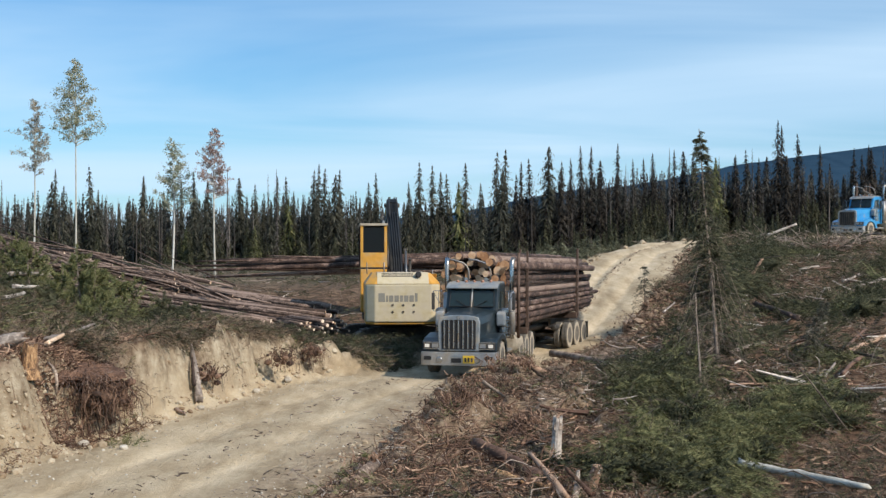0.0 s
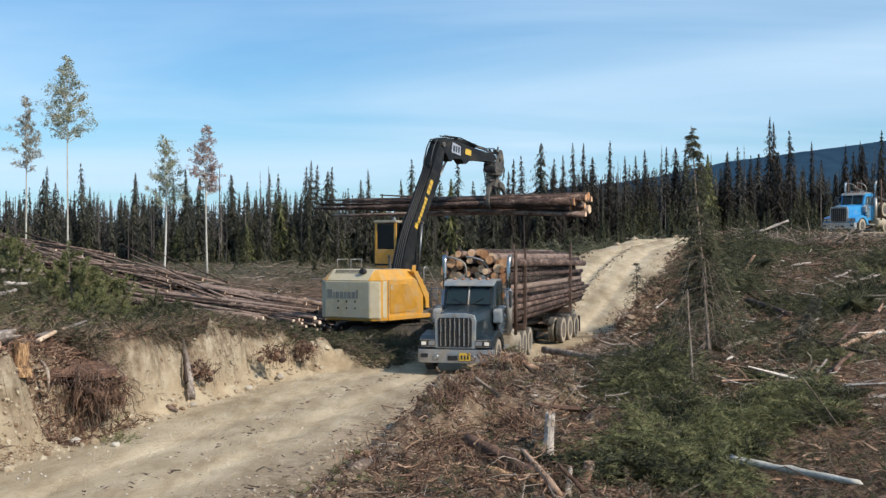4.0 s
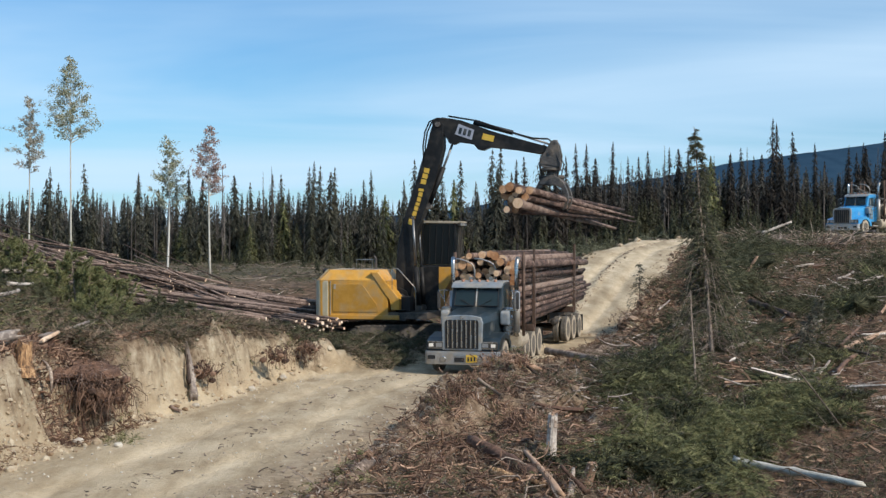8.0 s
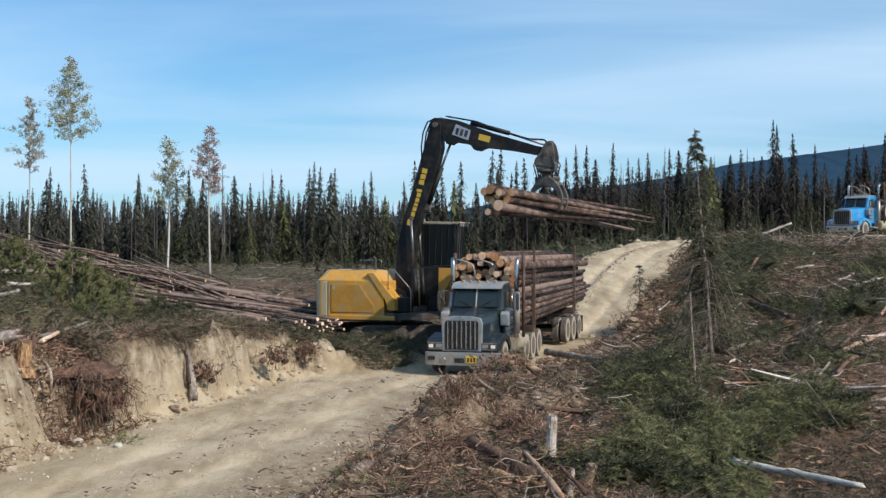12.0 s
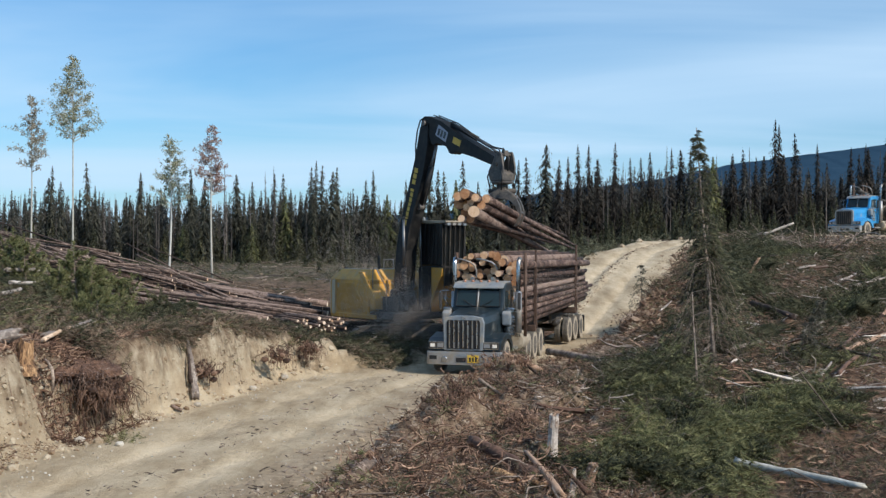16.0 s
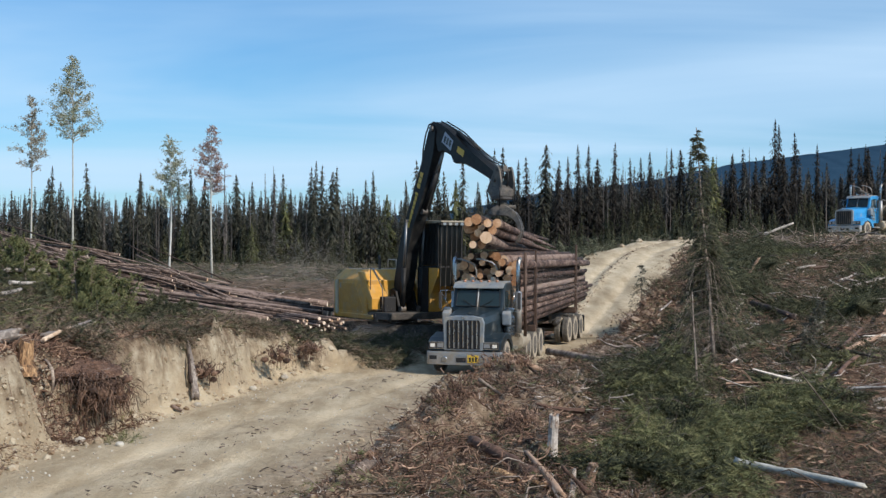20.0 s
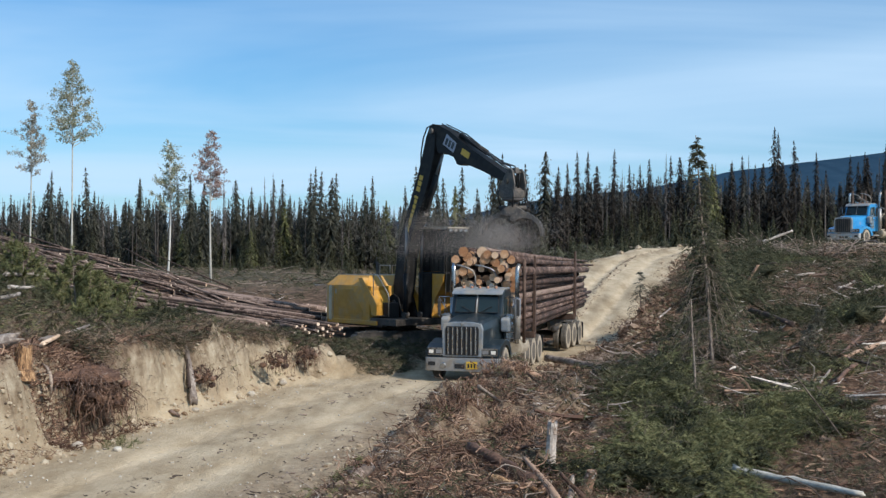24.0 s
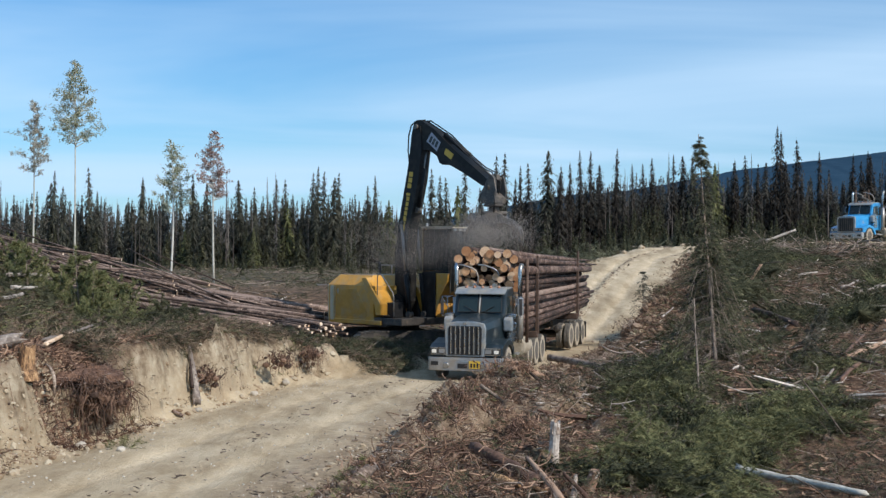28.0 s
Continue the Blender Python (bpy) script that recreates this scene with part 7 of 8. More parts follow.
def fallen(p, q, r0, r1, mat, label, name="fallen_log"):
    """A broken, slightly bent log from p to q with ragged ends."""
    r = np.random.default_rng(int(abs(p[0] * 100 + q[1] * 37)) + 5)
    rise = 0.28 if p[0] > 8.0 else 0.16 if p[0] > 3.0 else 0.38 if p[0] < -9 and p[1] > 28 else 0.03
    P, Q = Vector(p) + Vector((0, 0, rise)), Vector(q) + Vector((0, 0, rise))
    for e, w in ((P, r0), (Q, r1)):
        e.z = max(e.z, float(height(e.x, e.y)[0]) + 0.1 * w)
    L = (Q - P).length
    n, sides = max(5, min(16, int(L / 0.16) + 3)), 10
    bm = bmesh.new()
    d = (Q - P).normalized()
    u = d.orthogonal().normalized()
    w = d.cross(u)
    loops = []
    bend = Vector(r.normal(0, 0.018 * L, 3))
    for i in range(n):
        t = i / (n - 1)
        c = P.lerp(Q, t) + bend * math.sin(math.pi * t) * 0.5
        rad = (r0 + (r1 - r0) * t) * r.uniform(0.82, 1.12)
        loop = []
        for k in range(sides):
            a = 2 * math.pi * k / sides
            jag = d * (r.normal(0, 0.6) * rad) if i in (0, n - 1) else Vector()
            loop.append(bm.verts.new(c + (u * math.cos(a) + w * math.sin(a)) * rad * r.uniform(0.80, 1.12) + jag))
        loops.append(loop)
    for A, B in zip(loops, loops[1:]):
        for k in range(sides):
            bm.faces.new((A[k], A[(k + 1) % sides], B[(k + 1) % sides], B[k]))
    for loop, s in ((loops[0], -1), (loops[-1], 1)):
        c = bm.verts.new(sum((v.co for v in loop), Vector()) / sides - d * s * 0.05)
        for k in range(sides):
            bm.faces.new((loop[k], loop[(k + 1) % sides], c))
    return tagged(part(name, bm, mat, soft=True), label, "log")


fallen((5.24, 22.0, 0.06), (6.85, 19.85, 0.04), 0.085, 0.065, ASPENBARK, "bleached barkless log lying in the green slash")
fallen((0.50, 22.9, 0.43), (1.66, 20.6, 0.10), 0.10, 0.14, REDWOOD, "thick weathered brown log half buried in the berm")
fallen((1.46, 21.7, 0.42), (1.86, 19.5, 0.10), 0.045, 0.075, REDWOOD, "torn brown limb leaning over the berm")
fallen((0.75, 20.7, 0.30), (1.30, 20.25, 0.18), 0.07, 0.06, SPLIT, "split orange wood lying in the berm")
fallen((1.05, 20.45, 0.24), (1.75, 20.0, 0.12), 0.05, 0.045, SPLIT, "split orange wood lying in the berm")
fallen((2.2, 20.6, 0.30), (2.05, 19.7, 0.0), 0.035, 0.06, OLDWOOD, "pale broken root standing in the berm")
fallen((1.95, 20.3, 0.42), (2.35, 19.8, 0.05), 0.03, 0.05, REDWOOD, "torn root standing in the berm")
fallen((-1.22, 20.4, 0.46), (-1.50, 19.8, 0.06), 0.085, 0.12, OLDWOOD, "pale weathered stub of wood at the road's edge")
fallen((-1.56, 20.35, 0.44), (-1.36, 20.1, 0.36), 0.085, 0.075, DARKBARK, "dark broken stub of wood at the road's edge")
fallen((3.47, 40.6, 0.46), (5.15, 36.7, 0.42), 0.13, 0.10, OLDWOOD, "grey log lying on the berm beside the truck")
fallen((1.71, 35.07, 0.58), (2.76, 34.93, 0.52), 0.10, 0.085, REDWOOD, "short tan log on the berm")
fallen((2.3, 34.2, 0.75), (2.75, 33.6, 0.35), 0.05, 0.04, DARKBARK, "dark broken root on the berm")
fallen((19.4, 74.0, 4.6), (21.2, 74.0, 5.3), 0.09, 0.07, GREYWOOD, "pale pole sticking out of the brush on the rise")
fallen((8.26, 29.44, 0.7), (9.8, 27.74, 0.45), 0.045, 0.03, GREYWOOD, "thin pale birch stem lying on the slope")
fallen((7.88, 33.9, 1.06), (9.27, 35.78, 1.17), 0.06, 0.045, GREYWOOD, "pale broken stem on the slope")
fallen((11.17, 44.22, 1.8), (11.66, 40.64, 1.49), 0.1, 0.08, DARKBARK, "dark log with bark on the slope")
fallen((11.09, 37.68, 1.2), (12.33, 39.58, 1.42), 0.04, 0.03, GREYWOOD, "pale broken stick on the slope")
fallen((10.83, 32.94, 1.04), (13.69, 37.62, 1.16), 0.075, 0.065, REDWOOD, "reddish barkless log on the slope")
fallen((10.88, 33.3, 1.07), (13.14, 38.36, 1.27), 0.055, 0.04, REDWOOD, "reddish broken stem on the slope")
fallen((4.0, 24.18, 0.25), (4.22, 23.8, 0.13), 0.03, 0.03, GREYWOOD, "pale splinter of wood among boughs")
fallen((10.5, 35.56, 1.09), (10.61, 33.3, 1.05), 0.05, 0.04, TWIG, "grey stem lying on the slope")
fallen((10.87, 33.16, 1.04), (11.22, 31.64, 0.96), 0.05, 0.04, DARKBARK, "dark stem lying on the slope")
fallen((17.39, 53.66, 2.37), (19.1, 56.5, 2.64), 0.06, 0.05, GREYWOOD, "pale stick on the upper slope")
fallen((17.01, 51.18, 2.17), (19.5, 54.0, 2.48), 0.07, 0.05, GREYWOOD, "pale stick on the upper slope")
fallen((13.92, 55.72, 2.62), (14.38, 55.72, 3.33), 0.08, 0.06, REDWOOD, "tan stem on the upper slope")
fallen((16.81, 58.02, 2.82), (18.5, 60.74, 2.92), 0.06, 0.05, GREYWOOD, "pale stick on the upper slope")
fallen((13.01, 57.06, 2.97), (13.61, 56.58, 2.78), 0.05, 0.04, GREYWOOD, "short pale stick on the slope")
fallen((7.91, 44.72, 1.61), (8.61, 46.26, 1.89), 0.04, 0.03, GREYWOOD, "pale forked stick beside the road bank")
fallen((7.35, 38.78, 1.4), (8.72, 42.88, 1.42), 0.05, 0.04, GREYWOOD, "pale stick on the slope")
fallen((6.47, 34.74, 0.89), (6.91, 34.52, 0.99), 0.05, 0.04, GREYWOOD, "pale stick on the slope")
fallen((9.47, 29.3, 0.76), (10.91, 32.14, 0.94), 0.06, 0.05, REDWOOD, "red-brown stem on the slope")
fallen((9.08, 29.44, 0.72), (9.89, 31.14, 0.88), 0.04, 0.03, GREYWOOD, "pale stick on the slope")
fallen((7.02, 24.34, 1.55), (7.98, 24.34, 0.3), 0.018, 0.012, TWIG, "thin dark stem across the slash")
fallen((0.8, 28.08, 1.01), (1.32, 28.08, 0.35), 0.05, 0.03, TWIG, "grey broken stem on the berm")
fallen((-9.62, 24.6, 1.62), (-8.68, 24.75, 2.30), 0.15, 0.14, GREYWOOD, "grey weathered log at the bank's top")
fallen((-8.66, 26.2, 2.13), (-9.21, 31.75, 2.14), 0.07, 0.03, GREYWOOD, "pale split plank of wood on the bank")
fallen((-8.52, 25.8, 2.08), (-8.95, 29.2, 2.12), 0.055, 0.03, BUTT, "pale split plank of wood on the bank")
fallen((-10.36, 34.92, 1.84), (-10.63, 37.16, 1.78), 0.04, 0.03, GREYWOOD, "pale stick on the bank's top")
fallen((-6.85, 32.38, 1.05), (-6.41, 31.3, 0.2), 0.05, 0.12, GREYWOOD, "grey driftwood-like stump root in the clay face")
fallen((-6.70, 31.9, 1.25), (-6.55, 31.4, 0.55), 0.02, 0.05, DARKBARK, "dark root twisted round the driftwood stump")
fallen((-6.81, 30.3, 0.1), (-6.53, 30.18, 0.0), 0.05, 0.04, DARKBARK, "dark stick at the bank's foot")
fallen((-13.55, 37.6, 2.98), (-13.3, 41.0, 2.88), 0.08, 0.06, GREYWOOD, "pale weathered log on the bank's top")
fallen((-12.0, 33.6, 2.72), (-12.45, 37.0, 2.62), 0.06, 0.04, GREYWOOD, "pale weathered log on the bank's top")
fallen((-11.3, 30.9, 2.5), (-11.5, 33.0, 2.55), 0.06, 0.05, GREYWOOD, "pale weathered log on the bank's top")
fallen((3.16, 12.0, -0.0), (3.46, 12.0, -0.04), 0.06, 0.045, GREYWOOD, "white pole leaning on the rise")
fallen((5.28, 34.88, 0.72), (5.42, 31.9, 0.76), 0.05, 0.03, DARKBARK, "dark root across the road bank")


def stump(x, y, z, r, h, lean, wood, bark, label, seed):
    """A stump with flared roots and a splintered or sawn top."""
    g = np.random.default_rng(seed)
    z = max(z, float(height(x, y)[0]) - 0.05)
    root = empty("tree_stump", pose(x, y, z, lean[0], lean[1], 0), label, "stump")
    sides = 13
    bm = bmesh.new()
    loops = []
    for t, f in ((-0.25, 1.7), (0.0, 1.45), (0.18, 1.12), (0.5, 1.0), (0.9, 0.95)):
        loops.append([bm.verts.new((r * f * math.cos(2 * math.pi * k / sides) * (1 + 0.10 * math.sin(3 * k)), r * f * math.sin(2 * math.pi * k / sides) * (1 + 0.10 * math.cos(2 * k)),
                                    t * h + (g.normal(0, 0.06 * h) if t > 0.8 else 0))) for k in range(sides)])
    for A, B in zip(loops, loops[1:]):
        for k in range(sides):
            bm.faces.new((A[k], A[(k + 1) % sides], B[(k + 1) % sides], B[k]))
    bm.faces.new(loops[-1])
    part("stump_body", bm, bark, root)
    sp = bmesh.new()
    for k in range(16):
        a, q = g.uniform(0, 6.28), r * math.sqrt(g.uniform(0, 0.8))
        cx, cy, s, tall = q * math.cos(a), q * math.sin(a), g.uniform(0.02, 0.05), h * g.uniform(0.86, 1.02)
        b = [sp.verts.new((cx + s * math.cos(j * 2.1), cy + s * math.sin(j * 2.1), 0.7 * h)) for j in range(3)]
        tip = sp.verts.new((cx + g.normal(0, 0.02), cy + g.normal(0, 0.02), tall))
        for j in range(3):
            sp.faces.new((b[j], b[(j + 1) % 3], tip))
    tagged(part("splintered_top", sp, wood, root), kind="stuff")
    return root


stump(1.97, 22.4, 0.05, 0.092, 1.04, (0, 3), OLDWOOD, GREYWOOD, "tall splintered bleached stump on the berm", 1)
stump(-8.54, 24.7, 1.46, 0.17, 0.58, (0, 4), SPLIT, SPLIT, "orange-yellow fresh cut stump on the bank", 3)
stump(2.45, 21.0, 0.0, 0.10, 0.42, (10, 20), GREYWOOD, REDWOOD, "small shattered stump on the berm", 4)


def root_wad(x, y, z, size, label, seed, n=150, mat=None):
    g = np.random.default_rng(seed)
    z = max(z, float(height(x, y)[0]) + 0.1)
    bm = bmesh.new()
    for _ in range(n):
        d = Vector((g.normal(0.25, 0.6), g.normal(-0.35, 0.6), g.normal(-0.35, 0.4))).normalized()
        p = Vector((x, y, z)) + Vector((g.normal(0, 0.45), g.normal(0, 0.45), g.normal(0.05, 0.22))) * size
        L = size * g.uniform(0.2, 0.8)
        e = Vector((0, 0, -0.8 * L))
        q = g.uniform(0.004, 0.016) * (2.0 if g.random() < 0.08 else 1.0)
        w = Vector(g.normal(0, 0.16, 3)) * L
        rings([p, p + d * L * 0.35 + w, p + d * L * 0.7 + e * 0.3 - w * 0.6, p + d * L * 0.8 + e], [q, q * 0.8, q * 0.55, q * 0.2], 4, bm)
    for _ in range(14):
        c = Vector((x, y, z - 0.1)) + Vector((g.normal(0, 0.35), g.normal(0, 0.35), g.normal(0, 0.18))) * size
        bmesh.ops.create_icosphere(bm, subdivisions=1, radius=size * g.uniform(0.10, 0.24), matrix=Matrix.Translation(c) @ Matrix.Diagonal((1, 1, 0.75, 1)))
    return tagged(part("root_wad", bm, mat or ROOT), label, "roots", kind="stuff")


root_wad(-7.62, 26.3, 1.02, 0.62, "dark tangled root wad torn out of the bank", 1, 260)
root_wad(-7.35, 26.9, 0.95, 0.6, "dark tangled root wad torn out of the bank", 8, 260)
root_wad(-6.3, 32.2, 0.9, 0.5, "brown roots hanging in the clay bank", 2, 120)
root_wad(-5.0, 36.3, 0.95, 0.55, "brown roots hanging in the clay bank", 3, 120)
root_wad(-4.3, 38.6, 0.9, 0.5, "dark roots hanging in the clay bank", 16, 140)


def berm_roots():
    """Torn root masses strewn along the berm and beside the truck."""
    r = np.random.default_rng(17)
    for k in range(26):
        y = 20.3 + 17.5 * (k + r.random()) / 26
        cx = float(np.interp(y, road_xyz[:, 1], road_xyz[:, 0]))
        x = cx + 3.3 + r.uniform(0.5, 3.4)
        mat, word = ((REDWOOD, "reddish"), (ROOT, "dark"), (DIRT, "earthy brown"))[int(r.choice(3, p=[0.4, 0.35, 0.25]))]
        root_wad(x, y, 0.0, r.uniform(0.28, 0.55), word + " torn root mass on the berm", 60 + k, 150, mat)
    for x, y, w in ((5.2, 42.5, 0.5), (6.0, 44.0, 0.55), (6.6, 46.0, 0.5), (5.0, 39.8, 0.45), (7.2, 48.2, 0.55), (6.3, 41.0, 0.45)):
        root_wad(x, y, 0.1, w, "pale torn root mass beside the road", int(x * 17), 170, OLDWOOD)
    for x, y, w in ((3.9, 38.0, 0.6), (3.0, 36.6, 0.55), (5.9, 46.5, 0.6), (4.6, 41.0, 0.45), (6.6, 50.0, 0.6), (5.4, 37.5, 0.5)):
        root_wad(x, y, 0.1, w, "reddish torn root mass beside the truck", int(x * 10), 200, REDWOOD)


berm_roots()


def root_mat():
    """The turf and roots that overhang the hollow at the bank's near end, with a fringe of hanging fibres."""
    g = np.random.default_rng(5)
    top = empty("root_mat", pose(-7.95, 26.6, 1.42, 3, 8, -12), "reddish-brown mat of turf and roots overhanging the bank", "roots")
    bm = bmesh.new()
    n, loops = 44, []
    rim = [1 + 0.16 * math.sin(3 * a + 1) + 0.10 * math.sin(7 * a) + g.normal(0, 0.06) for a in (2 * math.pi * k / n for k in range(n))]
    for z, f in ((0.13, 0.35), (0.11, 0.70), (0.04, 0.93), (-0.05, 1.0), (-0.10, 0.82), (-0.14, 0.45)):
        loops.append([bm.verts.new((0.72 * f * q * math.cos(2 * math.pi * k / n), 1.0 * f * q * math.sin(2 * math.pi * k / n), z + g.normal(0, 0.03))) for k, q in enumerate(rim)])
    for A, B in zip(loops, loops[1:]):
        for k in range(n):
            bm.faces.new((A[k], B[k], B[(k + 1) % n], A[(k + 1) % n]))
    bm.faces.new(loops[0])
    bm.faces.new(loops[-1][::-1])
    part("turf", bm, TURF, top)
    fringe = bmesh.new()
    for k in range(480):
        a, f = g.uniform(0, 6.28), math.sqrt(g.uniform(0.15, 1.1))
        p = Vector((0.72 * f * math.cos(a), 1.0 * f * math.sin(a), g.uniform(-0.08, 0.12)))
        up = g.random() < 0.35
        L, q = g.uniform(0.08, 0.5), g.uniform(0.004, 0.013)
        d = Vector((math.cos(a) * 0.6 + g.normal(0, 0.4), math.sin(a) * 0.6 + g.normal(0, 0.4), 0.15 if up else -1.0)).normalized()
        w = Vector(g.normal(0, 0.12, 3)) * L
        rings([p, p + d * L * 0.5 + w, p + d * L], [q, q * 0.7, q * 0.3], 4, fringe)
    # dark bark colour carries the shade under the overhanging mat
    tagged(part("root_fringe", fringe, BARK, top), kind="stuff")


root_mat()
frame_root = part("curved_root", rings([(-8.32, 25.3, 1.74), (-8.22, 25.2, 1.70), (-8.10, 25.1, 1.56), (-8.06, 25.05, 1.34), (-8.08, 25.05, 1.12)], [0.02, 0.032, 0.036, 0.034, 0.02], 7), OLDWOOD, soft=True)
tagged(frame_root, "pale curved root sticking out of the bank", "root")


def rock(x, y, r, label, seed, squash=0.7):
    g = np.random.default_rng(seed)
    bm = bmesh.new()
    bmesh.ops.create_icosphere(bm, subdivisions=2, radius=r)
    for v in bm.verts:
        k = 1 + 0.22 * noise.noise(v.co * (2.2 / r) + Vector((seed * 3.1, 0, 0))) + g.normal(0, 0.03)
        v.co = Vector((v.co.x * k * 1.2, v.co.y * k, v.co.z * k * squash))
    ob = part("rock", bm, ROCK)
    ob.matrix_basis = pose(x, y, float(height(x, y)[0]) + r * 0.35, 0, 0, g.uniform(0, 360))
    return tagged(ob, label, "rock")


rock(-7.62, 25.4, 0.13, "pale angular rock at the bank's foot", 1)
rock(-6.65, 24.9, 0.09, "small pale rock at the bank's foot", 2)
rock(-1.06, 27.1, 0.12, "grey-brown rock at the road's edge", 3)
rock(-4.9, 37.2, 0.13, "pale rock at the bank's foot", 5)
rock(-5.5, 34.9, 0.12, "pale rock at the bank's foot", 6)
rock(-6.3, 31.0, 0.10, "pale rock at the bank's foot", 7)


# ---- trees that stand near ----


def near_tree(name, base, top, label, seed, green, dead, radius, trunk_r, leaf=NEEDLE, arms=60, bushy=11, spray=1.0):
    """A thin conifer from base to top: green arms over a share of its height, bare drooping arms over another."""
    g = np.random.default_rng(seed)
    B, T = Vector(base), Vector(top)
    H = (T - B).length
    root = empty(name, Matrix.Translation(B), label, "tree")
    D = T - B
    pts = [D * t + Vector((0.03 * math.sin(5 * t), 0.02 * math.cos(4 * t), 0)) * (1 - t) for t in np.linspace(0, 1, 8)]
    part("trunk", rings(pts, [trunk_r * (1 - 0.9 * t) + 0.004 for t in np.linspace(0, 1, 8)], 8), OLDWOOD if trunk_r > 0.024 and leaf in (NEEDLE, BRUSH) else TWIG, root, soft=True)
    bm = bmesh.new()
    V, F = [], []
    for lo, hi, live in ((*green, True), (*dead, False)):
        for i in range(int(arms * (hi - lo) * (1.6 if live else 1.0))):
            t = g.uniform(lo, hi)
            a = g.uniform(0, 6.28)
            q = radius * (1 - t) ** (0.95 if live else 0.6) * g.uniform(0.4, 1.1) + 0.06
            p = D * t
            out = Vector((math.cos(a), math.sin(a), 0))
            drop = g.uniform(0.25, 0.75) if live else g.uniform(0.8, 1.9)
            mid, tip = p + out * q * 0.55 + Vector((0, 0, -0.12 * drop * q)), p + out * q + Vector((0, 0, -drop * q))
            w = 0.007 if live else 0.009
            rings([p, mid, tip], [w, w * 0.7, w * 0.3], 4, bm)
            if not live:
                for _ in range(3):
                    s = p.lerp(tip, g.uniform(0.3, 0.9))
                    rings([s, s + Vector((g.normal(0, 0.12), g.normal(0, 0.12), -g.uniform(0.1, 0.3)))], [w * 0.5, w * 0.2], 3, bm)
                continue
            for _ in range(bushy * 2):
                u = g.uniform(0.15, 1.05)
                c = (p.lerp(mid, u * 2) if u < 0.5 else mid.lerp(tip, u * 2 - 1))
                d = (out * g.uniform(0.2, 1.0) + Vector((g.normal(0, 0.6), g.normal(0, 0.6), g.uniform(-0.9, 0.1)))).normalized() * g.uniform(0.06, 0.15) * spray
                e = d.orthogonal().normalized() * 0.011 * spray
                n = len(V)
                V += [tuple(c), tuple(c + d * 0.5 + e), tuple(c + d), tuple(c + d * 0.5 - e)]
                F.append((n, n + 1, n + 2, n + 3))
    tagged(part("branchwork", bm, TWIG, root), kind="stuff")
    if V:
        tagged(mesh_object("foliage", V, F, leaf, root), kind="stuff")
    return root


def young_pine(base, top, label, seed, radius, leaf=PINE):
    """A young pine: whorls of limbs that curve up, needles crowded along their outer parts."""
    g = np.random.default_rng(seed)
    B, H = Vector(base), (Vector(top) - Vector(base)).length
    root = empty("pine_sapling", Matrix.Translation(B), label, "tree")
    D = Vector(top) - B
    pts = [D * t + Vector((0.04 * math.sin(5 * t), 0.03 * math.cos(4 * t), 0)) * (1 - t) for t in np.linspace(0, 1, 7)]
    part("trunk", rings(pts, [0.03 * (1 - 0.85 * t) + 0.003 for t in np.linspace(0, 1, 7)], 7), TWIG, root, soft=True)
    bm, V, F = bmesh.new(), [], []

    def brush(a, b, n):
        ax = (b - a).normalized()
        for _ in range(n):
            c = a.lerp(b, g.uniform(0.0, 1.0))
            d = (ax * g.uniform(0.3, 1.0) + Vector(g.normal(0, 0.6, 3))).normalized() * g.uniform(0.06, 0.14)
            e = d.orthogonal().normalized() * 0.010
            k = len(V)
            V.extend([tuple(c - e), tuple(c + e), tuple(c + d)])
            F.append((k, k + 1, k + 2))

    levels = max(5, int(H / 0.27))
    for w in range(levels):
        t0 = 0.06 + 0.86 * w / levels
        for _ in range(int(g.integers(5, 9))):
            t = t0 + g.normal(0, 0.025)
            a = g.uniform(0, 6.28)
            q = radius * (1.05 - t) ** 0.75 * g.uniform(0.35, 1.15)
            p, out = D * t, Vector((math.cos(a), math.sin(a), 0))
            mid = p + out * q * 0.55 + Vector((0, 0, q * g.uniform(-0.05, 0.25)))
            tip = p + out * q + Vector((0, 0, q * g.uniform(0.2, 0.75)))
            rings([p, mid, tip], [0.008, 0.006, 0.003], 4, bm)
            brush(p.lerp(mid, 0.4), mid, 50)
            brush(mid, tip, 95)
            for _ in range(3):
                b = mid.lerp(tip, g.uniform(-0.4, 0.7))
                e = b + (out * g.uniform(0.2, 0.8) + Vector((g.normal(0, 0.5), g.normal(0, 0.5), g.uniform(0.2, 0.9)))).normalized() * q * g.uniform(0.2, 0.4)
                rings([b, e], [0.004, 0.002], 3, bm)
                brush(b, e, 42)
    brush(D * 0.9, D * 1.04, 90)
    tagged(part("branchwork", bm, TWIG, root), kind="stuff")
    tagged(mesh_object("foliage", V, F, leaf, root), kind="stuff")


near_tree("spruce_tree", (7.23, 32.6, 0.7), (6.73, 32.6, 7.3), "thin half-dead spruce with a green top standing on the slope", 1, (0.42, 0.99), (0.02, 0.5), 1.25, 0.05, BRUSH, arms=190, bushy=12, spray=1.15)
near_tree("spruce_tree", (7.35, 33.2, 0.6), (7.15, 33.2, 4.7), "low-limbed dark spruce with drooping boughs on the slope", 21, (0.30, 0.97), (0.05, 0.35), 2.3, 0.05, DARKBOUGH, arms=170, bushy=14, spray=1.6)
near_tree("dead_sapling", (5.97, 28.8, 0.5), (5.86, 28.8, 3.05), "bare grey dead sapling in the slash", 2, (0.9, 0.9), (0.0, 0.9), 0.25, 0.028, arms=22)
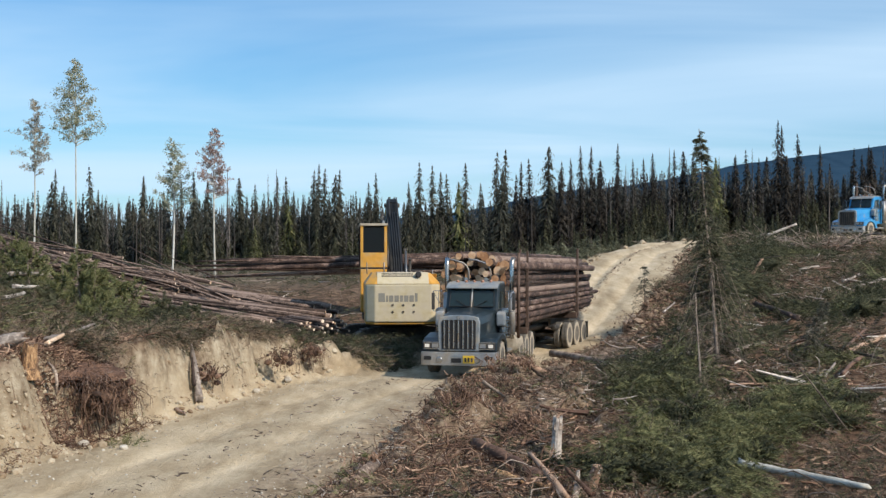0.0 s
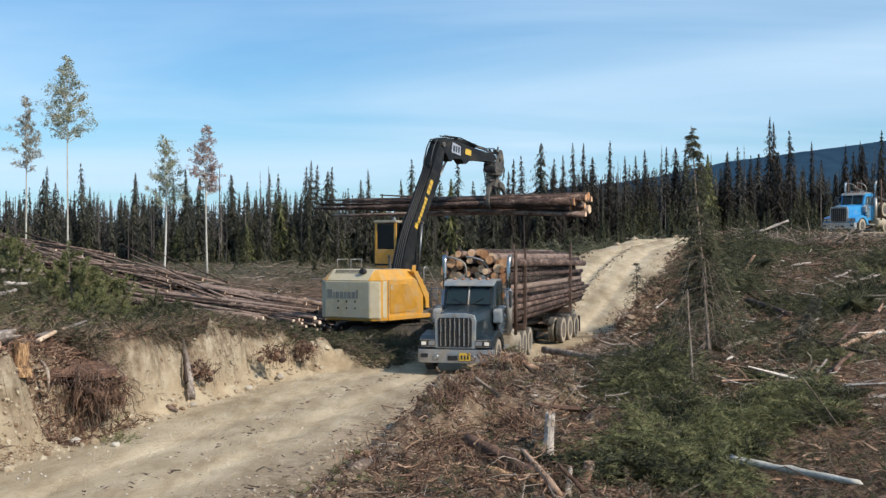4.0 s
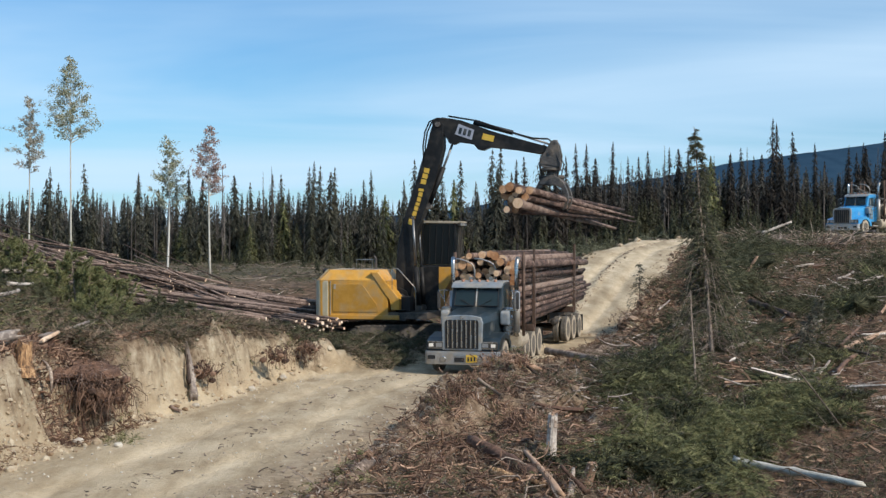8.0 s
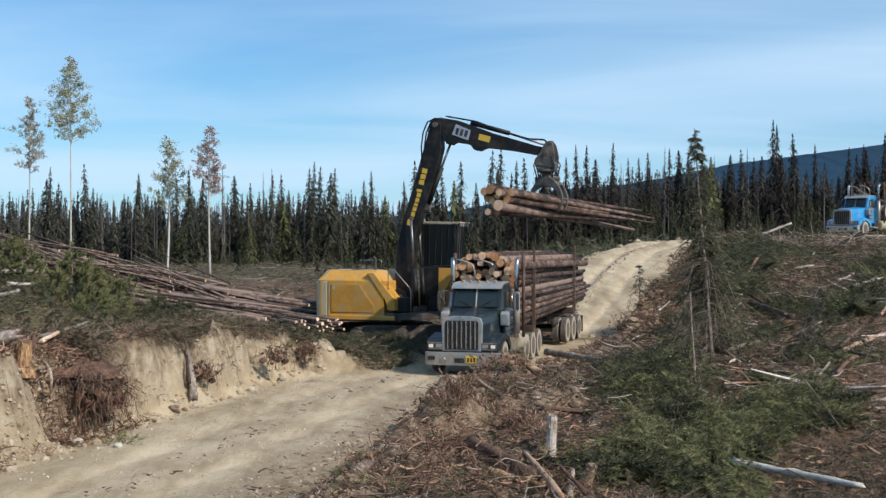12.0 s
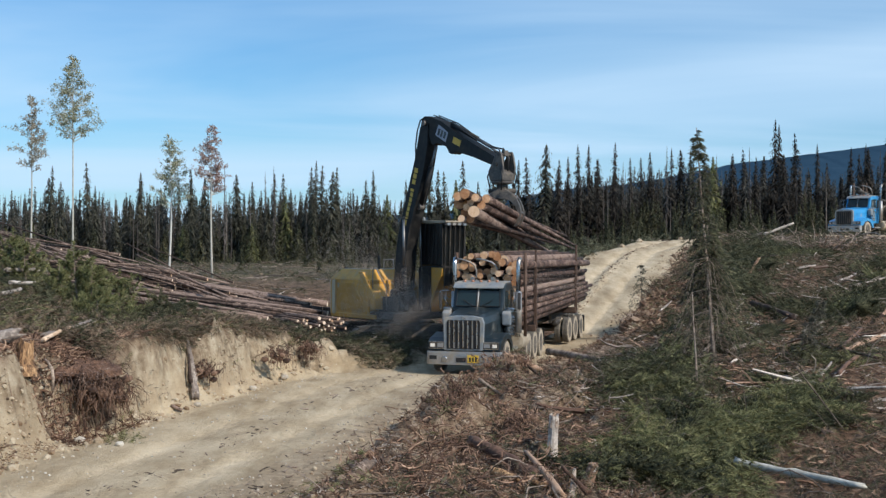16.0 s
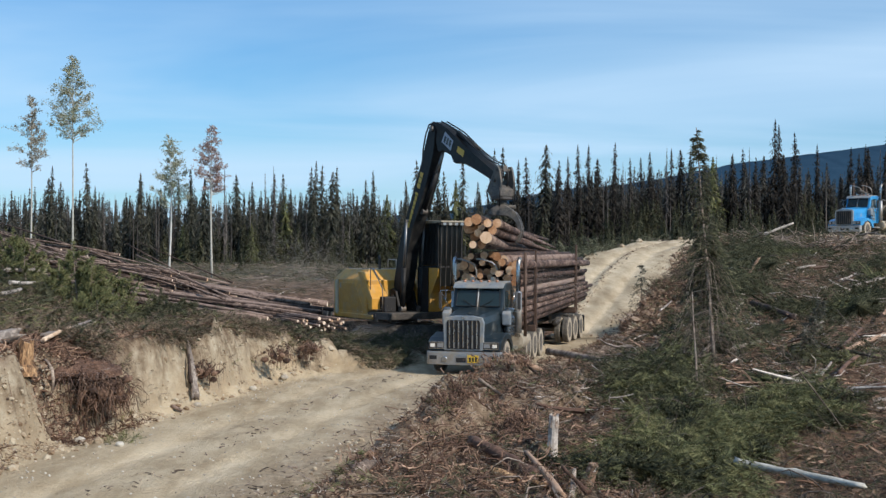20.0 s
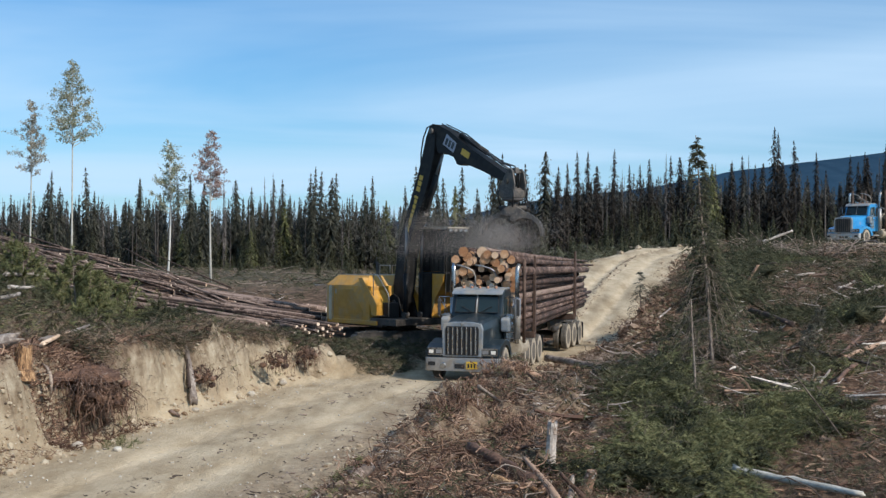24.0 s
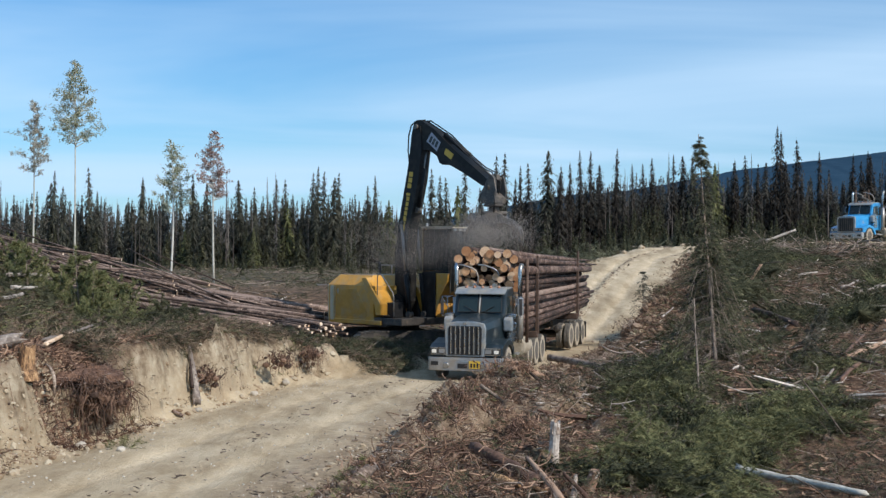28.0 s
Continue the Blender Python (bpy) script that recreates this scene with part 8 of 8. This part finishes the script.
near_tree("spruce_sapling", (9.35, 32.7, 0.85), (10.1, 32.5, 2.75), "dark leaning spruce sapling in the slash", 3, (0.1, 0.98), (0, 0.05), 0.6, 0.03, arms=75)
near_tree("spruce_sapling", (8.15, 50.6, 1.6), (8.17, 50.6, 3.45), "small sparse spruce sapling on the road bank", 4, (0.1, 0.98), (0, 0), 0.55, 0.02, arms=30)
young_pine((-11.25, 37.2, 1.9), (-11.35, 37.2, 4.15), "young green pine among brush on the bank", 5, 1.22, PINE)
young_pine((-10.6, 36.4, 1.8), (-10.55, 36.4, 3.7), "young green pine among brush on the bank", 6, 1.03, PINE)
young_pine((-12.1, 38.5, 2.1), (-12.2, 38.5, 3.6), "young green pine among brush on the bank", 7, 1.03, PINE)
young_pine((-13.3, 38.6, 2.3), (-13.35, 38.6, 4.35), "young green pine among brush on the bank", 13, 1.41, PINE)
young_pine((-10.2, 37.8, 1.8), (-10.1, 37.8, 3.3), "young green pine among brush on the bank", 15, 1.29, PINE)
young_pine((-9.0, 38.6, 1.5), (-9.0, 38.6, 2.7), "low dull green pine on the bank", 16, 1.03, BRUSH)
young_pine((-8.2, 38.2, 1.4), (-8.2, 38.2, 2.4), "low dull green pine on the bank", 17, 0.92, BRUSH)
young_pine((-14.2, 40.0, 2.5), (-14.2, 40.0, 4.6), "bushy young pine among brush on the bank", 18, 1.55, PINE)
young_pine((-10.0, 35.0, 1.7), (-10.0, 35.0, 2.9), "low young pine among brush on the bank", 20, 1.15, PINE)
near_tree("dead_sapling", (-11.0, 38.0, 1.8), (-11.15, 38.0, 4.0), "bare grey dead sapling on the bank", 9, (0.9, 0.9), (0.2, 0.9), 0.2, 0.02, arms=10)
young_pine((-9.7, 35.2, 1.6), (-9.75, 35.2, 2.7), "low young pine on the bank", 10, 0.77, PINE)


def build_thicket():
    """Young spruces along the back of the clearing and round the bend."""
    r = np.random.default_rng(61)
    green = [mesh_object("crown", s[2], s[3], BRUSH) for i, s in enumerate([spruce_arrays(400 + i, girth=0.26, gaps=0.2, whorls=26, arms=7, per=4, tuft=0.06, bare=0.0) for i in range(4)])]
    stems = [mesh_object("trunk", s[0], s[1], DEADTREE) for s in (SPRUCES[0],)]
    data, stem = [g.data for g in green], stems[0].data
    for o in green + stems:
        bpy.data.objects.remove(o)
    spots = []
    while len(spots) < 150:
        x, y = r.uniform(-30, 46), r.uniform(88, 132)
        s = float(road_at(np.array([x]), np.array([y]))[0][0])
        if abs(s) < 5 or abs(x) > 0.41 * y:
            continue
        # thicker round the bend, thin over the plateau
        if x < 0 and r.random() < 0.7:
            continue
        spots.append((x, y, r.uniform(1.2, 3.2) if x > 2 else r.uniform(0.7, 2.0)))
    for x, y, h in spots:
        k = int(r.integers(0, 4))
        root = empty("young_spruce", pose(x, y, float(height(x, y)[0]) - 0.1, 0, 0, r.uniform(0, 360)), "bushy dull green young spruce behind the clearing", "tree", "young spruces behind the clearing")
        root.scale = (h, h, h)
        for n, me in (("trunk", stem), ("crown", data[k])):
            o = new(n, me)
            o.parent = root


build_thicket()


# ---- dust ----
DUST = material("hanging_dust", [(0.44, 0.385, 0.335), (0.52, 0.46, 0.405)], 1.0, scale=1.0, specular=0.0, leaf=0.5)


def dust_cloud(n, spread, speck, label, seed):
    """A drifting cloud of fine specks, denser towards its middle and in wisps."""
    r = np.random.default_rng(seed)
    wisps = r.normal(0, 0.75, (14, 3))
    c = (wisps[r.integers(0, 14, n)] + r.normal(0, 0.62, (n, 3))) * np.array(spread)
    V = c[:, None, :] + r.normal(0, 1, (n, 3, 3)) * speck
    return tagged(mesh_object("dust_cloud", V.reshape(-1, 3), np.arange(n * 3).reshape(-1, 3), DUST), label, "dust", kind="stuff")


PAD_DUST = dust_cloud(60000, (0.95, 0.8, 0.85), 0.0085, "brown dust stirred up between loader and truck", 1)
DRIFT_DUST = dust_cloud(26000, (1.5, 1.0, 0.8), 0.007, "thin dust drifting off behind the loader", 2)
LOAD_DUST = dust_cloud(52000, (0.55, 2.2, 0.42), 0.0072, "bark dust hanging over the load after the logs drop", 3)
CAB_DUST = dust_cloud(52000, (0.5, 1.9, 0.42), 0.0068, "bark dust drifting past the loader's cab", 4)

# ---- what moves ----


def eased(rows, t):
    """The values at t between rows of (seconds, values...), joined smoothly."""
    ts = [r[0] for r in rows]
    if t <= ts[0]:
        return rows[0][1:]
    if t >= ts[-1]:
        return rows[-1][1:]
    i = max(k for k in range(len(ts)) if ts[k] <= t)
    j = min(i + 1, len(ts) - 1)
    lo, hi = max(i - 1, 0), min(j + 1, len(ts) - 1)
    h = ts[j] - ts[i]
    u = (t - ts[i]) / h
    out = []
    for p in range(1, len(rows[0])):
        a, b = rows[i][p], rows[j][p]
        ma = (b - rows[lo][p]) / (ts[j] - ts[lo]) * h
        mb = (rows[hi][p] - a) / (ts[hi] - ts[i]) * h
        out.append((2 * u ** 3 - 3 * u ** 2 + 1) * a + (u ** 3 - 2 * u ** 2 + u) * ma + (-2 * u ** 3 + 3 * u ** 2) * b + (u ** 3 - u ** 2) * mb)
    return out


def motions():
    # the truck rolls back a little while the loader swings
    shift = [(0, 0.0), (1.5, 0.0), (2.0, 0.05), (2.5, 0.10), (3.0, 0.2), (3.5, 0.35), (4.5, 0.57), (5.5, 0.72), (6.5, 0.86), (7.0, 0.96), (7.5, 1.0), (28, 1.0)]
    truck_rows, trail_rows = [], []
    for t, k in shift:
        f = 1 - k
        truck_rows.append((t, pose(0.585 - 0.265 * f, 38.8 - 0.75 * f, 0.12 * f, -0.9 * f, 0, -14.5 + 2.0 * f)))
        trail_rows.append((t, pose(2.11 - 0.47 * f, 44.7 - 0.7 * f, 0.03 * f, -1.0 * f, 0, -17.2 - 2.4 * f)))
    walk(truck, truck_rows)
    walk(trailer, trail_rows)
    for ob, m in LOAD:
        walk(ob, [(t, p @ m) for t, p in trail_rows])

    # the loader: seconds, heading, rise of boom and of stick in degrees
    swing = [
        (0, 95, 34.5, -7.8), (0.5, 96, 36.2, -7.5), (1.0, 95.2, 39.0, -7), (1.5, 93, 42.6, -6.4), (2.0, 87.3, 47.2, -5.6), (2.5, 82, 51.0, -5), (3.0, 75.8, 55.2, -4.6),
        (3.5, 67.3, 59.6, -3.8), (4.5, 45.5, 68.5, -6.4), (5.5, 24, 74.9, -10.2), (6.0, 11.5, 75.9, -12.4), (6.5, 2, 76.8, -13.8), (7.0, -4.5, 77.2, -14.6),
        (7.5, -9, 77.7, -14.8), (8.0, -14, 78, -14.9), (8.5, -18, 78.1, -15.2), (9.0, -19.6, 78.1, -15.4), (12.0, -20.2, 78.2, -15.6), (12.5, -21.4, 78.2, -15.8), (13.5, -34, 77.6, -19),
        (14.5, -45.1, 76.5, -22.1), (15.0, -47.6, 76, -22.5), (15.5, -49.0, 76, -22.8), (16.0, -51.8, 75.7, -22.8), (16.5, -53.8, 75.4, -23), (17.5, -54.4, 75, -23), (18.0, -54.4, 74.9, -23.3),
        (18.5, -54.8, 74.4, -23.4), (19.0, -55.2, 72.8, -24.4), (19.5, -56.2, 70.1, -26.6), (20.0, -57, 68, -27.1), (21.5, -56.8, 67.9, -27.6), (22.2, -54.5, 68.6, -27.4), (22.8, -51, 71.6, -26),
        (23.5, -48.4, 73.6, -25.1), (24.0, -48, 73.4, -26.8), (24.5, -46.8, 74.4, -29.4), (25.0, -45.5, 75.8, -31.6), (25.5, -45.2, 75.2, -32.4), (26.0, -44.6, 76, -32.4),
        (26.5, -44, 77.4, -31.8), (27.0, -44.2, 79, -31), (27.5, -44.4, 81.2, -31.8), (28.0, -45.3, 82.9, -32.7)]
    # the grapple: seconds, way of the butts, opening of the tongs, nose-up of the bundle
    grip = [
        (0, 6, 2, 0), (2.0, 4, 2, 0), (3.0, 0, 2, 0), (3.5, -12, 2, -1), (4.5, -42, 2, -2), (5.5, -65, 2, -2.5), (6.0, -79, 2, -2.5), (7.0, -96.5, 2, -1), (8.0, -113, 2, 1), (8.5, -117.5, 2, 1),
        (9.0, -119, 2, 1), (12.5, -119, 2, 1), (14.5, -110.5, 2, 3), (16.0, -107, 2, 4.5), (18.0, -104.5, 2, 5.5), (19.0, -103, 2, 4), (20.0, -101.5, 2, 1.5), (21.5, -101.5, 4, 0.5),
        (22.2, -101.5, 20, 0), (23.0, -102, 34, 0), (26.0, -103, 36, 0), (28.0, -106, 34, 0)]
    step = 0.25
    times = [round(k * step, 3) for k in range(int(28 / step) + 1)]
    rows = {k: [] for k in ("house", "boom", "stick", "head", "cross", "t0", "t1", "l0", "r0", "l1", "r1", "sl", "sr")}
    carried = []
    rest = None
    for t in times:
        a, b, s = eased(swing, t)
        way, gape, nose = eased(grip, t)
        H = pose(0, 0, 0, 0, 0, a)
        B = H @ Matrix.Translation(PIVOT) @ Matrix.Rotation(radians(-b), 4, "Y")
        knee = B @ Vector((BOOM, 0, 0))
        S = Matrix.Translation(knee) @ pose(0, 0, 0, 0, 0, a) @ Matrix.Rotation(radians(-s), 4, "Y")
        tip = S @ Vector((STICK, 0, 0))
        head_m = Matrix.Translation(tip) @ pose(0, 0, 0, 0, 0, a)
        # the grapple's y runs from butts to tops
        G = Matrix.Translation(tip + Vector((0, 0, -0.98))) @ pose(0, 0, 0, 0, 0, way + 90)
        rows["house"].append((t, H))
        rows["boom"].append((t, B))
        rows["stick"].append((t, S))
        rows["head"].append((t, head_m))
        rows["cross"].append((t, G))
        for k, sgn in (("t0", 1), ("t1", -1)):
            rows[k].append((t, G @ Matrix.Translation((sgn * 0.42, 0, -0.28)) @ Matrix.Rotation(radians(-sgn * gape), 4, "Y")))
        for n, (_, _, y) in enumerate(RAMS):
            low, high = H @ Vector((1.15, y, 1.55)), B @ Vector((3.3, y - PIVOT[1], 0.2))
            rows["l%d" % n].append((t, aim(low, high)))
            rows["r%d" % n].append((t, aim(high, low)))
        low, high = B @ Vector((3.9, 0, -0.24)), S @ Vector((0.75, 0, -0.60))
        rows["sl"].append((t, aim(low, high)))
        rows["sr"].append((t, aim(high, low)))
        hung = Matrix.Translation(LOADER) @ G @ Matrix.Translation((0, 0, -0.98)) @ Matrix.Rotation(radians(-nose), 4, "X")
        if t <= 21.5:
            carried.append((t, hung))
            rest = hung
    for ob, k in ((house, "house"), (boom, "boom"), (stick, "stick"), (head, "head"), (crosshead, "cross"), (tongs[0], "t0"), (tongs[1], "t1"), (RAMS[0][0], "l0"), (RAMS[0][1], "r0"), (RAMS[1][0], "l1"), (RAMS[1][1], "r1"), (STICK_RAM[0], "sl"), (STICK_RAM[1], "sr")):
        walk(ob, rows[k])
    # dust lifts off the ground and off the load, drifts west and settles
    walk(PAD_DUST, [(0, pose(-1.3, 46.6, -3.2)), (12.7, pose(-1.3, 46.6, -3.2)), (14.0, pose(-1.25, 46.4, 0.7)), (15.0, pose(-1.2, 46.3, 1.3)), (16.5, pose(-1.5, 46.6, 1.7)), (18.5, pose(-2.2, 47.4, 1.2)),
                    (21.0, pose(-2.9, 48.0, -1.6)), (22.5, pose(-2.9, 48.0, -3.2)), (28, pose(-2.9, 48.0, -3.2))])
    walk(DRIFT_DUST, [(0, pose(-3.0, 56.0, -4)), (13.5, pose(-3.0, 56.0, -4)), (15.0, pose(-3.2, 56.2, 1.6)), (17.0, pose(-4.4, 57.0, 3.2)), (20.0, pose(-6.4, 58.0, 3.0)), (24.0, pose(-8.5, 59.0, -1.0)),
                      (26.0, pose(-9.0, 59.0, -4)), (28, pose(-9.0, 59.0, -4))])
    walk(LOAD_DUST, [(0, pose(2.95, 48.3, 2.65, 0, 0, -17)), (7.5, pose(3.38, 49.0, 2.65, 0, 0, -17)), (21.7, pose(3.38, 49.0, 2.65, 0, 0, -17)), (22.3, pose(3.0, 47.6, 3.4, 0, 0, -17)), (23.5, pose(2.2, 46.8, 4.5, 0, 0, -10)), (25.5, pose(1.7, 46.8, 4.7, 0, 0, -4)), (28, pose(1.5, 47.0, 4.9, 0, 0, 0))])
    walk(CAB_DUST, [(0, pose(2.9, 48.1, 2.65, 0, 0, -17)), (7.5, pose(3.3, 48.8, 2.65, 0, 0, -17)), (21.7, pose(3.3, 48.8, 2.65, 0, 0, -17)), (22.4, pose(2.3, 47.0, 3.8, 0, 0, 10)), (23.5, pose(0.4, 46.8, 4.9, 0, 0, 60)), (25.5, pose(-0.3, 47.4, 4.8, 0, 0, 68)), (28, pose(-1.0, 47.8, 4.4, 0, 0, 74))])
    # let go at 22 s: the logs settle on the load
    r = np.random.default_rng(51)
    for i, (ob, m) in enumerate(BUNDLE):
        x, z = (-0.99 + 0.33 * i, 3.90) if i < 7 else (-0.80 + 0.32 * (i - 7), 4.09)
        front = -2.3 + r.normal(0, 0.15)
        down = TRAIL_END @ aim((x, front, z), (x + r.normal(0, 0.08), front + 13, z - 0.25))
        walk(ob, [(t, p @ m) for t, p in carried] + [(22.3, (rest @ m).lerp(down, 0.8)), (22.6, down), (28.0, down)])


motions()
